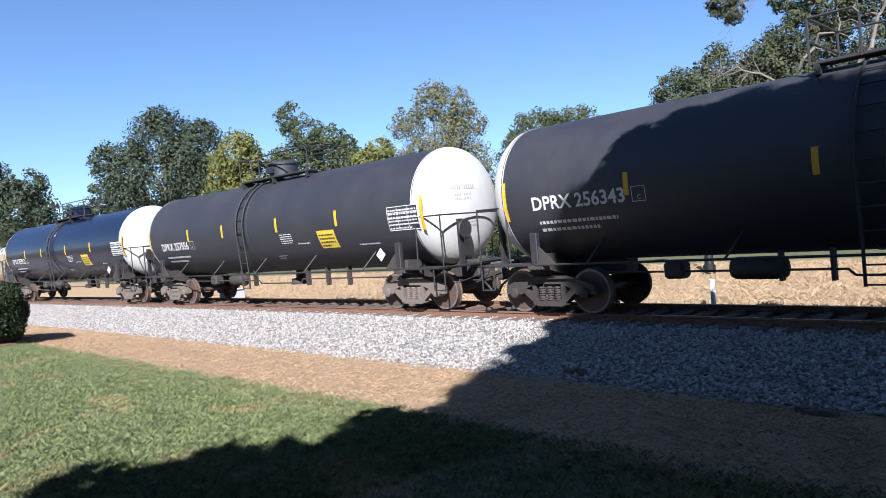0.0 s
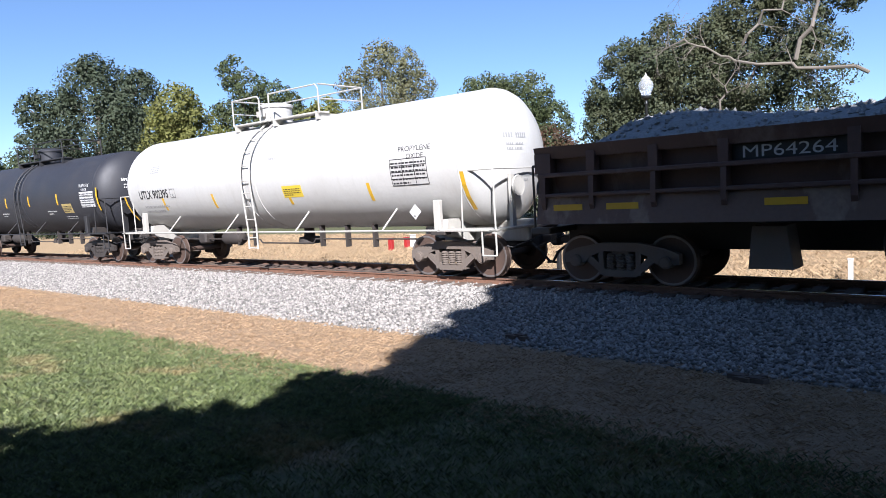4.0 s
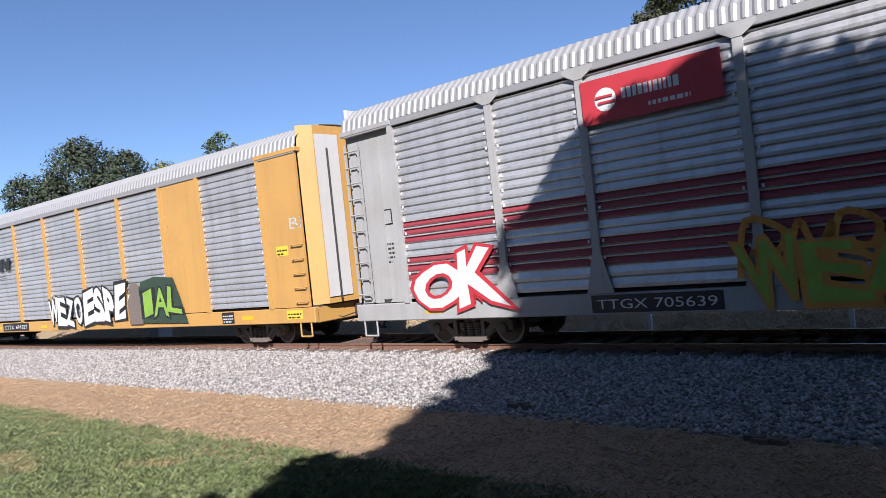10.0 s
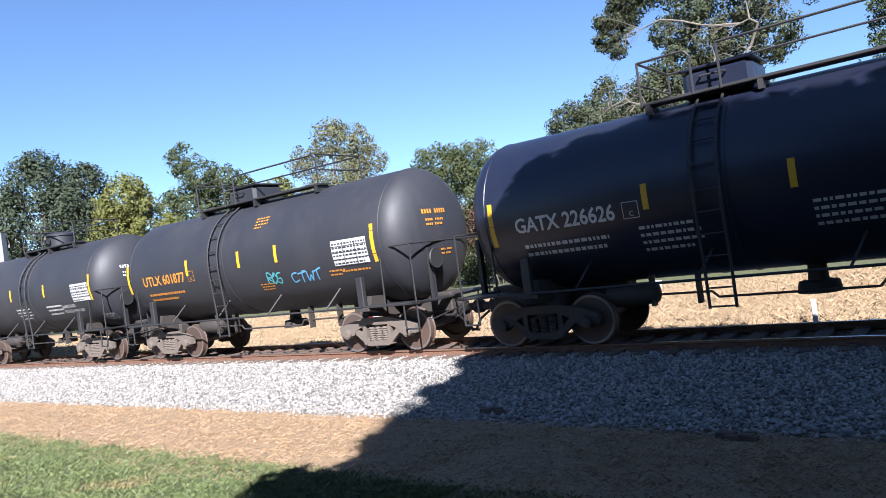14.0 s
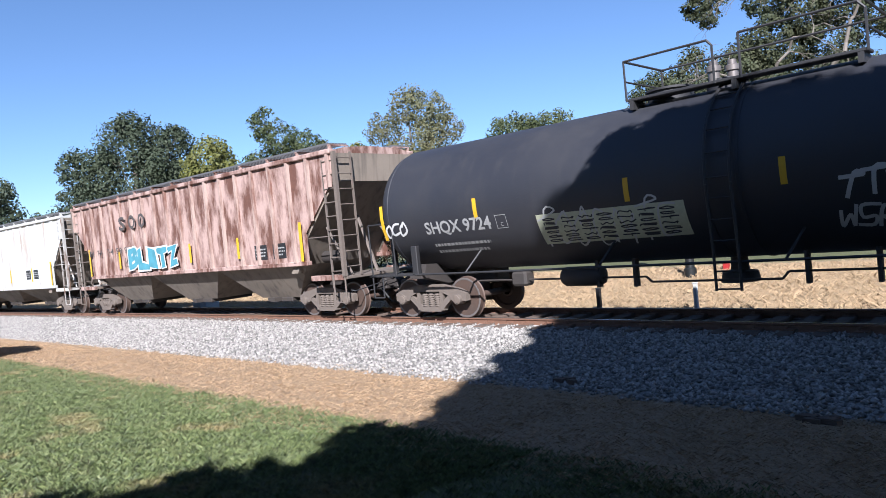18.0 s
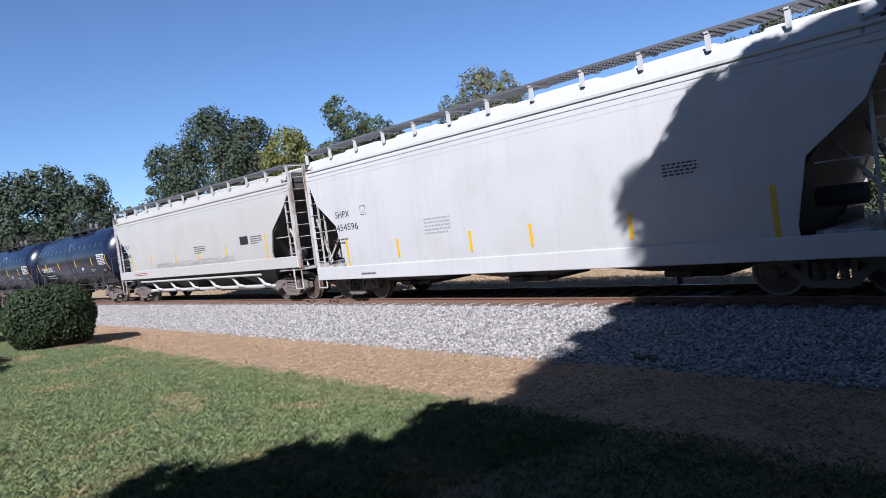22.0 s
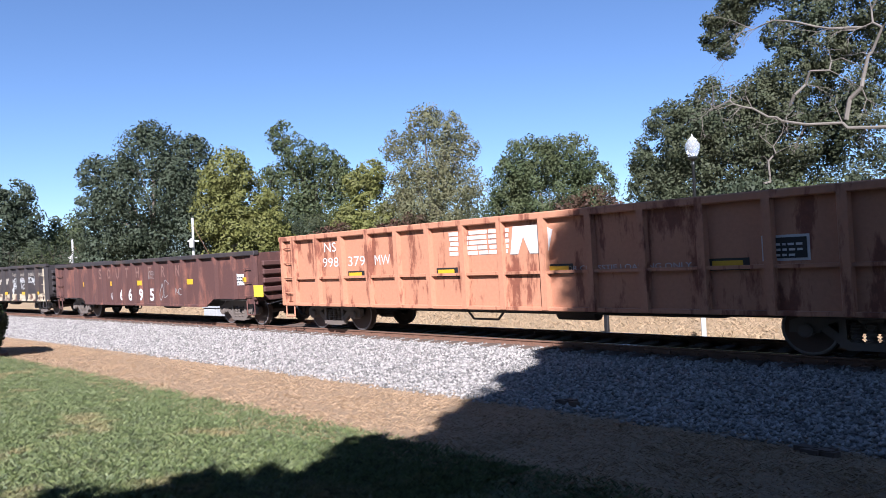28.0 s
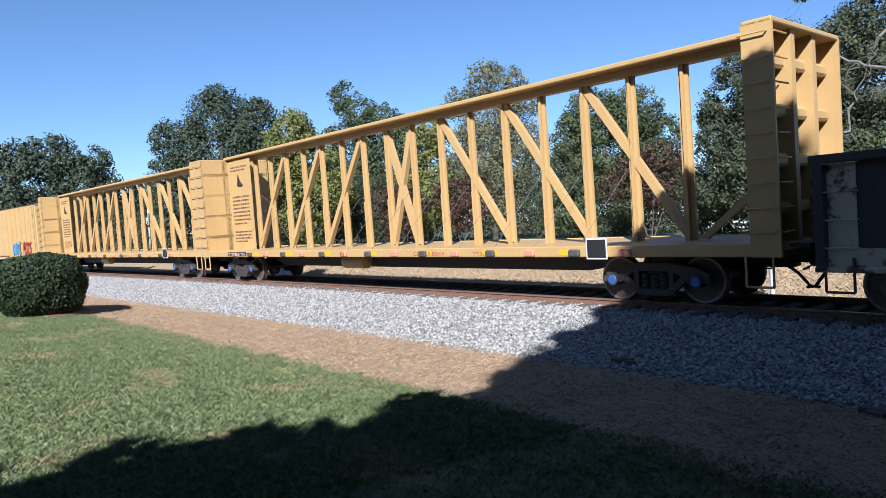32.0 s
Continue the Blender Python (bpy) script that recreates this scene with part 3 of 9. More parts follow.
def shade_tree(name, label, x, y, masses, count, size, seed, trunk=.3):
    rng = np.random.default_rng(seed)
    t = thing(name, label, "tree", at=pose(x, y, ground_z(x, y)))
    bl = [(a - x, 0, z, r, min(1.1, r * .5), r) for a, z, r in masses]
    g = Geo()
    top = max(b[2] for b in bl)
    g.tube((0, 0, -.3), (0, 0, top * .35), trunk * 1.2, 10, trunk * .8)
    for b in bl:
        p, q = Vector((0, 0, top * .25 * rng.random() + .5)), Vector(b[:3])
        g.tube(p, q, trunk * .45, 6, trunk * .12)
    part("trunk", g, BARK, t, smooth=True)
    b = np.array(bl)
    w = b[:, 3] ** 2
    pick = rng.choice(len(b), count, p=w / w.sum())
    d = rng.normal(size=(count, 3))
    d /= np.linalg.norm(d, axis=1)[:, None]
    rad = rng.random(count) ** .45 * (1 + .05 * np.sin(6 * np.arctan2(d[:, 2], d[:, 0]) + pick))
    # loose sprays along the crown's rim
    sprig = b[rng.choice(len(b), 70, p=w / w.sum())]
    turn = rng.random(70) * 6.283
    rim = sprig[:, :3] + np.stack([np.cos(turn) * sprig[:, 3], rng.normal(size=70) * .3, np.sin(turn) * sprig[:, 5]], 1)
    tagged(part("spray", leaf_spray(rng, rim, rng.uniform(.2, .55, 70), count // 12, size * .45), LEAF_MID, t), kind="stuff")
    me = leaf_cards(rng, b[pick, :3] + d * b[pick, 3:6] * rad[:, None], np.tile(np.array([[.5, -.6, .6]]), (count, 1)) + rng.normal(size=(count, 3)) * .4, size)
    me.materials.append(LEAF_MID)
    part("crown", me, LEAF_MID, t)


shade_tree("tree", "tall leafy tree behind the lawn", 12.5, -6, ((7.7, 11.3, 3.4), (9.6, 16, 2.7), (8.95, 17.9, 1.35), (10.6, 18.2, 1.6), (8.3, 14.4, 2.2), (11.5, 16.5, 3.3), (15.5, 16.4, 3.7), (19.5, 15.5, 4), (11, 11, 4), (16, 11, 5), (13, 6, 5), (20, 8, 5.5)), 34000, .32, 71, .4)
shade_tree("tree", "low spreading tree behind the lawn", 6, -6.3, ((1.5, 4.2, 2.75), (2.6, 5.4, 2.6), (5.2, 7.6, 2.6), (8, 6, 3.8), (5, 2.5, 3), (10, 2.5, 3.5), (4.5, 5.5, 2.9), (3.7, 6.5, 2.4)), 24000, .26, 72, .22)
# two more out-of-view trees, added farther back to block light
shade_tree("tree", "unseen tall old tree added well behind the lawn to block light", 28, -16, ((20, 18, 4.5), (24, 22, 4.5), (29, 22, 5), (34, 20, 5), (22, 12, 5), (28, 14, 6), (35, 13, 6), (25, 6, 6), (33, 6, 6), (40, 12, 6)), 9000, .8, 73, .5)
shade_tree("tree", "unseen tall old tree added well behind the lawn to block light", 46, -30, ((38, 24, 6), (46, 26, 7), (54, 24, 7), (40, 14, 7), (48, 14, 8), (57, 14, 7), (44, 6, 7), (54, 6, 7)), 8000, 1.1, 74, .5)
shade_tree("tree", "small leafy tree behind the lawn", -8.5, -9, ((-9.5, 9.2, 1.5), (-8, 8.6, 1.7), (-10.6, 7.6, 1.5), (-8.8, 6.5, 2), (-7.2, 6.8, 1.3)), 3000, .3, 75, .15)


def beside_tree():
    """An added tree, out of view, whose crown blocks sky light over the shaded ground."""
    rng = np.random.default_rng(76)
    t = thing("tree", "unseen leafy crown added to block sky over the lawn's shaded end", "tree", at=pose(11.5, .5, 0))
    slip_x, slip_z = math.tan(radians(SUN_AZ)), math.tan(radians(SUN_EL)) / math.cos(radians(SUN_AZ))

    def rim_at(v):
        return float(np.interp(v, [4, 7, 8, 9.5, 12, 13.8, 16.9, 18.5, 19, 19.4, 19.8, 20, 20.2, 20.6], [-3, 0, 1.7, 3.2, 4.7, 5.6, 7.0, 7.2, 7.6, 8.4, 9.6, 11, 12.3, 14]))

    bl = []
    while len(bl) < 190:
        x, y, z, r = rng.uniform(-5, 14), rng.uniform(-4, 9.5), rng.uniform(3.5, 13), rng.uniform(.6, 1.9)
        # the crown keeps to the shade's outline on the lawn and over the line, and clear of the open view
        u, v = x + slip_x * (y + 6), z + slip_z * (y + 6)
        edge = max(rim_at(v + r * .5), rim_at(v + r) - .6 * r) + rng.uniform(0, .8)
        if v + 1.2 * r < 20.3 and u - 1.3 * r > edge + .1 and z - r > 2.1 + .5 * math.hypot(x, y) and math.hypot(x, y) > 1:
            bl.append((x - 11.5, y - .5, z, r, r, r * .85))
    g = Geo().tube((0, 0, -.3), (0, 0, 4), .38, 10, .28)
    for b in bl:
        g.tube((0, 0, 3.2), b[:3], .1, 6, .03)
    part("trunk", g, BARK, t, smooth=True)
    # unseen loose twigs that break the crown's rim, and the shade's edge, into lobes
    twigs = []
    while len(twigs) < 260:
        x, y, z = rng.uniform(-5, 12), rng.uniform(-4, 9), rng.uniform(3.5, 13)
        u, v = x + slip_x * (y + 6), z + slip_z * (y + 6)
        if 6 < v < 20.1 and .05 < u - rim_at(v) - .38 * math.sin(v * 3.1) < 1.0 and z > 2.6 + .5 * math.hypot(x, y):
            twigs.append((x - 11.5, y - .5, z))
    tagged(part("twig_leaves", leaf_spray(rng, np.array(twigs), rng.uniform(.15, .4, len(twigs)), 26000, .1), LEAF_MID, t), kind="stuff")
    me = leaf_cloud(rng, bl, 110000, .22, .6, .5, 24)
    me.materials.append(LEAF_MID)
    part("crown", me, LEAF_MID, t)


beside_tree()

# an unseen row of trees, added to cut the sky light from behind
for _i, (_x, _y, _h) in enumerate(((-13, -21, 15.5), (-5, -22, 16.5), (3, -21, 16), (10, -20, 17), (-22, -22, 14))):
    shade_tree("tree", "unseen dense leafy tree added behind the lawn to block sky", _x, _y, ((_x - 2.5, _h * .45, 3.6), (_x + 2.5, _h * .42, 3.6), (_x, _h * .7, 3.8), (_x - 1.5, _h * .2, 3), (_x + 1.8, _h * .18, 3), (_x + .5, _h - 2.6, 2.6)), 3500, .55, 80 + _i, .3)

# ---- train: shared parts ----
SPEED = 16.15
COUPLINGS = [7.0, -10.76, -28.2, -45.85, -58.6, -72.3, -89.2, -105.05, -119.6, -147.0, -174.1, -202.3, -222.2, -234.9, -247.35, -259.8, -287.2, -304.4, -322.0, -339.6, -358.0, -374.9, -393.0, -407.8, -422.4, -437.2, -452.3, -470.3, -487.6, -504.5, -521.6, -544.3, -567.3, -585.0]
CARS, WHEELS = [], []

BLACK = paint("black_tank_paint", (0.009, 0.012, 0.027), 0.34, (0.03, 0.029, 0.031), 0.35, streak=0.3, var=0.15)
BLACK_MATT = paint("sooty_black_paint", (0.0195, 0.0205, 0.0265), 0.55, (0.042, 0.039, 0.038), 0.45, streak=0.35)
BLACK_GLOSS = paint("glossy_black_paint", (0.0055, 0.0085, 0.024), 0.22, (0.018, 0.019, 0.023), 0.25, streak=0.25, var=0.1, bump=0.03)
WHITE = paint("white_paint", (0.427, 0.4209, 0.4026), 0.42, (0.2074, 0.1647, 0.122), 0.28, streak=0.5)
WHITE_DIRTY = paint("dirty_white_paint", (0.4026, 0.3904, 0.3538), 0.5, (0.1586, 0.122, 0.0915), 0.4, streak=0.8)
CREAM = paint("cream_paint", (0.366, 0.3507, 0.3172), 0.5, (0.1952, 0.1525, 0.1098), 0.25, streak=0.4)
TRUCK = paint("truck_steel_grime", (0.12, 0.098, 0.082), 0.75, (0.14, 0.098, 0.07), 0.7, streak=0.2, bump=0.2)
TRUCK_DARK = paint("dark_truck_steel", (0.0305, 0.0256, 0.0232), 0.7, (0.0732, 0.0549, 0.0427), 0.6, streak=0.2, bump=0.2)
WHEEL = paint("wheel_steel", (0.075, 0.055, 0.045), 0.6, (0.15, 0.07, 0.042), 0.6, 0.3, streak=0.1)
TREAD = plain("bright_wheel_tread", (0.17, 0.15, 0.14), 0.45, 0.5, 0.2)
IRON = paint("black_iron", (0.016, 0.016, 0.018), 0.6, (0.05, 0.042, 0.035), 0.3)
RUBBER = plain("rubber_hose", (0.0122, 0.0122, 0.0122), 0.7)
YELLOW = plain("reflective_yellow", (0.5185, 0.305, 0.0122), 0.45, 0, 0.1)
SIGN_YELLOW = plain("sign_yellow", (0.5185, 0.3782, 0.0305), 0.5, 0, 0.08)
INK_WHITE = plain("white_lettering", (0.4758, 0.4758, 0.4636), 0.5, 0, 0.06)
INK_BLACK = plain("black_lettering", (0.0122, 0.0122, 0.0134), 0.5, 0, 0.1)
INK_GREY = plain("faded_lettering", (0.2562, 0.2562, 0.2501), 0.6, 0, 0.15)
INK_ORANGE = plain("orange_lettering", (0.4575, 0.183, 0.0183), 0.5, 0, 0.1)
INK_RED = plain("red_lettering", (0.2745, 0.0183, 0.0183), 0.5, 0, 0.1)
BLUE_CAP = plain("blue_bearing_cap", (0.0366, 0.0793, 0.2745), 0.5, 0, 0.2)

_glyphs = {}


def glyphs(body, bold=0.0):
    """The outline of a line of writing, one unit high, from the built-in font: points and faces."""
    key = (body, bold)
    if key not in _glyphs:
        cu = bpy.data.curves.new("writing", "FONT")
        cu.body, cu.size, cu.offset, cu.resolution_u = body, 1.0, bold, 3
        ob = bpy.data.objects.new("writing", cu)
        me = ob.to_mesh()
        _glyphs[key] = ([(v.co.x, v.co.y) for v in me.vertices], [tuple(p.vertices) for p in me.polygons])
        ob.to_mesh_clear()
        bpy.data.objects.remove(ob)
        bpy.data.curves.remove(cu)
    return _glyphs[key]


def flat(y):
    return lambda x, z: y


def round_side(R, cz, lift=0.006):
    return lambda x, z: -math.sqrt(max(0.01, R * R - (z - cz) ** 2)) - lift


def writing(parent, body, x, z, h, surf, mat, width=None, name="lettering", bold=0.0, lift=0.0, skew=0.0, label=""):
    pts, fs = glyphs(body, bold)
    w = max(p[0] for p in pts) or 1
    sx = (width / w) if width else h * 1.35
    sz = h * 1.38
    vs = [(x + px * sx + skew * pz, 0, z + pz * sz + skew * .4 * px * sx) for px, pz in pts]
    vs = [(a, surf(a, c) - lift, c) for a, b, c in vs]
    me = bpy.data.meshes.new(name)
    me.from_pydata(vs, [], [tuple(reversed(q)) for q in fs])
    me.materials.append(mat)
    return part(name, me, mat, parent, label)


def panel(parent, x0, x1, z0, z1, surf, mat, name="panel", rows=4, lift=0.0, label="", cols=1):
    g = Geo()
    vs, fs = [], []
    for i in range(cols + 1):
        for j in range(rows + 1):
            x, z = x0 + (x1 - x0) * i / cols, z0 + (z1 - z0) * j / rows
            vs.append((x, surf(x, z) - lift, z))
    n = rows + 1
    for i in range(cols):
        for j in range(rows):
            fs.append((i * n + j, (i + 1) * n + j, (i + 1) * n + j + 1, i * n + j + 1))
    m = len(vs)
    vs += [(x, y + 0.004, z) for x, y, z in vs]
    fs += [tuple(reversed([i + m for i in q])) for q in fs]
    rim = [j for j in range(n)] + [i * n + rows for i in range(1, cols + 1)] + [cols * n + j for j in range(rows - 1, -1, -1)] + [i * n for i in range(cols - 1, 0, -1)]
    fs += [(a, b, b + m, a + m) for a, b in zip(rim, rim[1:] + rim[:1])]
    return part(name, Geo().add(vs, fs), mat, parent, label)


def bars(parent, x, z, w, h, rows, surf, mat, seed=0, name="small_print", lift=0.001):
    """Small print that cannot be read: short dashes in lines."""
    rng = random.Random(seed + int(x * 10))
    g = Geo()
    lh = h / rows
    for r in range(rows):
        zz = z + h - (r + 1) * lh
        a = x
        end = x + w * (1 if r < rows - 1 else rng.uniform(.5, 1))
        while a < end:
            b = min(end, a + rng.uniform(.04, .11))
            vs = [(a, surf(a, zz) - lift, zz), (b, surf(b, zz) - lift, zz), (b, surf(b, zz + lh * .42) - lift, zz + lh * .42), (a, surf(a, zz + lh * .42) - lift, zz + lh * .42)]
            g.add(vs, [(0, 1, 2, 3)])
            a = b + .028
    return tagged(part(name, g, mat, parent), kind="stuff")


def data_panel(parent, x, z, w, h, surf, back, ink, seed=0):
    """A gridded block of test dates: outlined cells with unreadable entries."""
    p = panel(parent, x, x + w, z, z + h, surf, back, "data_panel", 4)
    g = Geo()
    for i in range(5):
        zz = z + h * i / 4
        for j in range(8):
            a, b = x + w * j / 8, x + w * (j + 1) / 8
            g.add([(a, surf(a, zz) - .003, zz - .008), (b, surf(b, zz) - .003, zz - .008), (b, surf(b, zz) - .003, zz + .008), (a, surf(a, zz) - .003, zz + .008)], [(0, 1, 2, 3)])
    for i in range(4):
        a = x + w * i / 3
        for j in range(4):
            z1, z2 = z + h * j / 4, z + h * (j + 1) / 4
            g.add([(a - .008, surf(a, z1) - .003, z1), (a + .008, surf(a, z1) - .003, z1), (a + .008, surf(a, z2) - .003, z2), (a - .008, surf(a, z2) - .003, z2)], [(0, 1, 2, 3)])
    tagged(part("grid", g, ink, p), kind="stuff")
    bars(p, x + .03, z + .03, w - .06, h - .05, 6, surf, ink, seed, lift=.0045)


def plate_mark(parent, x, z, s, surf, ink, body="C"):
    g = Geo()
    for a, b, c, d in ((x, x + s, z, z + .012), (x, x + s, z + s - .012, z + s), (x, x + .012, z, z + s), (x + s - .012, x + s, z, z + s)):
        g.add([(a, surf(a, c) - .002, c), (b, surf(b, c) - .002, c), (b, surf(b, d) - .002, d), (a, surf(a, d) - .002, d)], [(0, 1, 2, 3)])
    p = part("plate_mark", g, ink, parent)
    writing(p, body, x + s * .38, z + s * .15, s * .3, surf, ink)


def diamond(parent, x, z, s, y, mat, ink, body=""):
    g = Geo().prism([(x - s, z), (x, z - s), (x + s, z), (x, z + s)], y - .02, y - .008, "y")
    p = part("hazard_placard", g, mat, parent, "diamond hazard placard")
    if body:
        writing(p, body, x - s * .62, z - s * .16, s * .34, flat(y - .022), ink, width=s * 1.2)
    bars(p, x - s * .3, z - s * .6, s * .6, s * .25, 2, flat(y - .022), ink, 3)


# one truck, its meshes shared by all cars
def truck_meshes(r, mat, tag):
    frame_geo = Geo()
    top = [(-1.13, .42), (-1.13, .60), (-.88, .70), (-.36, .80), (.36, .80), (.88, .70), (1.13, .60), (1.13, .42), (.70, .42), (.60, .54), (.34, .64), (-.34, .64), (-.60, .54), (-.70, .42)]
    low = [(-.68, .46), (-.32, .17), (.32, .17), (.68, .46), (.58, .55), (.26, .29), (-.26, .29), (-.58, .55)]
    frame_geo.prism(top, -.075, .075, "y").prism(low, -.065, .065, "y")
    frame_geo.box(-.42, -.32, -.07, .07, .2, .68).box(.32, .42, -.07, .07, .2, .68)
    for s in (-.89, .89):
        frame_geo.lathe([(-.13, .07), (-.13, .115), (.09, .125), (.09, .05)], 14, axis="y", c=(s, 0, .46))
    side = frame_geo.mesh("side_frame", mat)
    coil = [(0, .05)]
    for i in range(6):
        coil += [(i * .05 + .008, .066), (i * .05 + .02, .086), (i * .05 + .034, .086), (i * .05 + .046, .066)]
    spring = Geo().lathe(coil + [(.31, .05)], 10, axis="z", c=(0, 0, .28)).mesh("spring", mat)
    w = Geo()
    for s in (-1, 1):
        y = s * .755
        prof = [(-.07, .2), (-.07, r - .06), (-.072, r), (.04, r + .004), (.06, r + .03), (.072, r + .02), (.072, r - .07), (.02, r - .1), (.0, .18), (.05, .13), (-.07, .12)]
        prof = [(-s * a if s > 0 else a, b) for a, b in prof]
        w.lathe(prof, 28, axis="y", c=(0, y, 0))
    w.tube((0, -1.05, 0), (0, 1.05, 0), .075, 12)
    plain_faces = len(w.f)
    for s in (-1, 1):
        w.lathe([(s * .0725, r - .05), (s * .076, r - .04), (s * .076, r - .012), (s * .0725, r - .004)], 28, axis="y", c=(0, s * .755, 0))
        del w.f[-2:]
    wheel = w.mesh("wheelset", WHEEL, True)
    wheel.materials.append(TREAD)
    wheel.polygons.foreach_set("material_index", [0] * plain_faces + [1] * (len(w.f) - plain_faces))
    b = Geo().box(-.2, .2, -1.0, 1.0, .42, .66, .04).box(-.33, .33, -.3, .3, .66, .74, .02)
    for s in (-.5, .5):
        b.box(s - .04, s + .04, -.75, .75, .34, .44)
    bolster = b.mesh("bolster", mat)
    return side, spring, wheel, bolster


TRUCKS = {}


def truck(car, x, r=.46, mat=None, name="truck", cap=None):
    mat = mat or TRUCK
    key = (r, mat.name)
    if key not in TRUCKS:
        TRUCKS[key] = truck_meshes(r, mat, "")
    side, spring, wheel, bolster = TRUCKS[key]
    t = part(name, bolster, mat, car, at=pose(x, 0, r - .46))
    for s in (-1, 1):
        part("side_frame", side, mat, t, at=pose(0, s * 1.0, 0, 0, 0, 0 if s < 0 else 180))
        for x_ in (-.2, 0, .2):
            part("spring", spring, mat, t, at=pose(x_, s * 1.0, 0))
    for s in (-.89, .89):
        ob = part("wheelset", wheel, WHEEL, t)
        ob.matrix_parent_inverse = Matrix.Translation((s, 0, .46))
        WHEELS.append(ob)
        for q in (-1, 1):
            g = Geo().lathe([(-.02, .09), (0, .1), (.012, .085), (.014, .03)] if q > 0 else [(.02, .09), (0, .1), (-.012, .085), (-.014, .03)], 12, axis="y", c=(s, q * 1.13, .46))
            if q < 0:
                part("bearing_cap", g, cap or mat, t)
    return t


def coupler(car, x, s, mat=None):
    """Draft sill end, knuckle, air hose and cut lever at one end."""
    mat = mat or TRUCK_DARK
    g = Geo().box(min(x, x - s * 1.0), max(x, x - s * 1.0), -.16, .16, .62, .92, .03)
    g.box(min(x - s * .05, x + s * .3), max(x - s * .05, x + s * .3), -.07, .07, .70, .86, .02)
    g.box(min(x + s * .24, x + s * .46), max(x + s * .24, x + s * .46), -.15, .13, .64, .92, .05)
    c = part("coupler", g, mat, car)
    h = Geo().path([(x - s * .1, -.3, .7), (x + s * .12, -.34, .55), (x + s * .3, -.3, .32), (x + s * .45, -.26, .3)], .028)
    part("air_hose", h, RUBBER, c, "black rubber air hose")
    part("cut_lever", Geo().path([(x - s * .05, -1.35, .75), (x + s * .06, -1.3, .72), (x + s * .06, -.2, .86)], .014), IRON, c)


def ladder(car, x0, x1, y, z0, z1, n, mat, r=.018, name="ladder", axis="x"):
    l = Geo()
    for x in (x0, x1):
        l.box(x - .025, x + .025, y - .012, y + .012, z0, z1)
    ob = part(name, l, mat, car)
    for i in range(n):
        z = z0 + (z1 - z0) * (i + .5) / n
        part("rung", Geo().tube((x0, y - .015, z), (x1, y - .015, z), r, 6), mat, ob)
    return ob


def reflector(car, x, z, h, surf, w=.10, name="reflector"):
    panel(car, x - w / 2, x + w / 2, z - h / 2, z + h / 2, surf, YELLOW, name, 3)


def place(k):
    return (COUPLINGS[k] + COUPLINGS[k + 1]) / 2


def ends(k):
    return (COUPLINGS[k] - COUPLINGS[k + 1]) / 2


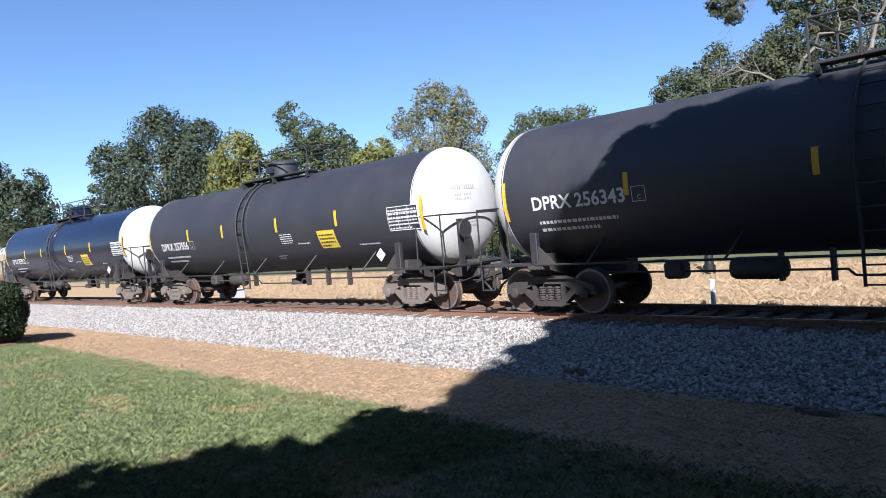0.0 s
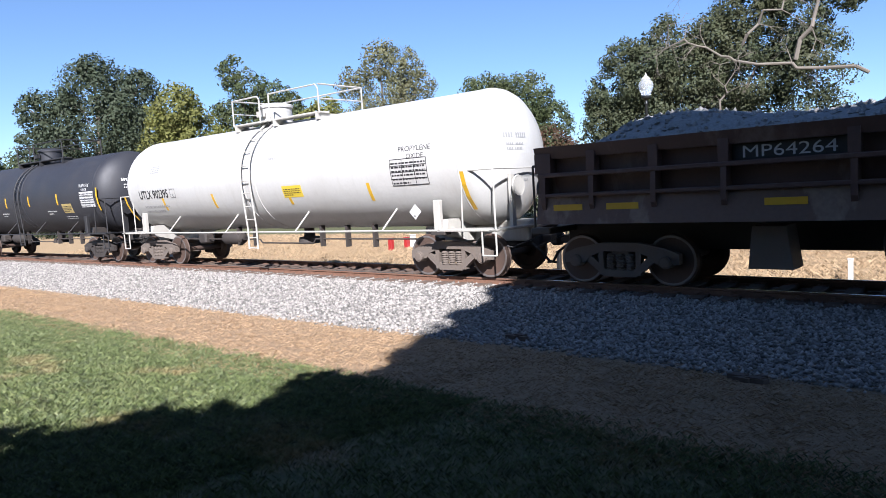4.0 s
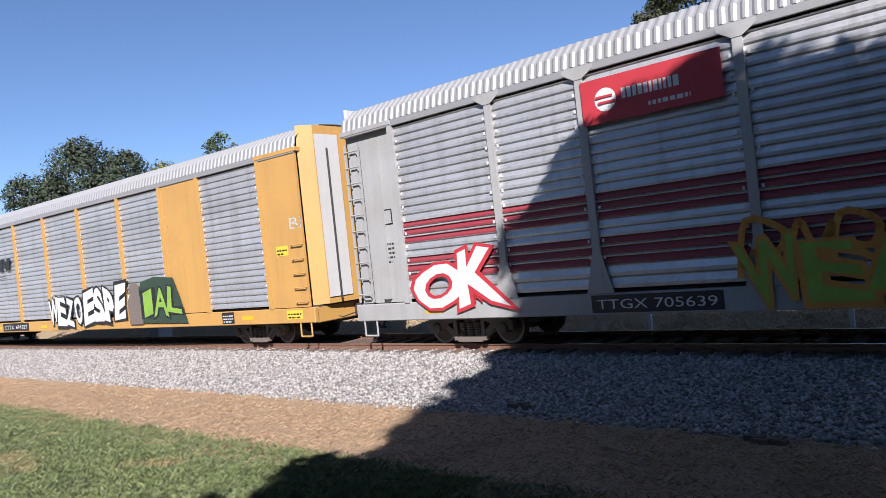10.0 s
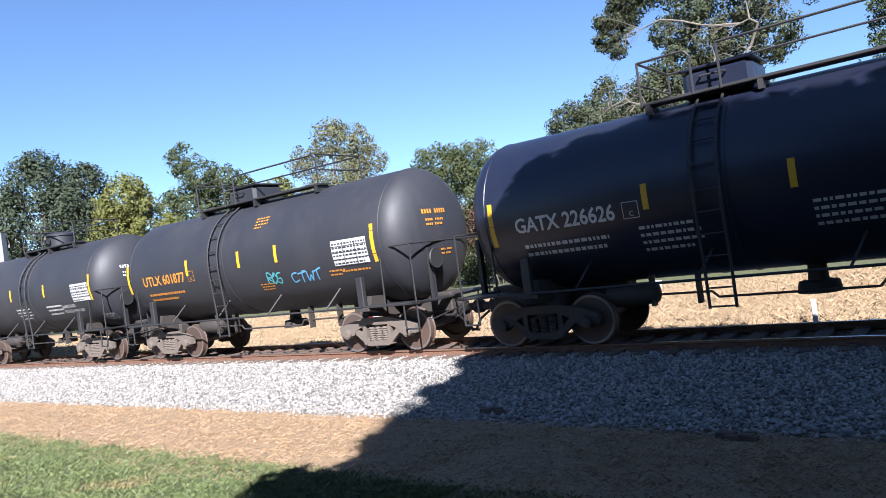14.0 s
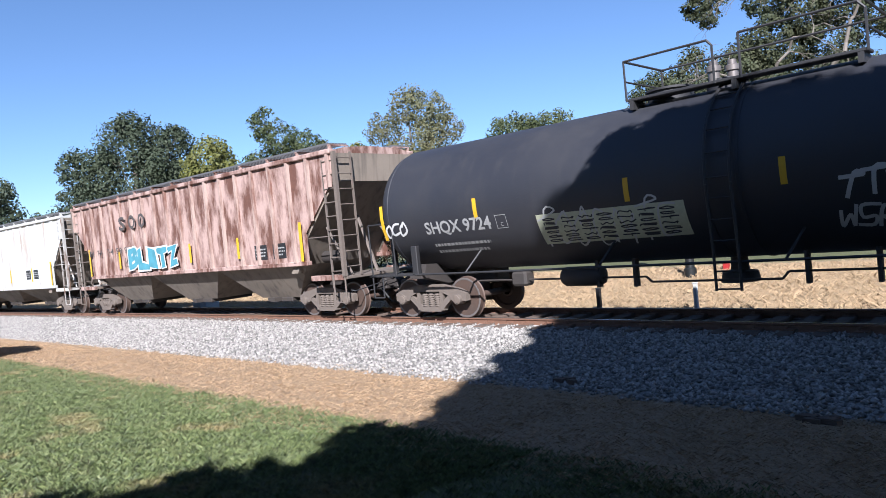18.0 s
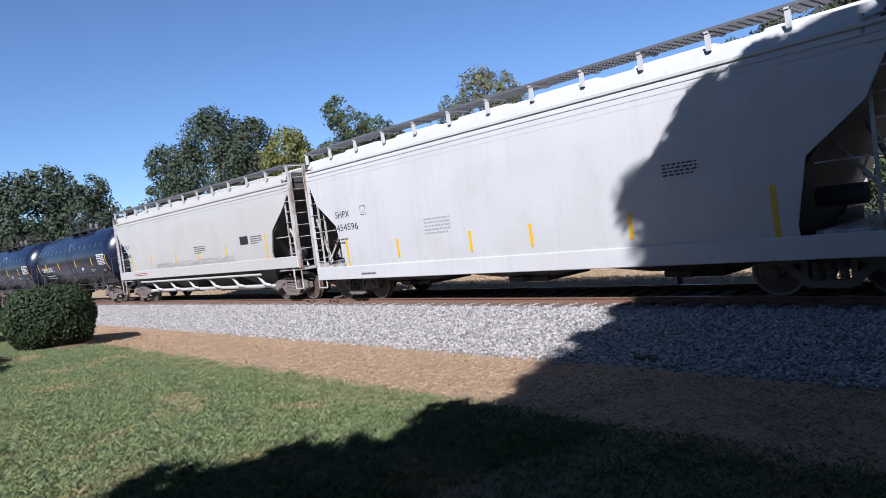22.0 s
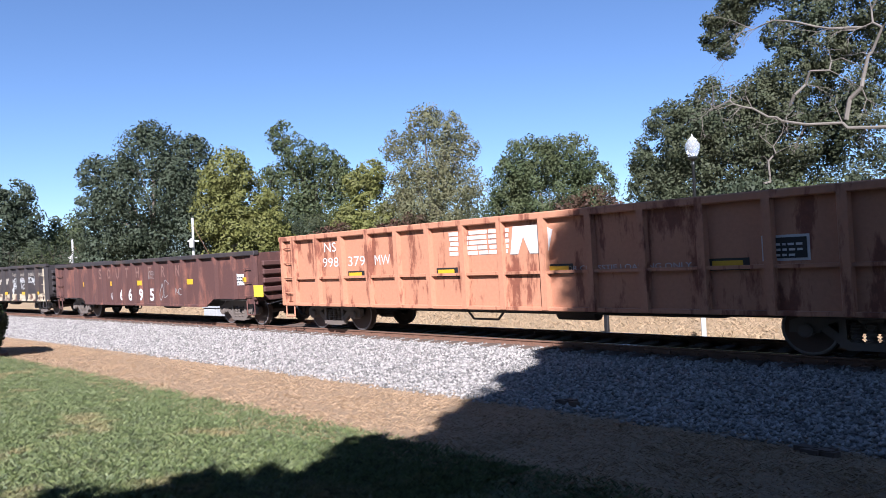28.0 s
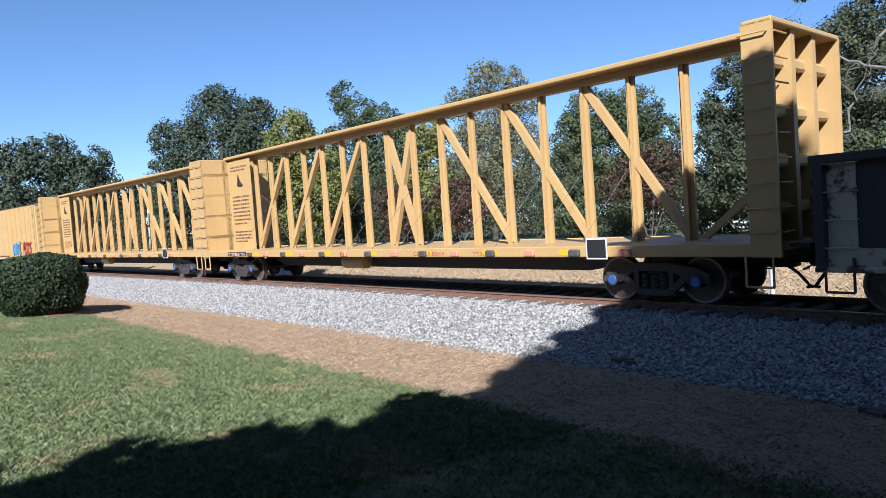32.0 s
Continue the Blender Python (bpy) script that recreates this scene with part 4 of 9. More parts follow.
# ---- tank cars ----
def tank_car(k, label, R=1.5, cz=2.55, tank=None, heads=None, mark="", ink=None, mark_x=None, mark_z=2.05, mark_w=1.9, reflect=(), lad=-.55, dome="box",
             deck=(-1.5, 2.3), data=None, sign=None, metal=None, cage=True, box=True, extra=None, truck_in=2.12, steps=False, ticks=False, mid_text=(), head_len=.75, refl_z=None, over=0.0, diam=False, dome_x=None):
    L = ends(k)
    c = thing("tank_car", label, "tank car", "cars of the train")
    tank = tank or BLACK
    ink = ink or INK_WHITE
    metal = metal or IRON
    e = L - .68 + over * .5               # outer end of the shell
    hp = [(e - head_len * (1 - math.cos(a)), R * math.sin(a)) for a in [math.pi / 2 * i / 8 for i in range(1, 8)]]
    surf = round_side(R, cz)
    if heads:
        part("tank", Geo().lathe([(-e + head_len, R), (0, R), (e - head_len, R)], 56, 0, cz), tank, c, smooth=True)
        for s in (-1, 1):
            pr = [(s * (e - .004), .06)] + [(s * a, b) for a, b in hp] + [(s * (e - head_len + .01), R), (s * (e - head_len - .035), R + .004)]
            part("tank_head", Geo().lathe(pr, 56, 0, cz), heads, c, "white domed tank end", smooth=True)
    else:
        pr = [(-e, .06)] + [(-a, b) for a, b in hp] + [(-e + head_len, R), (-2.0, R), (2.0, R), (e - head_len, R)] + [(a, b) for a, b in reversed(hp)] + [(e, .06)]
        part("tank", Geo().lathe(pr, 56, 0, cz), tank, c, smooth=True)
    # jacket bands
    for x in (lad - .28, lad + .28):
        part("jacket_band", Geo().lathe([(x - .03, R + .001), (x - .025, R + .012), (x + .025, R + .012), (x + .03, R + .001)], 56, 0, cz), tank, c, smooth=True)
    for x in (-e + head_len, e - head_len):
        part("weld_seam", Geo().lathe([(x - .012, R + .001), (x, R + .008), (x + .012, R + .001)], 56, 0, cz), tank, c, smooth=True)
    zb = cz - R
    tx = L - truck_in
    for s in (-1, 1):
        # stub sill, bolster with its saddle, end platform
        g = Geo().box(min(s * (tx - 1.4), s * (L - .55)), max(s * (tx - 1.4), s * (L - .55)), -.25, .25, .74, zb + .12, .03)
        g.prism([(-1.3, 1.0), (-1.2, 1.3), (-.7, zb + .22), (.7, zb + .22), (1.2, 1.3), (1.3, 1.0), (.5, .78), (-.5, .78)], s * tx - .12, s * tx + .12, "x")
        part("stub_sill", g, TRUCK_DARK if tank is not WHITE else WHITE_DIRTY, c)
        for q in (-1, 1):
            wp = part("bolster_post", Geo().box(s * tx - .09, s * tx + .09, q * 1.40 - .06, q * 1.40 + .06, 1.08, 1.74, .015), IRON if tank is not WHITE else WHITE_DIRTY, c)
            if heads:
                part("gusset", Geo().prism([(s * tx - .03 - s * .5, 1.1), (s * tx - .03 - s * .08, 1.1), (s * tx - .03 - s * .08, 1.5)], q * 1.40 - .02, q * 1.40 + .02, "y"), TRUCK_DARK, wp)
            part("jacking_pad", Geo().box(s * tx - .2, s * tx + .2, q * 1.34 - .12, q * 1.34 + .12, .98, 1.06, .01), TRUCK_DARK, wp)
        x0, x1 = s * (tx - .1), s * (L - .5)
        pl = Geo().box(min(x0, x1), max(x0, x1), -1.45, -1.0, 1.05, 1.1, .01).box(min(x0, x1), max(x0, x1), 1.0, 1.45, 1.05, 1.1, .01)
        pl.box(min(s * (L - .75), x1), max(s * (L - .75), x1), -1.45, 1.45, 1.05, 1.1, .01)
        end = part("end_platform", pl, metal, c)
        for q in (-1, 1):
            y = q * 1.42
            part("grab_rail", Geo().path([(s * (L - 1.45), y, 1.08), (s * (L - 1.42), y, 2.25), (s * (L - 1.3), y, 2.32), (s * (L - .6), y, 2.32)], .02), metal, end)
            part("sill_step", Geo().path([(s * (L - .95), y, 1.06), (s * (L - .95), y, .55), (s * (L - .6), y, .55), (s * (L - .6), y, 1.06)], .02), metal, end)
        part("end_rail", Geo().path([(s * (L - .6), -1.42, 1.1), (s * (L - .6), -1.42, 2.32), (s * (L - .6), 1.42, 2.32), (s * (L - .6), 1.42, 1.1)], .02), metal, end)
        part("brake_stand", Geo().box(min(s * (L - .62), s * (L - .7)), max(s * (L - .62), s * (L - .7)), -.75, -.62, 1.1, 2.2), metal, end)
        if s > 0:
            bw = part("brake_wheel", Geo().lathe([(-.02, .19), (-.025, .215), (0, .23), (.025, .215), (.02, .19)], 18, -.68, 1.95, c=(s * (L - .5), 0, 0)), metal, end)
            for a in range(5):
                part("spoke", Geo().tube((s * (L - .5), -.68, 1.95), (s * (L - .5), -.68 + .2 * math.cos(a * 1.257), 1.95 + .2 * math.sin(a * 1.257)), .014, 5), metal, bw)
        truck(c, s * tx, mat=TRUCK if k % 3 else TRUCK_DARK)
        coupler(c, s * (L - .35), s)
    # side running rail under the shell, with its brackets
    for q in (-1, 1):
        rr = Geo().tube((-tx, q * 1.45, 1.08), (tx, q * 1.45, 1.08), .025, 6)
        rail = part("side_rail", rr, metal, c)
        n = max(4, int(tx * 2 / 2.6))
        for i in range(n):
            x = -tx + 2 * tx * (i + .5) / n
            part("bracket", Geo().path([(x - .1, q * 1.45, 1.08), (x + .12, q * (R * .72), cz - R * .66)], .022), metal, rail)
    # brake gear and bottom outlet
    part("bottom_outlet", Geo().lathe([(0, .34), (.18, .3), (.2, .16), (.46, .14)], 18, axis="z", c=(.3, 0, zb - .44)), TRUCK_DARK, c, smooth=True)
    part("air_reservoir", Geo().lathe([(-.5, .05), (-.46, .16), (-.38, .2), (.38, .2), (.46, .16), (.5, .05)], 16, -.55, .84, c=(-2.6, 0, 0)), TRUCK_DARK, c, smooth=True)
    part("brake_valve", Geo().box(-4.3, -3.9, -.75, -.4, .68, 1.0, .05), TRUCK_DARK, c)
    part("brake_pipe", Geo().path([(-tx + .5, -.62, .82), (-1.2, -.62, .80), (-1.1, -.62, .70), (1.2, -.62, .70), (1.3, -.62, .82), (tx - .5, -.62, .82)], .022), TRUCK_DARK, c)
    for x in (-2.2, -1.4, 1.6, 2.6, 3.6):
        if abs(x) < tx - 1.2:
            part("pipe_hanger", Geo().box(x - .03, x + .03, -.7, -.55, .62, zb + .1), TRUCK_DARK, c)
    # top works
    d0, d1 = deck
    top = cz + R
    tp = Geo().box(d0, d1, -.78, -.42, top + .0, top + .05, .01).box(d0, d1, .42, .78, top + .0, top + .05, .01)
    for x in (d0 + .1, (d0 + d1) / 2, d1 - .1):
        tp.box(x - .04, x + .04, -.8, .8, top - .16, top)
    deck_ob = part("top_platform", tp, metal, c)
    hr = .74
    for q in (-1, 1):
        if q > 0:
            part("handrail", Geo().path([(d0, .78, top), (d0, .78, top + hr), (d1, .78, top + hr), (d1, .78, top)], .022), metal, deck_ob)
        else:
            part("handrail", Geo().path([(d0, -.78, top), (d0, -.78, top + hr), (lad - .3, -.78, top + hr), (lad - .22, -.78, top + hr - .1), (lad - .22, -.78, top)], .022), metal, deck_ob)
            part("handrail", Geo().path([(lad + .22, -.78, top), (lad + .22, -.78, top + hr), (d1 - .1, -.78, top + hr), (d1, -.78, top + hr - .12), (d1, -.78, top)], .022), metal, deck_ob)
    for x in (d0, d1):
        part("end_handrail", Geo().path([(x, -.78, top + hr), (x, .78, top + hr)], .022), metal, deck_ob)
        part("mid_rail", Geo().path([(x, -.78, top + hr * .5), (x, .78, top + hr * .5)], .018), metal, deck_ob)
    mx = dome_x if dome_x is not None else (d0 + d1) / 2
    if dome == "round":
        dm = part("valve_housing", Geo().lathe([(0, .47), (.5, .47), (.52, .51), (.58, .51), (.62, .46), (.66, .28)], 24, axis="z", c=(mx - .2, 0, top - .06)), tank, c, smooth=True)
        part("hinge", Geo().box(mx - .35, mx - .05, -.58, -.5, top + .2, top + .36), metal, dm)
    elif dome == "valves":
        dm = part("manway_cover", Geo().lathe([(0, .42), (.2, .42), (.22, .46), (.26, .46), (.28, .2)], 22, axis="z", c=(mx - .5, 0, top - .06)), metal, c, smooth=True)
        for q in (-.12, .12):
            part("relief_valve", Geo().lathe([(0, .1), (.3, .1), (.31, .13), (.4, .13), (.42, .08), (.5, .08)], 12, axis="z", c=(mx + .5 + q, q, top)), TREAD, dm, smooth=True)
        part("valve_flange", Geo().lathe([(0, .3), (.14, .3), (.16, .22), (.22, .2)], 18, axis="z", c=(mx + .5, 0, top - .04)), metal, dm, smooth=True)
    else:
        dm = part("valve_housing", Geo().box(mx - .62, mx + .5, -.5, .5, top - .05, top + .44, .08), tank, c)
        part("lid", Geo().box(mx - .66, mx + .54, -.53, .53, top + .44, top + .49, .02), tank, dm)
        part("lid_handle", Geo().path([(mx - .3, -.52, top + .3), (mx - .3, -.6, top + .3), (mx + .1, -.6, top + .3), (mx + .1, -.52, top + .3)], .018), metal, dm)
    # curved side ladder
    if steps:
        st = part("stirrup", Geo().path([(lad - .2, -1.3, 1.4), (lad - .2, -1.5, 1.08), (lad - .26, -1.5, .62), (lad + .26, -1.5, .62), (lad + .2, -1.5, 1.08), (lad + .2, -1.3, 1.4)], .022), metal, c)
        part("rung", Geo().tube((lad - .23, -1.5, .85), (lad + .23, -1.5, .85), .016, 6), metal, st)
    for x0, x1 in ((lad - .2, lad + .2),) if not steps else ():
        lo = []
        for s in (x0, x1):
            pts = [(s, surf(s, cz + R * math.sin(a)) - .08, cz + R * math.sin(a) + (.05 if a > 1.2 else 0)) for a in [1.35 - i * .135 for i in range(11)]]
            pts += [(s, -R - .09, cz - .2), (s, -1.50, 1.2), (s, -1.5, .62)]
            lo.append(pts)
        lg = Geo()
        for pts in lo:
            for a, b in zip(pts, pts[1:]):
                lg.tube(a, b, .026, 6)
        lob = part("ladder", lg, metal, c)
        lens = len(lo[0])
        for i in range(1, lens):
            for f in ((.5,) if i < lens - 2 else (.2, .5, .8) if i == lens - 2 else (.45, .95)):
                a = Vector(lo[0][i - 1]).lerp(Vector(lo[0][i]), f)
                b = Vector(lo[1][i - 1]).lerp(Vector(lo[1][i]), f)
                if i % 2 or i >= lens - 2:
                    part("rung", Geo().tube(a, b, .016, 6), metal, lob)
    if ticks:
        for i in range(14):
            x = -e + head_len + .3 + (2 * e - 2 * head_len - .8) * i / 13
            panel(c, x - .007, x + .007, cz + .46, cz + .68, surf, INK_GREY, "paint_tick", 3)
    rz = refl_z or (cz - .03)
    for i, x in enumerate(reflect):
        first = i in (0, len(reflect) - 1)
        reflector(c, x, rz - (.1 if first else 0), .82 if first else .42, surf)
    if mark:
        mx0 = mark_x if mark_x is not None else -e + head_len + .15
        writing(c, mark, mx0, mark_z, .27, surf, ink, mark_w, bold=.022)
        bars(c, mx0 + .1, mark_z - .45, mark_w * .85, .3, 2, surf, ink if ink is not INK_BLACK else INK_GREY, k)
        plate_mark(c, mx0 + mark_w + .14, mark_z - .02, .28, surf, ink)
    if data is not None:
        data_panel(c, data, cz - .5, 1.08, .58, surf, INK_WHITE if box else tank, tank if box else ink, k)
    if sign:
        x, mat, h = sign
        p = panel(c, x, x + .78, cz - .32 - h, cz - .32, surf, mat, "placard_sign", 3, label="emergency contact sign")
        bars(p, x + .06, cz - .32 - h + .05, .66, h - .1, 4, surf, INK_BLACK, k + 5, lift=.005)
    for x, z, w, h, rows in mid_text:
        bars(c, x, z, w, h, rows, surf, ink if ink is not INK_BLACK else INK_GREY, int(x * 7) + k)
    for s in (1,) if diam else ():
        diamond(c, s * (tx - .55), zb + .42, .17, -1.50, INK_WHITE, INK_BLACK)
    # small print on the head that faces forward
    hm = INK_GREY if (heads or tank in (WHITE,)) else ink
    g = Geo()
    for r_, (yy, zz, w, h) in enumerate(((-.72, cz + .38, .74, .1), (-.66, cz + .22, .55, .05), (-.66, cz + .12, .5, .05), (-.3, cz - .45, .42, .04), (-.3, cz - .54, .36, .04))):
        n = 10
        for i in range(n):
            if i == 4:
                continue
            a, b = yy + w * i / n, yy + w * (i + .62) / n
            xs_ = [e - head_len * (1 - math.sqrt(max(0, 1 - (p * p + (z_ - cz) ** 2) / (R * R)))) + .012 for p, z_ in ((a, zz), (b, zz), (b, zz + h), (a, zz + h))]
            g.add([(xs_[0], a, zz), (xs_[1], b, zz), (xs_[2], b, zz + h), (xs_[3], a, zz + h)], [(0, 1, 2, 3)])
    tagged(part("head_marking", g, hm, c), kind="stuff")
    if extra:
        extra(c, surf, cz, R)
    CARS.append((c, place(k)))
    return c


def tag(c, surf, body, x, z, h, w, fill, line, bold=.03, skew=0.0, name="graffiti"):
    """Sprayed lettering: bulging letters that lean on each other, each with a fat outline under its fill."""
    rng = random.Random(body + str(round(x, 1)))
    n = len(body)
    cell = w / n
    back = None
    for k, ch in enumerate(body):
        pts, fs = glyphs(ch, bold + .052)
        x0, x1 = min(p[0] for p in pts), max(p[0] for p in pts)
        z0, z1 = min(p[1] for p in pts), max(p[1] for p in pts)
        wide, tall = cell * rng.uniform(1.12, 1.3), h * rng.uniform(.88, 1.12)
        lean, rise, bulge = rng.uniform(-.22, .22) + skew, rng.uniform(-.04, .07) * h, rng.uniform(.1, .2)
        for layer, (mat, fat, lift) in enumerate(((line, bold + .052, .003), (fill, bold - .005, .007))):
            lp, lf = glyphs(ch, fat)
            vs = []
            for px, pz in lp:
                u, v = (px - x0) / (x1 - x0) - .5, (pz - z0) / (z1 - z0)
                u *= 1 + bulge * math.sin(v * 3.14 + k)
                v += .07 * math.sin(u * 5 + k * 1.7)
                X = x + cell * (k + .5) + u * wide + lean * (v - .5) * tall
                Z = z + rise + v * tall
                vs.append((X, surf(X, Z) - lift - .0012 * (k % 3), Z))
            me = bpy.data.meshes.new(name)
            me.from_pydata(vs, [], [tuple(reversed(q)) for q in lf])
            me.materials.append(mat)
            if layer == 0:
                back = part(name, me, mat, c, "sprayed graffiti letter")
            else:
                part("graffiti_fill", me, mat, back)


def strokes(c, surf, lines, x, z, w, h, r, mat, label="", name="graffiti_scrawl"):
    """Lettering sprayed in single strokes: smooth curves through a few points of a unit box."""
    g = Geo()
    for ctl in lines:
        ext = [ctl[0]] + list(ctl) + [ctl[-1]]
        pts = []
        for p0, p1, p2, p3 in zip(ext, ext[1:], ext[2:], ext[3:]):
            for q in range(5):
                t = q / 5
                pts.append(tuple(.5 * (2 * b + (d - a) * t + (2 * a - 5 * b + 4 * d - e) * t * t + (3 * b - a - 3 * d + e) * t ** 3) for a, b, d, e in zip(p0, p1, p2, p3)))
        pts.append(ctl[-1])
        pts = [(x + a * w, z + b * h) for a, b in pts]
        rim = []
        for i, (a, b) in enumerate(pts):
            p, q = pts[max(0, i - 1)], pts[min(len(pts) - 1, i + 1)]
            d = Vector((q[0] - p[0], q[1] - p[1]))
            d = d.normalized() if d.length > 1e-6 else Vector((1, 0))
            rr = r * (.7 + .5 * abs(math.sin(i * .45)))
            rim += [(a - d.y * rr, b + d.x * rr), (a + d.y * rr, b - d.x * rr)]
        g.add([(a, surf(a, b) - .004, b) for a, b in rim], [(2 * i, 2 * i + 1, 2 * i + 3, 2 * i + 2) for i in range(len(pts) - 1)])
    return part(name, g, mat, c, label)


CHALK = plain("chalk_spray", (0.4392, 0.4392, 0.427), 0.8, 0, 0.15)
PALE_SPRAY = plain("pale_spray", (0.4392, 0.4514, 0.3172), 0.8, 0, 0.2)
AQUA = plain("aqua_spray", (0.06, 0.21, 0.26), 0.6, 0, 0.4, 3.0)
TEAL = plain("teal_spray", (0.061, 0.2562, 0.2745), 0.7, 0, 0.3, 3.0)
SKY_SPRAY = plain("sky_blue_spray", (0.0854, 0.2562, 0.4148), 0.7, 0, 0.3, 3.0)
LIME = plain("lime_spray", (0.2135, 0.3172, 0.0427), 0.7, 0, 0.3, 3.0)
FLAME = plain("orange_spray", (0.4575, 0.2013, 0.0305), 0.7, 0, 0.3, 3.0)
SPRAY_RED = plain("bright_red_paint", (0.33, 0.022, 0.03), 0.55, 0, 0.15, 3.0)
SILVER_SPRAY = plain("silver_spray", (0.3355, 0.3416, 0.3538), 0.5, 0.3, 0.2, 3.0)


def squiggle(c, surf, x, z, w, h, n, mat, seed, r=.02, name="graffiti_scrawl"):
    """A hand-sprayed scrawl of quick hooked strokes that spells nothing."""
    rng = random.Random(seed)
    g = Geo()
    cell = w / n
    shapes = ([(0, 0), (.1, 1), (.75, .9), (.7, .5), (.15, .5), (.8, .05)], [(.8, .9), (.2, 1), (.05, .5), (.3, 0), (.85, .2)], [(.1, .9), (.2, 0), (.5, .7), (.75, 0), (.9, 1)],
              [(.1, 0), (.15, 1), (.6, .35), (.85, 1), (.8, 0)], [(.5, 1), (.05, .6), (.3, 0), (.85, .4), (.5, 1), (.3, .8)], [(.9, .9), (.2, .95), (.15, .5), (.8, .45), (.7, .0), (.05, .1)], [(.0, .95), (.95, 1), (.5, .95), (.45, 0)])
    for k in range(n):
        ctl = [(x + cell * (k - .08 + 1.16 * a + rng.uniform(-.1, .1)) + .18 * h * b, z + h * (b * rng.uniform(.8, 1.1) + rng.uniform(-.05, .05)) + .06 * h * math.sin(k * 2.1 + seed)) for a, b in rng.choice(shapes)]
        pts = []
        ext = [ctl[0]] + ctl + [ctl[-1]]
        for p0, p1, p2, p3 in zip(ext, ext[1:], ext[2:], ext[3:]):
            for q in range(4):
                t = q / 4
                pts.append(tuple(.5 * (2 * b + (d - a) * t + (2 * a - 5 * b + 4 * d - e) * t * t + (3 * b - a - 3 * d + e) * t ** 3) for a, b, d, e in zip(p0, p1, p2, p3)))
        pts.append(ctl[-1])
        for (a, b), (p, q) in zip(pts, pts[1:]):
            d = Vector((p - a, q - b))
            if d.length < 1e-4:
                continue
            m = Vector((-d.y, d.x)).normalized() * r
            u = d.normalized() * r * .4
            q4 = [(a - m.x - u.x, b - m.y - u.y), (p - m.x + u.x, q - m.y + u.y), (p + m.x + u.x, q + m.y + u.y), (a + m.x - u.x, b + m.y - u.y)]
            g.add([(e, surf(e, v) - .004, v) for e, v in q4], [(0, 1, 2, 3)])
    return part(name, g, mat, c)


def graf16(c, surf, cz, R):
    panel(c, -3.0, .0, 1.55, 2.15, surf, PALE_SPRAY, "graffiti_block", 5, .002, "pale yellow sprayed block", 6)
    for i in range(7):
        for j in range(6):
            squiggle(c, surf, -2.85 + i * .4, 1.6 + j * .085, .3, .04, 1, BLACK_MATT, 100 + i * 7 + j, .011)
        squiggle(c, surf, -3.1 + i * .42, 1.5, .4, .68, 1, CHALK, 140 + i, .018)
    squiggle(c, surf, -7.35, 2.0, .7, .3, 3, CHALK, 5, .025)
    squiggle(c, surf, 2.3, 1.95, 1.2, .35, 4, CHALK, 6, .03)
    squiggle(c, surf, 2.2, 1.5, 1.1, .3, 4, CHALK, 7, .025)
    squiggle(c, surf, 3.9, 1.75, 1.8, .5, 4, INK_GREY, 8, .05)
    squiggle(c, surf, 5.9, 1.95, 1.9, .5, 4, INK_GREY, 9, .05)


def graf13(c, surf, cz, R):
    squiggle(c, surf, 1.05, 1.85, .5, .25, 3, TEAL, 14, .02)
    squiggle(c, surf, 1.9, 1.8, 1.0, .25, 4, SKY_SPRAY, 15, .018)


def propylene(c, surf, cz, R):
    writing(c, "PROPYLENE", 5.35, cz + .24, .12, surf, INK_BLACK, .95)
    writing(c, "OXIDE", 5.6, cz + .08, .11, surf, INK_BLACK, .5)


def propylene6(c, surf, cz, R):
    writing(c, "PROPYLENE", 5.55, cz + .24, .12, surf, INK_WHITE, .8)
    writing(c, "OXIDE", 5.75, cz + .1, .1, surf, INK_WHITE, .45)


def stencil14(c, surf, cz, R):
    writing(c, "AAR ST-470", 3.0, 1.88, .11, surf, INK_WHITE, .85)
    writing(c, "SR-8754 FRA AIP", 3.0, 1.71, .11, surf, INK_WHITE, 1.25)
    squiggle(c, surf, 5.0, 1.35, .7, .2, 4, CHALK, 91, .015)


def diamonds25(c, surf, cz, R):
    for x in (2.15,):
        diamond(c, x, 1.95, .13, surf(x, 1.95), INK_WHITE, INK_BLACK)


MID1 = ((1.5, 1.95, .6, .32, 5), (2.3, 1.9, .8, .08, 1), (5.0, 1.75, .9, .08, 1), (.9, 1.5, .5, .14, 2))
WB = "matt black tank car with white domed ends and yellow reflectors"
R6 = (-7.3, -4.2, -1.8, 1.4, 4.3, 7.6)
tank_car(0, WB, tank=BLACK_MATT, heads=WHITE, mark="DPRX 256343", reflect=(-7.4, -4.5, -1.3, 1.4, 4.3, 7.6), mark_x=-6.7, mark_z=2.2, mark_w=2.15, data=6.4, sign=(3.3, SIGN_YELLOW, .5), dome="round", dome_x=.1, box=False, diam=True, mid_text=MID1)
tank_car(1, WB, tank=BLACK_MATT, heads=WHITE, mark="DPRX 257556", reflect=R6, mark_x=-6.4, mark_w=2.1, data=6.4, sign=(3.35, SIGN_YELLOW, .5), dome="round", dome_x=.1, box=False, diam=True, mid_text=MID1)
tank_car(2, "glossy black tank car with white domed ends and yellow reflectors", tank=BLACK_GLOSS, heads=WHITE, mark="DPRX 257012", reflect=R6, mark_x=-6.3, mark_w=1.95, data=6.5, sign=(3.1, SIGN_YELLOW, .5), dome="round", dome_x=.1, box=True, diam=True, mid_text=MID1)
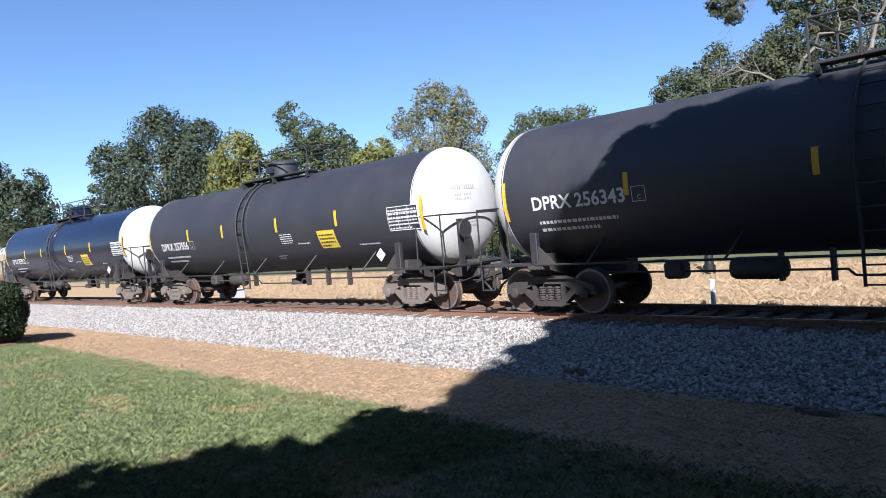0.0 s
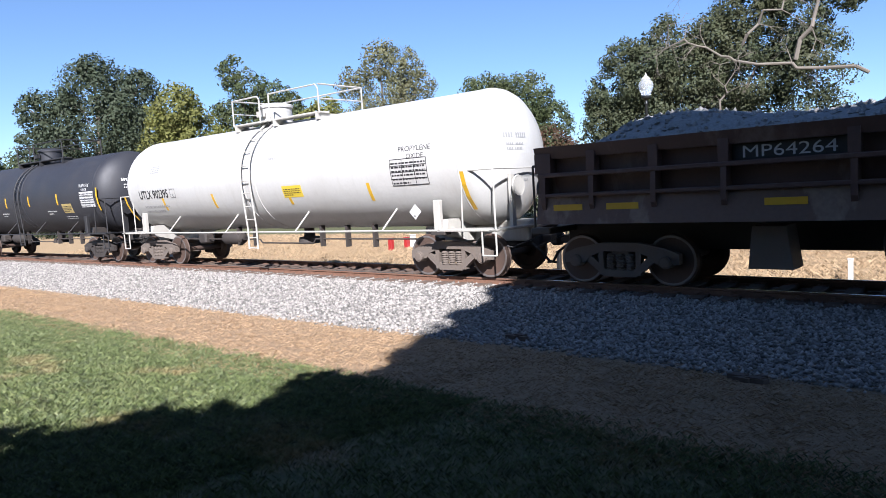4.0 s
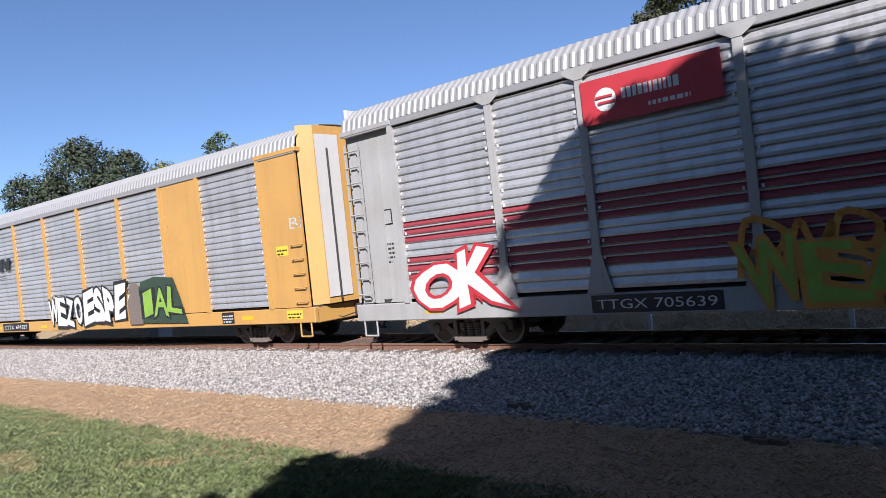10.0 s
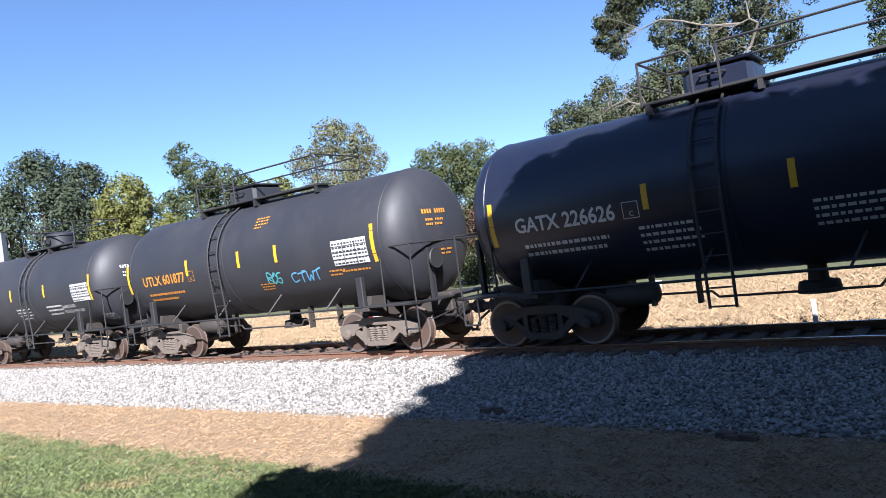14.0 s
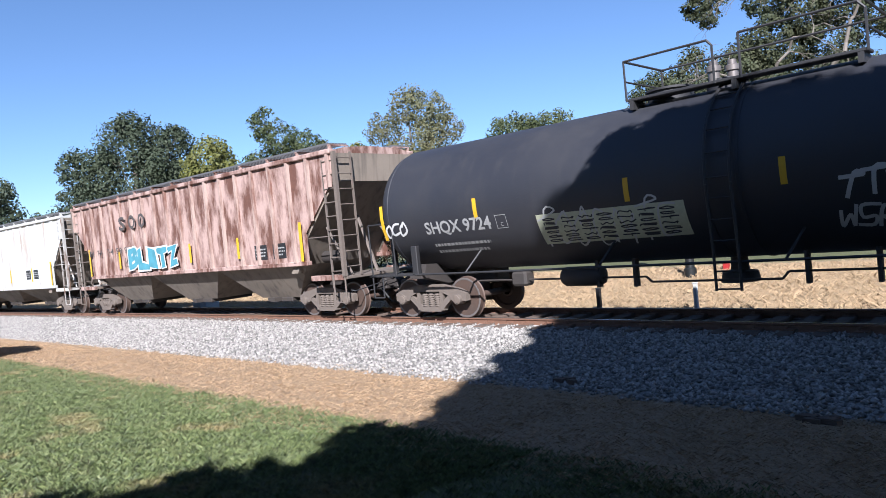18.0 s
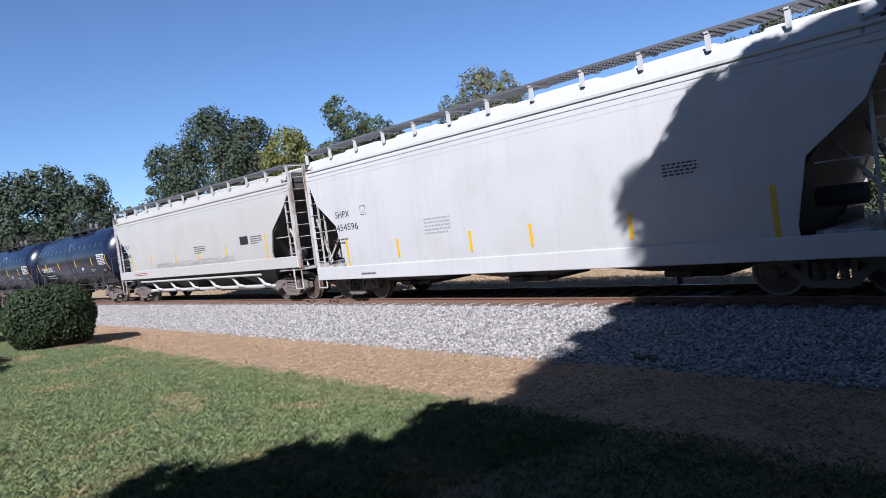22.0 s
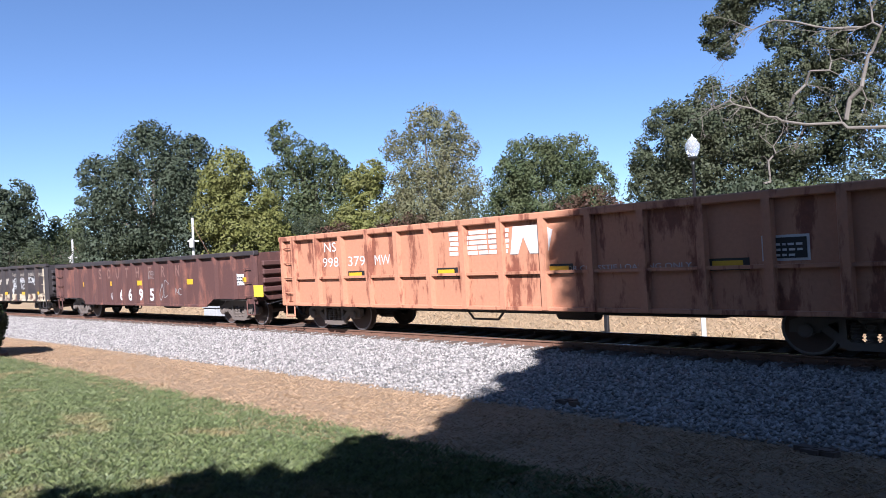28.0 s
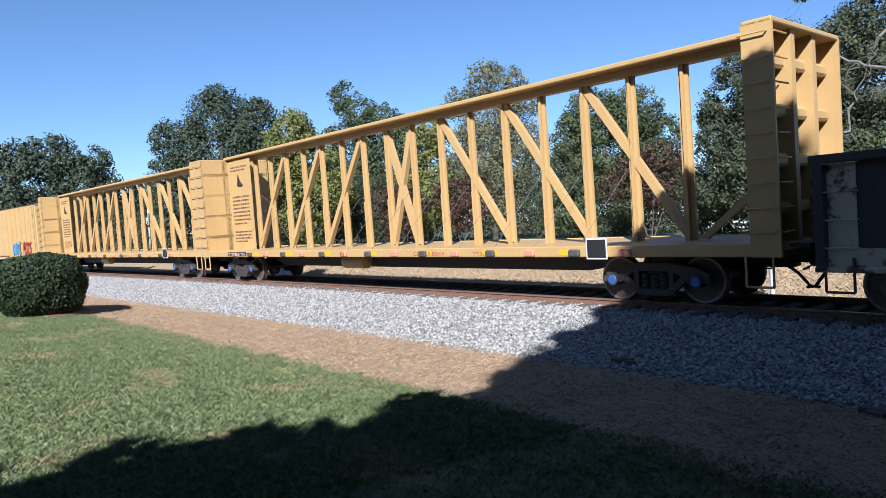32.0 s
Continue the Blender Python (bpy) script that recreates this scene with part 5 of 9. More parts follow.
tank_car(5, "white tank car with tall white ladder and railed platform", R=1.52, cz=2.6, tank=WHITE, mark="UTLX 902395", ink=INK_BLACK, diam=True, reflect=(-7.4, -5.0, -2.2, 1.3, 4.3, 7.1), mark_x=-6.4, mark_z=2.2, mark_w=1.8, lad=-.3, dome="round", dome_x=-.6, deck=(-1.8, 2.0), data=5.1, box=False, sign=(1.1, SIGN_YELLOW, .3), metal=WHITE_DIRTY, extra=propylene, refl_z=2.0, mid_text=((-5.6, 3.0, .5, .25, 4), (.6, 3.0, .3, .12, 1)))
tank_car(6, "sooty black tank car with yellow reflectors", tank=BLACK_MATT, mark="GATX 32865", reflect=(-6.3, -3.7, -1.2, 1.1, 3.7, 6.9), mark_x=-5.6, mark_z=2.15, mark_w=1.8, lad=.15, over=.3, dome="round", dome_x=.3, deck=(-1.3, 3.0), data=5.6, extra=propylene6, refl_z=2.42, sign=(4.0, plain("faded_sign", (0.305, 0.2318, 0.0854), 0.6), .35), mid_text=((2.6, 1.85, .8, .2, 2), (-1.9, 1.85, .7, .2, 2), (3.9, 1.65, .9, .14, 2)))
tank_car(7, "small matt black tank car with yellow reflectors", R=1.4, cz=2.3, tank=BLACK_MATT, mark="RCHX 20425", reflect=(-5.9, -3.1, -1.6, .7, 3.5, 6.1), mark_x=-5.1, mark_z=1.95, mark_w=1.9, lad=-.6, dome="valves", dome_x=.1, deck=(-1.4, 2.0), data=4.6, refl_z=2.15, sign=(2.6, INK_WHITE, .3), mid_text=((.75, 1.5, .95, .6, 5), (-2.5, 1.55, .65, .65, 6), (2.7, 1.55, 1.9, .16, 2)))
tank_car(12, "dark blue-black tank car with yellow reflectors", tank=BLACK, mark="GATX 226626", reflect=(-4.8, -1.8, .4, 2.2, 5.0), mark_x=-4.3, mark_z=2.2, mark_w=1.95, lad=-.8, dome="box", dome_x=-.65, deck=(-1.9, 1.9), data=3.7, refl_z=2.5, mid_text=((-2.0, 1.6, 1.0, .5, 4), (.6, 1.7, .9, .45, 4), (2.0, 1.6, 1.5, .5, 3), (2.3, 2.2, .7, .25, 2)))
tank_car(13, "sooty black tank car with orange lettering", tank=BLACK_MATT, mark="UTLX 601877", ink=INK_ORANGE, reflect=(-5.05, -2.1, .13, 1.56, 4.7), mark_x=-4.3, mark_z=2.2, mark_w=2.05, lad=-.8, over=.2, dome="box", dome_x=-.6, deck=(-2.2, 2.6), data=3.45, refl_z=2.55, extra=graf13, mid_text=((.7, 3.25, .5, .3, 4), (.7, 1.7, .5, .2, 3), (3.2, 1.85, .5, .18, 2), (3.6, 1.9, .9, .1, 1)))
tank_car(14, "matt black tank car with yellow reflectors", tank=BLACK_MATT, mark="GATX 224162", reflect=(-4.95, -1.95, -.35, 2.1, 5.05), mark_x=-4.15, mark_z=2.15, mark_w=1.95, lad=.75, over=.4, dome="round", dome_x=1.0, deck=(-.45, 3.2), extra=stencil14, data=3.9, refl_z=2.55, mid_text=((-.2, 1.65, 1.0, .45, 4), (2.0, 1.7, 1.0, .4, 3)))
tank_car(16, "matt black tank car sprayed with pale graffiti", tank=BLACK_MATT, mark="SHQX 9724", ink=INK_GREY, reflect=(-7.4, -4.5, -1.0, 1.6, 4.5, 7.5), mark_x=-6.05, mark_z=1.98, mark_w=1.9, lad=.65, dome="valves", dome_x=-.2, deck=(-1.2, 2.7), data=None, refl_z=2.43, extra=graf16)
for _k, _m in ((22, "SHPX 210157"), (23, "SHPX 210167"), (24, "SHPX 210187"), (25, "SHPX 210169")):
    tank_car(_k, "glossy black tank car with yellow reflectors", tank=BLACK_GLOSS, mark=_m, reflect=(-6.1, -4.4, -1.9, 1.2, 3.9, 6.1), mark_x=-5.3, mark_z=2.0, mark_w=1.95, lad=.35, steps=True, ticks=True, dome="valves", dome_x=.2, deck=(-1.1, 2.1), data=4.85, refl_z=2.27, extra=diamonds25, mid_text=((3.3, 1.75, .7, .15, 2), (5.0, 1.7, .6, .12, 2)))

# ---- auto racks ----
GALV = screen_mat("galvanised_panel", (0.68, 0.71, 0.75), (0.42, 0.41, 0.40), 0.8, 0.2)
GALV_DULL = screen_mat("dull_grey_panel", (0.55, 0.55, 0.54), (0.24, 0.215, 0.19), 0.6, 0.25)
GALV_BROWN = screen_mat("rust_stained_panel", (0.2562, 0.2196, 0.1769), (0.122, 0.0854, 0.0549), 0.25, 0.45)
ROOF = paint("galvanised_roof", (0.2562, 0.2562, 0.2531), 0.5, (0.244, 0.2196, 0.183), 0.3, 0.3)
ORANGE = paint("orange_rack_paint", (0.4514, 0.1067, 0.0073), 0.42, (0.183, 0.0732, 0.0244), 0.2, streak=0.3)
TANP = paint("yellow_rack_paint", (0.4026, 0.2257, 0.061), 0.5, (0.1464, 0.0793, 0.0366), 0.35, streak=0.5)
TAN2 = paint("worn_yellow_rack_paint", (0.3782, 0.1952, 0.0488), 0.55, (0.1525, 0.0732, 0.0305), 0.5, streak=0.7)
GREYP = paint("grey_rack_paint", (0.2867, 0.2867, 0.2745), 0.5, (0.1464, 0.122, 0.0976), 0.55)
CRIMSON = paint("crimson_stripe", (0.2013, 0.0214, 0.0305), 0.55, (0.122, 0.0915, 0.0793), 0.3)


def corrugated(car, x0, x1, z0, z1, y, mat, n=22, stripes=()):
    """A side screen of pressed horizontal corrugations; the stripes are bands of it in another paint."""
    def strip(za, zb, m, nm, parent):
        g = Geo()
        vs = []
        cnt = max(1, round(n * (zb - za) / (z1 - z0)))
        prof = []
        for i in range(cnt):
            a = za + (zb - za) * i / cnt
            h = (zb - za) / cnt
            prof += [(a, 0), (a + h * .3, .0), (a + h * .8, .034), (a + h * .88, .034)]
        prof.append((zb, 0))
        vs = [(x, y + d, z) for x in (x0, x1) for z, d in prof]
        k = len(prof)
        fs = [(i, k + i, k + i + 1, i + 1) for i in range(k - 1)]
        return part(nm, Geo().add(vs, fs), m, parent)
    cuts = [z0]
    for a, b in stripes:
        cuts += [a, b]
    cuts.append(z1)
    base = None
    for i in range(len(cuts) - 1):
        if cuts[i + 1] - cuts[i] < .02:
            continue
        m = CRIMSON if i % 2 else mat
        ob = strip(cuts[i], cuts[i + 1], m, "side_screen" if base is None else "stripe" if i % 2 else "screen_strip", base or car)
        base = base or ob
    return base


BOLTS = {}


def rivets(parent, x, y, z0, z1, n, mat):
    if mat.name not in BOLTS:
        BOLTS[mat.name] = Geo().box(-.02, .02, -.012, 0, -.03, .03).mesh("bolt", mat)
    for i in range(n):
        part("bolt", BOLTS[mat.name], mat, parent, at=pose(x, y, z0 + (z1 - z0) * (i + .5) / n))


def auto_rack(k, label, frame_mat, screen, posts, flush=False, plates=(), roof=None, end_top=None, door_mat=None, flare=True, stripes=(), decor=None, sill_mat=None):
    L = ends(k)
    H = 13.05
    y = -1.52
    c = thing("auto_rack_car", label, "auto rack", "cars of the train")
    roof, door_mat, sill_mat = roof or ROOF, door_mat or frame_mat, sill_mat or frame_mat
    ze = 4.96
    # flat car sill
    for q in (-1, 1):
        part("side_sill", Geo().box(-H, H, q * 1.46 - .07, q * 1.46 + .07, .62, 1.0, .015), sill_mat, c)
    part("underframe", Geo().box(-H + .6, H - .6, -1.38, 1.38, .72, .98).box(-H + .3, H - .3, -.3, .3, .5, .74, .03), TRUCK_DARK, c)
    part("deck", Geo().box(-H, H, -1.38, 1.38, .99, 1.04).box(-H + .4, H - .4, -1.36, 1.36, 2.85, 2.95), TRUCK_DARK, c)
    for q in (-1, 1):
        part("eave_beam", Geo().box(-H + .15, H - .15, q * 1.5 - .05, q * 1.5 + .05, ze - .1, ze + .05, .01), roof, c)
    # roof, ribbed across
    arc = [(-1.54, ze + .02), (-1.47, ze + .3), (-1.22, ze + .52), (-.6, ze + .67), (0, ze + .71), (.6, ze + .67), (1.22, ze + .52), (1.47, ze + .3), (1.54, ze + .02)]
    g = Geo()
    n = 150
    vs = []
    for i in range(n * 4 + 1):
        x = -H + .1 + (2 * H - .2) * i / (n * 4)
        r = .026 if i % 4 in (1, 2) else 0
        vs += [(x, a * (1 + r * .5), b + r) for a, b in arc]
    m = len(arc)
    fs = [(i * m + j, (i + 1) * m + j, (i + 1) * m + j + 1, i * m + j + 1) for i in range(n * 4) for j in range(m - 1)]
    part("roof", Geo().add(vs, fs), roof, c)
    # side screens and posts
    xs = [-H + 1.65] + list(posts) + [H - 1.65]
    for q in (-1, 1):
        yy = q * 1.5
        for i, (a, b) in enumerate(zip(xs, xs[1:])):
            if i in plates:
                if q < 0:
                    p = part("side_plate", Geo().box(a, b, yy - .02, yy + .02, 1.02, ze - .1, .005), frame_mat, c)
                    rivets(p, a + .3, yy - .02, 1.3, ze - .4, 9, frame_mat)
                    part("seam", Geo().box((a + b) / 2 - .015, (a + b) / 2 + .015, yy - .03, yy - .018, 1.05, ze - .12), frame_mat, p)
                else:
                    part("side_plate", Geo().box(a, b, yy - .02, yy + .02, 1.02, ze - .1), frame_mat, c)
            elif q < 0:
                s = corrugated(c, a + .07, b - .07, 1.08, ze - .14, yy + .0, screen, 22, stripes)
                rivets(s, a + .14, yy - .005, 1.2, ze - .3, 12, INK_WHITE)
                rivets(s, b - .14, yy - .005, 1.2, ze - .3, 12, INK_WHITE)
            else:
                part("side_screen", Geo().box(a + .07, b - .07, yy - .01, yy + .01, 1.08, ze - .14), screen, c)
        for i, x in enumerate(xs):
            w = .075
            g = Geo().box(x - w, x + w, yy - .05, yy + .03, 1.0, ze - .08)
            if flare and 0 < i < len(xs) - 1:
                g.prism([(x - w, 1.75), (x - .26, 1.0), (x + .26, 1.0), (x + w, 1.75)], yy - .045, yy - .03, "y")
                g.prism([(x - w, ze - .2), (x - .3, ze - .06), (x - .3, ze + .02), (x + .3, ze + .02), (x + .3, ze - .06), (x + w, ze - .2)], yy - .06, yy - .04, "y")
            part("post", g, frame_mat, c)
    # ends: recessed side bays, ladders, radial doors
    for s in (-1, 1):
        x0, x1 = s * (H - 1.65), s * (H - .15)
        a, b = min(x0, x1), max(x0, x1)
        for q in (-1, 1):
            part("end_bay", Geo().box(a, b, q * (1.5 if flush else 1.39) - .03, q * (1.5 if flush else 1.39) + .03, 1.02, ze - .05), door_mat, c)
        if not flush:
            part("bay_rib", Geo().prism([(a + .1, 1.1), (a + .3, 1.1), (a + .3, ze - .3), (a + .1, ze - .3)], -1.48, -1.42, "y").prism([(b - .75, 1.1), (b - .55, 1.1), (b - .5, ze - .3), (b - .7, ze - .3)], -1.5, -1.42, "y"), door_mat, c)
        part("bay_head", Geo().box(a - .1, b + .05, -1.56, -1.36, ze - .06, ze + .05, .01), door_mat, c)
        lx = s * (H - .38)
        if not flush:
            ladder(c, lx - .22, lx + .22, -1.53, 1.05, ze - .25, 10, door_mat)
        # end doors bulge outwards in three leaves
        poly = [(s * (H - .15), -1.42), (s * (H + .12), -1.1), (s * (H + .2), -.02), (s * (H + .2), .02), (s * (H + .12), 1.1), (s * (H - .15), 1.42), (s * (H - .2), 1.38), (s * (H - .2), -1.38)]
        dr = part("end_door", Geo().prism(poly, 1.04, 3.95, "z"), door_mat, c)
        part("door_top", Geo().prism(poly, 3.95, ze + .58, "z"), end_top or door_mat, dr, "white upper door panel" if end_top else "")
        if flush:
            part("door_strip", Geo().prism([(s * (H + .135), -1.09), (s * (H + .19), -.35), (s * (H + .205), -.35), (s * (H + .15), -1.1)], 1.2, ze + .35, "z"), WHITE, dr, "white steel door strip")
            for i in range(5):
                z = 1.15 + i * .36
                part("grab_iron", Geo().path([(lx - .2, -1.53, z), (lx - .2, -1.6, z), (lx + .2, -1.6, z), (lx + .2, -1.53, z)], .016), door_mat, c)
            nb = panel(c, lx - s * .6 - .23, lx - s * .6 + .23, 2.35, 2.6, flat(-1.535), SIGN_YELLOW, "notice_plate", 1)
            bars(nb, lx - s * .6 - .19, 2.38, .38, .18, 2, flat(-1.541), INK_BLACK, k + 4)
        else:
            nb = panel(c, lx - s * .75 - .22, lx - s * .75 + .22, 2.75, 3.1, flat(-1.426), INK_BLACK, "stencil_block", 1)
            panel(nb, lx - s * .75 - .19, lx - s * .75 + .19, 2.78, 3.07, flat(-1.432), door_mat, "stencil_field", 1)
            bars(c, lx - s * .75 - .2, 1.9, .38, .5, 5, flat(-1.424), INK_BLACK, k + 6)
        part("door_seam", Geo().box(min(s * (H + .19), s * (H + .215)), max(s * (H + .19), s * (H + .215)), -.04, .04, 1.05, ze + .4), IRON, dr)
        for yy in (-.75, .75):
            part("door_rod", Geo().tube((s * (H + .2), yy, 1.1), (s * (H + .2), yy, ze), .025, 6), IRON, dr)
        part("end_sill", Geo().box(min(s * H, s * (H - .3)), max(s * H, s * (H - .3)), -1.45, 1.45, .6, 1.0, .02), sill_mat, c)
        part("sill_step", Geo().path([(s * (H - .2), -1.5, .66), (s * (H - .2), -1.5, .28), (s * (H - .6), -1.5, .28), (s * (H - .6), -1.5, .66)], .022), sill_mat, c)
        truck(c, s * (H - 2.9), r=.36, mat=TRUCK)
        coupler(c, s * (L - .35), s)
    surf = flat(y - .025)
    for i in range(6):
        reflector(c, -H + 2.4 + i * 4.2, .8, .1, flat(-1.533), .5)
    panel(c, 9.2, 9.75, .66, .98, flat(-1.534), INK_BLACK, "consolidated_stencil", 1)
    bars(c, 9.25, .7, .45, .24, 3, flat(-1.539), INK_WHITE, k)
    p = panel(c, 12.0, 12.6, .72, .95, flat(-1.534), SIGN_YELLOW, "notice_plate", 1)
    bars(p, 12.05, .75, .5, .17, 2, flat(-1.539), INK_BLACK, k + 2)
    if decor:
        decor(c, flat(-1.575), flat(-1.534))
    CARS.append((c, place(k)))
    return c


def orange_decor(c, s, low):
    g = Geo().prism([(5.55, 3.55), (7.7, 3.75), (7.7, 3.86), (7.2, 3.86), (7.15, 3.78), (5.5, 3.62)], -1.58, -1.565, "y")
    part("emblem_bar", g, FLAME, c)
    e = Geo()
    for i in range(4):
        e.prism([(5.62 + i * .5, 3.68 + i * .045), (6.0 + i * .5, 3.7 + i * .045), (6.08 + i * .5, 3.92 + i * .045), (5.7 + i * .5, 3.9 + i * .045)], -1.582, -1.567, "y")
    part("emblem", e, ORANGE, c, "orange slanted maker's emblem")
    bars(c, -4.5, .74, 1.6, .16, 1, low, INK_RED, 8)
    bars(c, 12.0, 2.2, .5, .3, 2, flat(-1.51), INK_BLACK, 9)


def silver_decor(c, s, low):
    p = part("emblem_board", Geo().box(-6.7, -4.3, -1.585, -1.56, 3.92, 4.68), SPRAY_RED, c, "red board with a white emblem")
    part("emblem", Geo().lathe([(0, .06), (.01, .2), (.012, .2)], 18, axis="y", c=(-6.25, -1.6, 4.3)), INK_WHITE, p)
    part("emblem_wave", Geo().box(-6.42, -6.1, -1.616, -1.612, 4.33, 4.37), SPRAY_RED, p)
    part("emblem_wave", Geo().box(-6.38, -6.07, -1.616, -1.612, 4.23, 4.27), SPRAY_RED, p)
    bars(p, -5.95, 4.25, 1.45, .42, 1, flat(-1.587), INK_WHITE, 12)
    bars(p, -5.5, 4.04, .85, .16, 1, flat(-1.587), INK_WHITE, 13)
    tag(c, s, "ESCA", -.2, .74, 1.08, 3.7, SKY_SPRAY, INK_BLACK, .02)
    tag(c, s, "WEAK", -4.3, .74, .95, 3.2, LIME, FLAME, .02)
    squiggle(c, s, -4.3, 1.2, 3.1, .75, 5, FLAME, 31, .05)
    tag(c, s, "OK", -11.0, .74, 1.15, 2.3, CHALK, SPRAY_RED, .045)
    squiggle(c, s, -9.7, .95, .75, .28, 4, SPRAY_RED, 37, .025)
    squiggle(c, s, 10.0, 1.3, 1.6, .6, 5, INK_BLACK, 33, .03)
    panel(c, -6.95, -4.65, .66, .97, low, INK_BLACK, "number_board", 1)
    writing(c, "TTGX 705639", -6.85, .73, .17, flat(-1.541), INK_WHITE, 2.1)
    writing(c, "TTX", 4.6, .73, .17, low, INK_RED, .6)


def tan_decor(c, s, low):
    g = Geo()
    for i in range(4):
        g.prism([(-6.75 + .1 * i, 3.1 + i * .13), (-6.1 + .05 * i, 3.1 + i * .13), (-5.95 + .05 * i, 3.19 + i * .13), (-6.65 + .1 * i, 3.19 + i * .13)], -1.58, -1.565, "y")
    g.prism([(-5.8, 3.12), (-5.5, 3.12), (-5.35, 3.55), (-5.1, 3.12), (-4.8, 3.12), (-4.65, 3.6), (-4.95, 3.6), (-5.05, 3.3), (-5.2, 3.6), (-5.6, 3.6)], -1.58, -1.565, "y")
    part("emblem", g, INK_BLACK, c, "black striped emblem")
    bars(c, -6.7, 2.88, 2.0, .1, 1, s, INK_BLACK, 4)
    tag(c, s, "WEZO", -1.5, .76, 1.15, 2.6, CHALK, INK_BLACK, .045)
    tag(c, s, "ESPE", 1.2, .76, 1.2, 2.9, CHALK, INK_BLACK, .06)
    b = part("graffiti_block", Geo().prism([(5.0, .78), (7.55, .74), (7.2, 1.6), (6.95, 2.12), (5.9, 2.2), (5.1, 2.08), (4.9, 1.5)], -1.578, -1.568, "y"), plain("dark_green_spray", (0.0183, 0.0366, 0.0214), 0.7, 0, 0.4, 4.0), c, "dark green sprayed block")
    tag(b, flat(-1.585), "IAL", 5.1, .95, .95, 2.2, plain("leaf_green_spray", (0.1586, 0.2806, 0.0366), 0.7, 0, 0.3, 4.0), INK_BLACK, .03)
    part("graffiti_figure", Geo().prism([(4.25, .75), (5.05, .75), (5.1, 1.45), (4.95, 1.7), (4.98, 1.9), (4.85, 2.08), (4.5, 2.08), (4.36, 1.9), (4.4, 1.7), (4.2, 1.45)], -1.582, -1.57, "y"), TRUCK, c, "brown sprayed shape")
    squiggle(c, s, -8.2, 1.0, .7, .7, 3, INK_WHITE, 12, .06)
    panel(c, -6.1, -3.6, .66, .98, low, INK_BLACK, "number_board", 1)
    writing(c, "CTTX  691827", -5.95, .74, .16, flat(-1.541), INK_WHITE, 2.2)
    writing(c, "BI", 12.4, 3.0, .3, flat(-1.53), INK_WHITE, .5)


def worn_decor(c, s, low):
    p = part("emblem_board", Geo().box(-8.35, -6.75, -1.585, -1.56, 3.1, 4.4), TAN2, c)
    part("emblem", Geo().box(-8.0, -7.2, -1.592, -1.586, 3.9, 4.25).box(-7.9, -7.3, -1.592, -1.586, 3.2, 3.75), INK_WHITE, p)
    tag(c, s, "LVITLOS", -2.0, .85, 1.15, 8.2, SILVER_SPRAY, INK_BLACK, .04)
    panel(c, -2.2, 6.6, 1.1, 1.7, flat(-1.57), TEAL, "graffiti_ground", 1, label="teal sprayed ground")
    tag(c, s, "PAKUA", -6.7, .85, 1.0, 3.7, SKY_SPRAY, INK_WHITE, .03)
    tag(c, s, "AEOK", -10.6, .85, 1.0, 3.2, PALE_SPRAY, INK_BLACK, .03)
    squiggle(c, s, 6.7, 2.3, 1.0, .4, 3, INK_BLACK, 22, .03)
    squiggle(c, s, 8.9, 1.6, 1.1, .3, 3, INK_BLACK, 23, .03)


POSTS = (-8.75, -6.75, -4.05, -1.4, 1.35, 4.1, 6.85, 8.75)
auto_rack(8, "orange auto rack with bright galvanised screens", ORANGE, GALV, POSTS, end_top=WHITE, decor=orange_decor)
auto_rack(9, "grey auto rack with crimson stripes and graffiti", GREYP, GALV_DULL, POSTS, stripes=((1.5, 1.63), (1.68, 1.81), (1.86, 1.98), (2.3, 2.42), (2.47, 2.59), (2.64, 2.75)), door_mat=GREYP, end_top=WHITE, decor=silver_decor)
auto_rack(10, "yellow auto rack with grey screens and graffiti", TANP, GALV_DULL, (-8.9, -6.8, -4.2, -1.5, 1.25, 4.05, 6.6, 8.6), plates=(1, 7), flush=True, flare=False, decor=tan_decor)
auto_rack(15, "worn yellow auto rack with rust-stained screens and graffiti", TAN2, GALV_BROWN, POSTS, flare=False, end_top=WHITE, decor=worn_decor)

# ---- covered hoppers ----
RUSTY = patchy("rusty_pink_paint", (0.36, 0.25, 0.215), (0.105, 0.046, 0.031), 1.5, .43, .58, .7, (1.4, 1.4, .45))
RIB_WHITE = patchy("rust_streaked_white", (0.4148, 0.4087, 0.3843), (0.244, 0.1464, 0.0854), 1.0, .56, .80, .6, (1.6, 1.6, .3))
WORN_FRAME = patchy("rust_worn_white_frame", (0.3355, 0.3233, 0.2989), (0.1342, 0.0793, 0.0519), 2.2, .46, .62, .7, (1.5, 1.5, .6))
DUSTY = paint("dusty_slope_sheet", (0.20, 0.165, 0.13), 0.85, (0.06, 0.05, 0.042), 0.8, streak=0.8)
BROWN_BAY = patchy("rusty_brown_bay", (0.11, 0.07, 0.052), (0.05, 0.034, 0.027), 1.6, .42, .62, .8, (1.2, 1.2, .5))
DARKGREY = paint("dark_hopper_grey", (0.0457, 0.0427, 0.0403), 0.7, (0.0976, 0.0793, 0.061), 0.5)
MESH = plain("galvanised_grating", (0.14, 0.14, 0.145), 0.6, 0.5, 0.2)


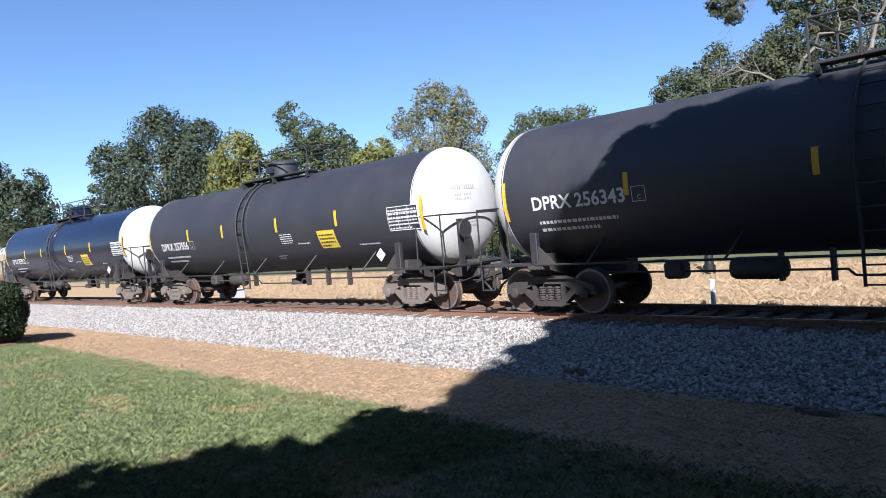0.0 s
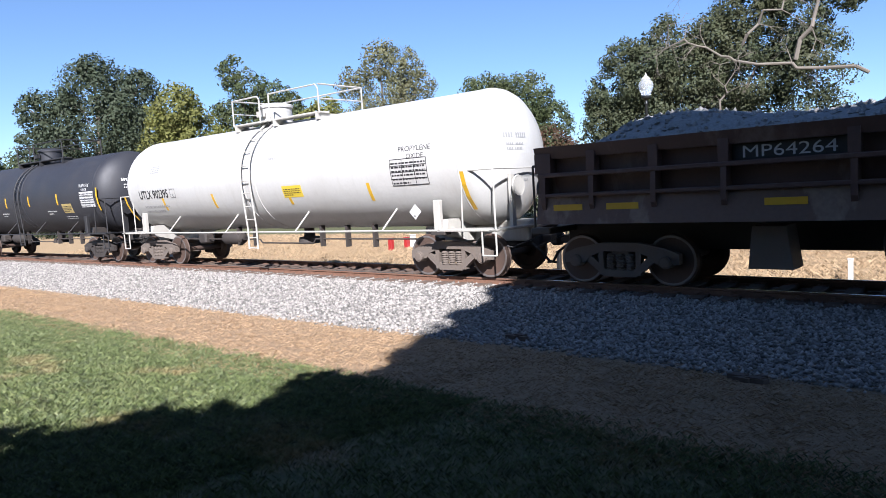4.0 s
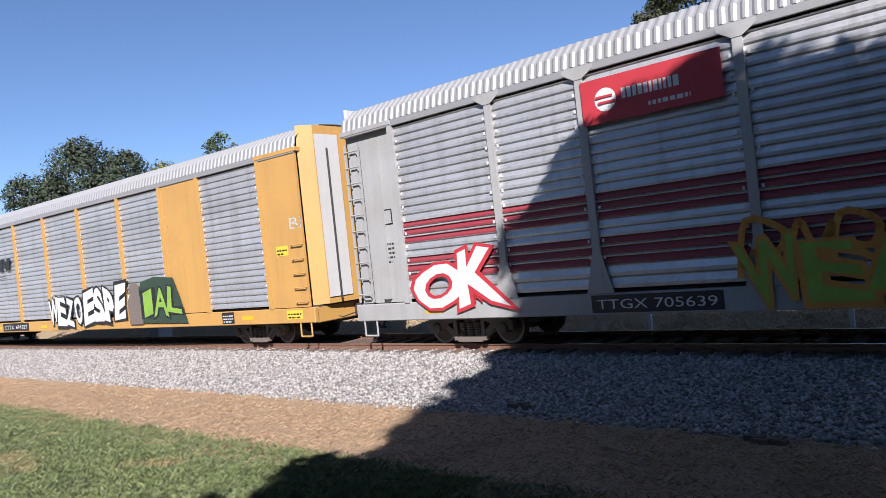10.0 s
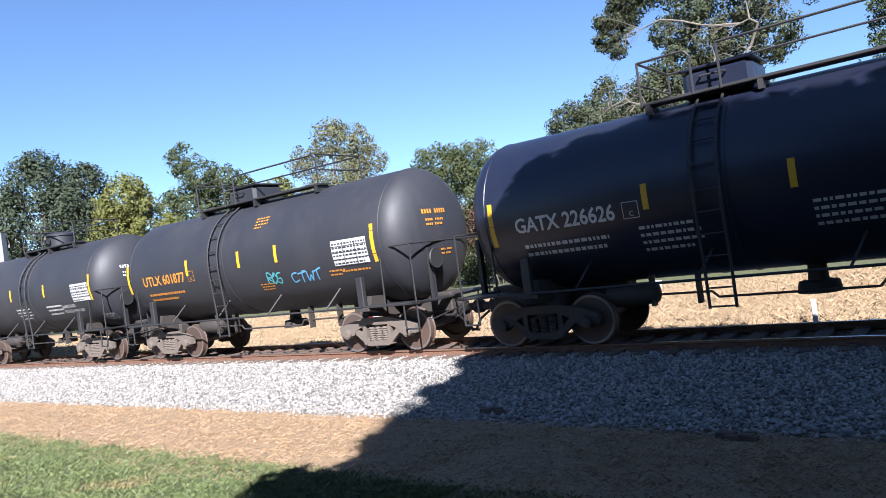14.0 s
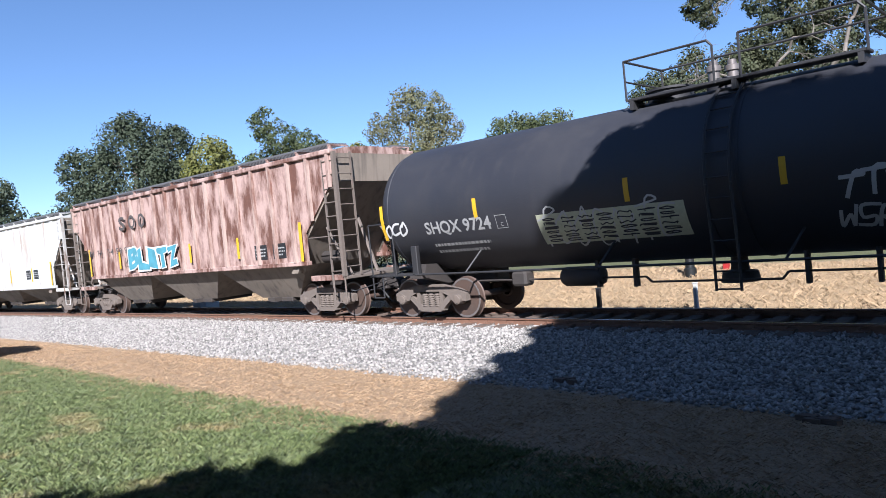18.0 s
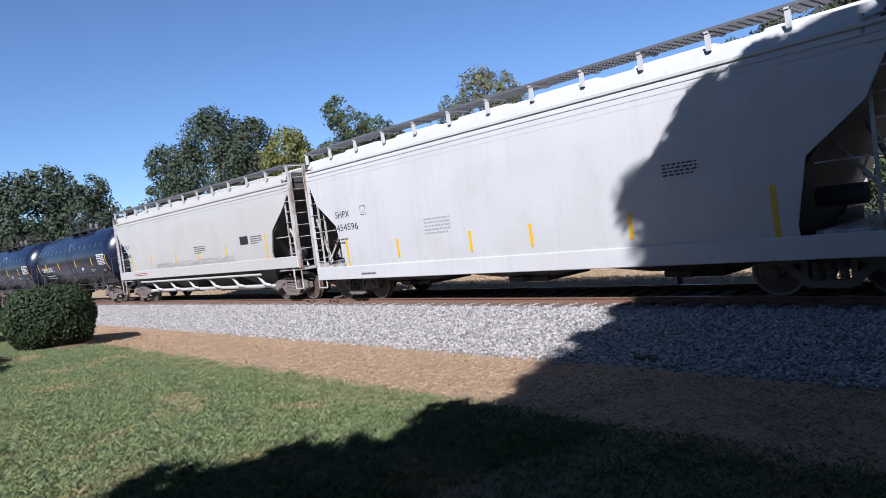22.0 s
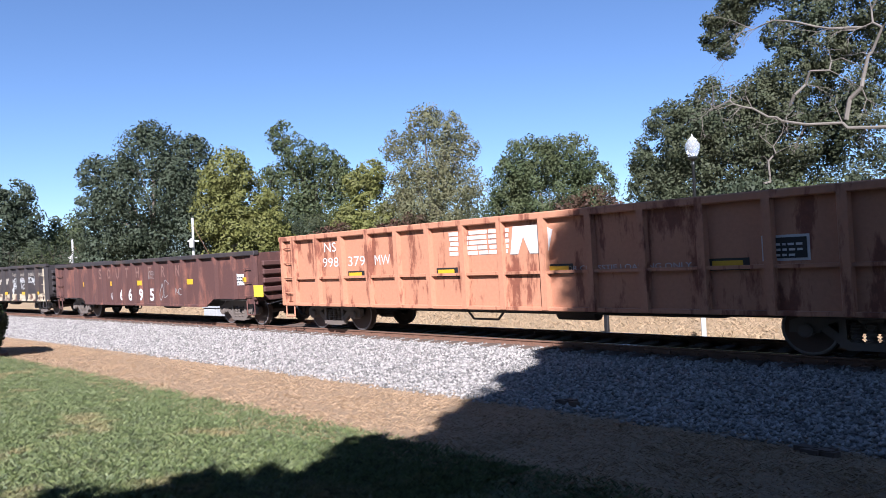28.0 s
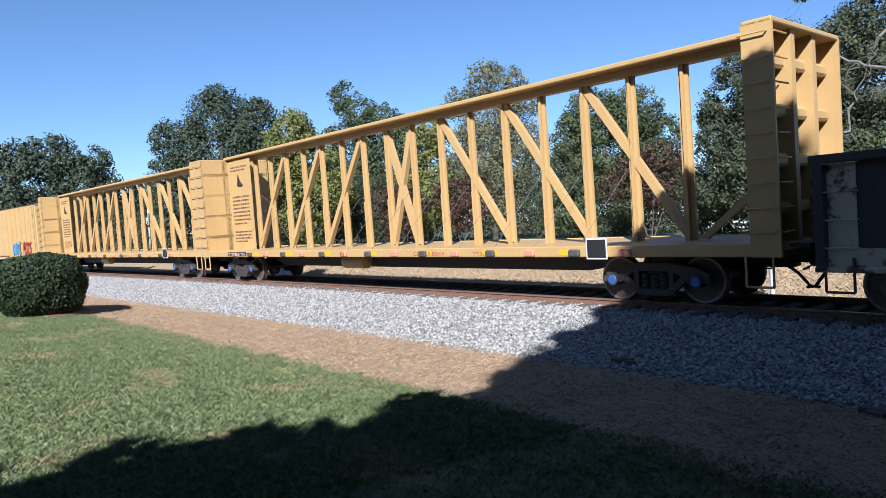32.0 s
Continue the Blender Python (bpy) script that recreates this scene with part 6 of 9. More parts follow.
def end_cage(c, s, xo, xi, ztop, mat, zd=1.12):
    """Ladders, corner posts and grab irons at one end of a hopper."""
    cage = part("end_platform", Geo().box(min(s * xi, s * xo), max(s * xi, s * xo), -1.45, 1.45, zd - .08, zd, .01), mat, c)
    for q in (-1, 1):
        y = q * 1.46
        part("corner_post", Geo().box(min(s * (xo - .1), s * xo), max(s * (xo - .1), s * xo), y - .05, y + .05, zd, ztop), mat, cage)
        for i in range(9):
            z = zd + (ztop - zd) * (i + .4) / 9
            part("rung", Geo().tube((s * (xo - .05), y - q * -.03, z), (s * (xo - .5), y - q * -.03, z), .016, 6), mat, cage)
        part("ladder_stile", Geo().box(min(s * (xo - .55), s * (xo - .5)), max(s * (xo - .55), s * (xo - .5)), y - .02, y + .02, zd - .3, ztop - .15), mat, cage)
        part("diagonal_brace", Geo().tube((s * (xo - .15), q * 1.1, zd), (s * (xi + .15), q * .95, zd + (ztop - zd) * .45), .035, 6), mat, cage)
        part("safety_rail", Geo().tube((s * (xo - .05), y, zd + 1.05), (s * (xi + .1), y, zd + 1.05), .016, 6), mat, cage)
    for i in range(8):
        z = zd + (ztop - zd) * (i + .6) / 8
        part("end_rung", Geo().tube((s * (xo + .01), -1.4, z), (s * (xo + .01), -.95, z), .016, 6), mat, cage)
    part("end_stile", Geo().box(min(s * (xo - .02), s * (xo + .02)), max(s * (xo - .02), s * (xo + .02)), -.97, -.92, zd, ztop), mat, cage)
    part("brake_wheel", Geo().lathe([(-.02, .22), (-.02, .25), (.02, .25), (.02, .22)], 18, .4, zd + 1.1, c=(s * (xo - .05), 0, 0)), mat, cage)
    part("centre_post", Geo().tube((s * (xo - .4), .0, zd), (s * (xi + .05), 0, ztop - .6), .05, 6), mat, cage)
    part("sill_step", Geo().path([(s * (xo - .05), -1.47, zd), (s * (xo - .05), -1.47, .45), (s * (xo - .5), -1.47, .45), (s * (xo - .5), -1.47, zd)], .022), mat, cage)
    part("reservoir", Geo().lathe([(-.4, .05), (-.36, .17), (.36, .17), (.4, .05)], 14, c=(s * (xi + .2), -.75, zd + .5)), TRUCK_DARK, cage, smooth=True)


def roof_walk(c, L0, L1, z, mat, y=1.15, n=12):
    """Grated running boards on stands along both eaves, and hatches between."""
    for q in (-1, 1):
        g = Geo()
        ya, yb = q * y - .3, q * y + .3
        for i in range(7):
            yy = ya + (yb - ya) * i / 6
            g.box(L0, L1, yy - .012, yy + .012, z, z + .05)
        m = int((L1 - L0) / .16)
        for i in range(m):
            x = L0 + (L1 - L0) * i / m
            g.box(x - .01, x + .01, ya, yb, z + .005, z + .045)
        w = part("running_board", g, MESH, c)
        for i in range(n + 1):
            x = L0 + (L1 - L0) * i / n
            part("stand", Geo().box(x - .04, x + .04, ya - .02, yb + .02, z - .03, z).box(x - .04, x + .04, q * y + (-.3 if q < 0 else .24), q * y + (-.24 if q < 0 else .3), z - .32, z), mat, w)
    for i in range(6):
        x = L0 + (L1 - L0) * (i + .5) / 6
        part("hatch", Geo().box(x - .9, x + .9, -.3, .3, z - .2, z + .02, .05), mat, c)


def hopper_bays(c, xs, half, ztop, zbot, mat, gate=True):
    for x in xs:
        b = part("hopper_bay", Geo().add(
            [(x - half, -1.4, ztop), (x + half, -1.4, ztop), (x + half, 1.4, ztop), (x - half, 1.4, ztop), (x - half * .42, -.75, zbot), (x + half * .42, -.75, zbot), (x + half * .42, .75, zbot), (x - half * .42, .75, zbot)],
            [(0, 1, 5, 4), (1, 2, 6, 5), (2, 3, 7, 6), (3, 0, 4, 7), (4, 5, 6, 7)]), mat, c)
        if gate:
            part("discharge_gate", Geo().box(x - .62, x + .62, -.8, .8, zbot - .12, zbot, .02).box(x - .1, x + .1, -1.05, -.8, zbot - .1, zbot + .02), TRUCK_DARK, b)


def ribbed_hopper(k, label, mat, low, half=8.3, ztop=4.3, zlow=1.55, rib=.84, decor=None, slope_end=1.35, zslope=2.55, rib_mat=None, rw=.07, rd=.07, lip=.64, signs=(5.1, 6.0), flashes=(-2.4, 2.5)):
    L = ends(k)
    c = thing("covered_hopper", label, "hopper car", "cars of the train")
    y = 1.46
    for q in (-1, 1):
        poly = [(-half + slope_end, zlow), (half - slope_end, zlow), (half - slope_end, zslope - .25), (half - .1, ztop - .75), (half, ztop), (-half, ztop), (-half + .1, ztop - .75), (-half + slope_end, zslope - .25)]
        part("side_sheet", Geo().prism(poly, q * y - .02, q * y + .02, "y"), mat, c)
        n = int((2 * half - .3) / rib)
        for i in range(n + 1):
            x = -half + .15 + (2 * half - .3) * i / n
            d = half - abs(x)
            zb = zlow if d > slope_end else zslope - .25 + (slope_end - d) / slope_end * (ztop - .5 - zslope)
            part("side_post", Geo().prism([(x - rw, q * (y + .02)), (x - rw * lip, q * (y + .02 + rd)), (x + rw * lip, q * (y + .02 + rd)), (x + rw, q * (y + .02))], zb, ztop - .02, "z"), rib_mat or mat, c)
        part("top_chord", Geo().box(-half, half, q * y - .1, q * y + .1, ztop - .04, ztop + .08, .02), mat, c)
        part("bottom_chord", Geo().box(-half + slope_end, half - slope_end, q * y - .07, q * y + .1, zlow - .1, zlow + .02, .015), mat, c)
        for s in (-1, 1):
            part("side_sill", Geo().box(min(s * half, s * (half - slope_end)), max(s * half, s * (half - slope_end)), q * 1.4 - .06, q * 1.4 + .06, 1.02, 1.16, .01), mat, c)
    # slope sheets and roof
    for s in (-1, 1):
        part("slope_sheet", Geo().prism([(s * (half - .05), ztop - .75), (s * half, ztop), (s * (half - slope_end - .6), zlow - .3), (s * (half - slope_end - .9), zlow - .3)], -1.42, 1.42, "y"), low, c)
        end_cage(c, s, half + .1, half - slope_end, ztop, WORN_FRAME if mat is not RUSTY else TRUCK)
        truck(c, s * (half - 1.3), mat=TRUCK)
        coupler(c, s * (L - .35), s)
        part("draft_sill", Geo().box(min(s * (half - 3), s * (L - .6)), max(s * (half - 3), s * (L - .6)), -.22, .22, .78, 1.05, .02), TRUCK_DARK, c)
    part("roof", Geo().prism([(-1.46, ztop + .02), (-1.0, ztop + .14), (0, ztop + .18), (1.0, ztop + .14), (1.46, ztop + .02), (1.4, ztop - .02), (-1.4, ztop - .02)], -half, half, "x"), mat, c)
    roof_walk(c, -half + .1, half - .1, ztop + .2, mat)
    w = (2 * half - 2 * slope_end - .4) / 3
    hopper_bays(c, [-w, 0, w], w * .5, zlow - .08, .52, low)
    s = flat(-y - .03)
    for x in (-half + slope_end + .1, *flashes, half - slope_end - .15):
        reflector(c, x, zlow + .55, .62 if abs(x) < 6 else 1.05, flat(-y - .028 - rd), .12)
    for x in signs:
        if k == 18:
            panel(c, x - .4, x + .3, zlow + .31, zlow + .83, flat(-y - .024), INK_WHITE, "stencil_border", 1)
        dz = .21 if k == 18 else 0
        p = panel(c, x - .35, x + .25, zlow + .15 + dz, zlow + .57 + dz, s, INK_BLACK, "stencil_block", 1)
        bars(p, x - .3, zlow + .24 + dz, .5, .28, 3, flat(-y - .036), INK_GREY, k)
    if decor:
        decor(c, s)
    CARS.append((c, place(k)))
    return c


def soo_decor(c, s):
    dark = plain("faded_black_lettering", (0.061, 0.0519, 0.0488), 0.7, 0, 0.2)
    s2 = flat(-1.575)
    for ch, x in (("S", -4.0), ("O", -3.2), ("O", -2.45)):
        writing(c, ch, x + .03, 3.2, .48, s2, dark, .5, bold=.03)
    for ch, x in (("I", -6.85), ("N", -6.6), ("T", -6.05), ("X", -5.8), ("7", -5.2), ("4", -4.85), ("5", -4.4), ("8", -4.1), ("9", -3.7)):
        writing(c, ch, x, 2.35, .22, s2, dark, .19, bold=.02)
    tag(c, s2, "BLITZ", -3.4, 1.68, .78, 3.6, AQUA, INK_WHITE, .06)
    squiggle(c, s2, -3.75, 1.85, .35, .3, 2, INK_BLACK, 41, .012)


def aex_decor(c, s):
    for x, z, b in ((-5.9, 2.55, "A"), (-5.03, 2.6, "EX"), (-5.9, 2.1, "12"), (-5.05, 2.15, "574")):
        p = panel(c, x - .05, x + .45, z - .08, z + .3, s, INK_WHITE, "number_patch", 1)
        writing(p, b, x, z, .22, flat(-1.498), INK_BLACK, .17 * len(b) + .05)
    squiggle(c, s, -4.0, 2.2, .3, .3, 2, INK_WHITE, 43, .02)


def smooth_hopper(k, label, mat, half=8.3, ztop=4.25, zlow=1.35, sill=True, decor=None, pipes=False, cut=1.35, dark_bays=True, metal=None):
    """A rounded-side covered hopper; the ends are cut away over the trucks."""
    L = ends(k)
    c = thing("covered_hopper", label, "hopper car", "cars of the train")
    metal = metal or mat
    prof = [(1.30, ztop + .02), (1.44, ztop - .18), (1.49, ztop - .5), (1.52, (ztop + zlow) / 2 + .3), (1.52, (ztop + zlow) / 2 - .4), (1.50, zlow + .2), (1.47, zlow)]
    cuts = [(0, half), (1, half), (2, half - .02), (3, half - .45), (4, half - cut), (5, half - cut - .22), (6, half - cut - .22)]
    for q in (-1, 1):
        vs, fs = [], []
        nx = 24
        for i in range(nx + 1):
            for (yy, zz), (_, h) in zip(prof, cuts):
                vs.append((-h + 2 * h * i / nx, q * yy, zz))
        m = len(prof)
        fs = [(i * m + j, (i + 1) * m + j, (i + 1) * m + j + 1, i * m + j + 1) for i in range(nx) for j in range(m - 1)]
        n0 = len(vs)
        vs += [(x, yv - q * .03, z) for x, yv, z in vs]
        fs += [tuple(reversed([a + n0 for a in f])) for f in fs]
        part("side_sheet", Geo().add(vs, fs), mat, c, smooth=True)
        for i in range(1, 9):
            x = -half + 2 * half * i / 9
            g = Geo()
            for (ya, za), (yb, zb) in zip(prof[1:-1], prof[2:]):
                if abs(x) < half - cut or za > ztop - .6:
                    g.add([(x - .02, q * (ya + .003), za), (x + .02, q * (ya + .003), za), (x + .02, q * (yb + .003), zb), (x - .02, q * (yb + .003), zb)], [(0, 1, 2, 3)])
            part("sheet_joint", g, mat, c)
        part("roof_rail", Geo().box(-half, half, q * 1.46 - .04, q * 1.46 + .04, ztop - .34, ztop - .27, .01), mat, c)
        part("side_sill", Geo().box(-half, half, q * 1.48 - .05, q * 1.48 + .05, zlow - .36 if sill else zlow - .1, zlow + .02, .015), mat, c)
        for e in (-1, 1):
            part("end_web", Geo().prism([(e * (half - .1), ztop - .3), (e * half, ztop - .3), (e * half, zlow), (e * (half - .1), zlow)], q * 1.48 - .02, q * 1.48 + .02, "y"), mat, c)
    for q in (-1, 1):
        for dz in (.46, .58, .7):
            part("side_bead", Geo().box(-half + .1, half - .1, q * 1.485 - .014, q * 1.485 + .014, ztop - dz, ztop - dz + .025), mat, c)
    part("roof", Geo().prism([(-1.30, ztop + .02), (-.7, ztop + .14), (0, ztop + .17), (.7, ztop + .14), (1.30, ztop + .02), (0, ztop - .05)], -half, half, "x"), mat, c)
    for s in (-1, 1):
        # slope sheets in a darker grey than the side sheets
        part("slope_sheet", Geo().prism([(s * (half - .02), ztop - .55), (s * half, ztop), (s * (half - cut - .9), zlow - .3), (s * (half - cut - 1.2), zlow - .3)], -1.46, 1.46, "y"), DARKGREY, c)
        end_cage(c, s, half + .12, half - cut, ztop, WORN_FRAME)
        truck(c, s * (half - 1.35), mat=TRUCK)
        coupler(c, s * (L - .35), s)
        part("draft_sill", Geo().box(min(s * (half - 3), s * (L - .6)), max(s * (half - 3), s * (L - .6)), -.22, .22, .78, 1.05, .02), TRUCK_DARK, c)
    roof_walk(c, -half + .1, half - .1, ztop + .26, mat)
    w = (2 * half - 2 * cut - .8) / (4 if pipes else 3)
    # bays darker than the side sheets: brown, or the slope sheets' grey
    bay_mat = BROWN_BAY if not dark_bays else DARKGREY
    xs = [w * (i - 1.5) for i in range(4)] if pipes else [-w, 0, w]
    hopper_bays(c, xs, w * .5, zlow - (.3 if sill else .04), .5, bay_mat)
    if pipes:
        p = part("discharge_pipe", Geo().path([(-half + 2.6, -1.05, .52), (half - 2.4, -1.05, .52)], .07, 10), metal, c)
        for i in range(6):
            x = -half + 3.3 + i * 2.0
            part("pipe_elbow", Geo().path([(x, -1.3, .95), (x + .25, -1.3, .92), (x + .45, -1.2, .62), (x + .75, -1.1, .54)], .055, 8), metal, p)
        part("upper_pipe", Geo().path([(-half + 2.3, -1.38, .98), (half - 2.8, -1.38, .98)], .045, 8), metal, p)
    s = lambda x, z: -float(np.interp(z, [zlow, zlow + .2, (ztop + zlow) / 2 - .4, (ztop + zlow) / 2 + .3, ztop - .5], [1.47, 1.50, 1.52, 1.52, 1.49])) - .006
    for x in (-half + 1.8, -half + 4.2, -half + 7.0, .9, 3.4, half - cut - .55):
        reflector(c, x, zlow + .42, .5 if abs(x) < half - 2.5 else .9, s, .09)
    if decor:
        decor(c, s, zlow, half)
    CARS.append((c, place(k)))
    return c


def cclx_decor(c, s, zl, h):
    writing(c, "CCLX", -h + 1.0, 2.75, .2, s, INK_BLACK, .75)
    writing(c, "92044", -h + 1.05, 2.4, .2, s, INK_BLACK, .8)
    plate_mark(c, -h + 2.2, 2.7, .25, s, INK_BLACK)
    strokes(c, s, (((.17, .85), (.12, .95), (.02, .75), (.0, .3), (.06, .05), (.16, .2)), ((.3, .8), (.2, .6), (.2, .15), (.3, .1), (.36, .5), (.3, .8)), ((.4, .95), (.42, .1), (.55, .3), (.55, .7), (.4, .9)), ((.62, .4), (.72, .55), (.7, .8), (.6, .7), (.6, .15), (.74, .1)), ((.78, .9), (.86, .5), (1.0, .05)), ((1.02, 1.05), (.88, .5), (.76, .05), (.6, -.02))), -.2, 1.5, 2.0, .68, .05, INK_BLACK, "black sprayed scrawl", "graffiti")
    writing(c, "DO NOT", -3.15, 2.12, .13, s, INK_GREY, .7)
    writing(c, "HAMMER", -2.37, 2.12, .13, s, INK_RED, .65)
    writing(c, "ON CAR", -1.65, 2.12, .13, s, INK_GREY, .65)
    bars(c, -2.6, 1.65, 1.2, .35, 4, s, INK_GREY, 3)
    bars(c, 4.0, 2.75, 2.0, .18, 2, s, INK_BLACK, 4)
    panel(c, 3.8, 4.4, 1.7, 1.95, s, INK_BLACK, "stencil_block", 1)
    bars(c, 4.5, 1.65, .5, .25, 3, s, INK_BLACK, 5)
    for x, hw in ((-h + 1.55, .42), (-h + 3.6, .2), (-h + 5.7, .2), (-h + 8.0, .25), (1.9, .2), (4.6, .2), (h - 2.3, .5)):
        panel(c, x - hw, x + hw, zl - .08, zl, flat(-1.535), YELLOW, "reflector", 1)
    bars(c, -h + 1.1, 2.05, .6, .2, 2, s, INK_BLACK, 6)


def shpx_decor(c, s, zl, h):
    writing(c, "SHPX", -h + 1.4, 2.5, .2, s, INK_BLACK, .75)
    writing(c, "454596", -h + 1.4, 2.12, .2, s, INK_BLACK, 1.1)
    bars(c, -h + 1.1, 1.75, .8, .2, 2, s, INK_BLACK, 6)
    plate_mark(c, -h + 2.7, 2.5, .25, s, INK_BLACK)
    bars(c, -2.6, 1.75, 1.0, .45, 5, s, INK_GREY, 7)
    bars(c, 4.2, 2.3, .7, .25, 4, s, INK_BLACK, 8)
    bars(c, -h + 2.4, zl - .24, 1.0, .12, 1, flat(-1.535), INK_BLACK, 9)


def tilx_decor(c, s, zl, h):
    writing(c, "TILX", -h + 1.0, 2.6, .2, s, INK_BLACK, .7)
    writing(c, "6140", -h + 1.05, 2.2, .2, s, INK_BLACK, .72)
    bars(c, -h + 1.1, 1.85, .6, .2, 2, s, INK_BLACK, 16)
    plate_mark(c, -h + 2.3, 2.5, .25, s, INK_GREY)
    bars(c, .6, 2.0, 1.0, .32, 4, s, INK_BLACK, 17)
    bars(c, 5.4, 2.1, .8, .3, 4, s, INK_BLACK, 18)
    panel(c, 4.6, 5.2, 2.1, 2.4, s, INK_BLACK, "stencil_block", 1)
    squiggle(c, s, -3.6, zl + .06, 7.6, .2, 26, INK_GREY, 19, .011)
    bars(c, -h + 2.0, zl - .2, 1.6, .15, 2, flat(-1.535), INK_RED, 20)


ribbed_hopper(17, "rust-streaked pink covered hopper with blue graffiti", RUSTY, DUSTY, decor=soo_decor, signs=(4.85, 5.75), flashes=(-4.2, -1.85, .95, 3.75), rib_mat=patchy("scraped_pink_paint", (0.3172, 0.2318, 0.1952), (0.1342, 0.061, 0.0427), 2.0, .45, .62, .7, (1.6, 1.6, .3)))
ribbed_hopper(18, "rust-streaked white ribbed covered hopper", RIB_WHITE, DUSTY, zlow=1.28, ztop=4.15, zslope=2.3, decor=aex_decor, half=8.05, rw=.12, rd=.035, lip=.86, signs=(3.9, 4.78), flashes=(-3.51, 0, 1.756, 4.39), rib_mat=patchy("rust_edged_post", (0.3782, 0.366, 0.3416), (0.2196, 0.1342, 0.0793), 1.4, .50, .78, .65, (2.4, 2.4, .3)))
smooth_hopper(19, "off-white round-sided covered hopper with a black scrawl", CREAM, half=8.3, ztop=4.24, zlow=1.3, sill=False, decor=cclx_decor, dark_bays=False, metal=RIB_WHITE)
smooth_hopper(20, "clean white round-sided covered hopper", WHITE, half=8.0, ztop=4.35, zlow=1.05, decor=shpx_decor)
smooth_hopper(21, "cream white covered hopper with discharge pipes", CREAM, half=8.35, ztop=4.2, zlow=1.5, decor=tilx_decor, pipes=True)

# ---- side-dump cars with ballast ----
DUMP_BROWN = patchy("flaking_brown_paint", (0.0793, 0.0427, 0.0335), (0.1586, 0.1159, 0.0915), 1.4, .56, .7)
DUMP_WORN = patchy("peeling_cream_paint", (0.31, 0.255, 0.19), (0.15, 0.07, 0.045), 1.6, .48, .6, .75, (1, 1, 1.4))
DUMP_APRON = patchy("dusty_cream_paint", (0.29, 0.225, 0.16), (0.2, 0.135, 0.09), 1.1, .55, .6, .8, (1, 1, .6))
DUMP_FADED = patchy("dusty_brown_paint", (0.13, 0.085, 0.065), (0.2, 0.145, 0.11), 1.1, .55, .6, .8, (1, 1, .6))
STONE = plain("crushed_stone", (0.225, 0.222, 0.216), 0.95, 0, 0.5, 22.0)


def stone_pile(half, width, z0, h, seed):
    rng = np.random.default_rng(seed)
    nx, ny = 60, 16
    vs, fs = [], []
    for i in range(nx + 1):
        for j in range(ny + 1):
            x, y = -half + 2 * half * i / nx, -width + 2 * width * j / ny
            e = (1 - abs(y / width) ** 1.6) * min(1, (half - abs(x)) / 1.2)
            vs.append((x, y, z0 + h * max(0, e) * (.85 + .2 * math.sin(x * 1.3 + seed)) + rng.normal() * .02))
    n = ny + 1
    fs = [(i * n + j, (i + 1) * n + j, (i + 1) * n + j + 1, i * n + j + 1) for i in range(nx) for j in range(ny)]
    g = Geo().add(vs, fs)
    for _ in range(900):
        x, y = rng.uniform(-half + .2, half - .2), rng.uniform(-width, width * .3)
        e = max(0, (1 - abs(y / width) ** 1.6) * min(1, (half - abs(x)) / 1.2))
        z = z0 + h * e * (.85 + .2 * math.sin(x * 1.3 + seed))
        r = rng.uniform(.03, .07)
        p = rng.normal(size=(6, 3)) * .25 + np.array([(1, 0, 0), (-1, 0, 0), (0, 1, 0), (0, -1, 0), (0, 0, 1), (0, 0, -1)])
        g.add([(x + a * r, y + b * r, z + c_ * r) for a, b, c_ in p], [(0, 2, 4), (2, 1, 4), (1, 3, 4), (3, 0, 4), (2, 0, 5), (1, 2, 5), (3, 1, 5), (0, 3, 5)])
    return g


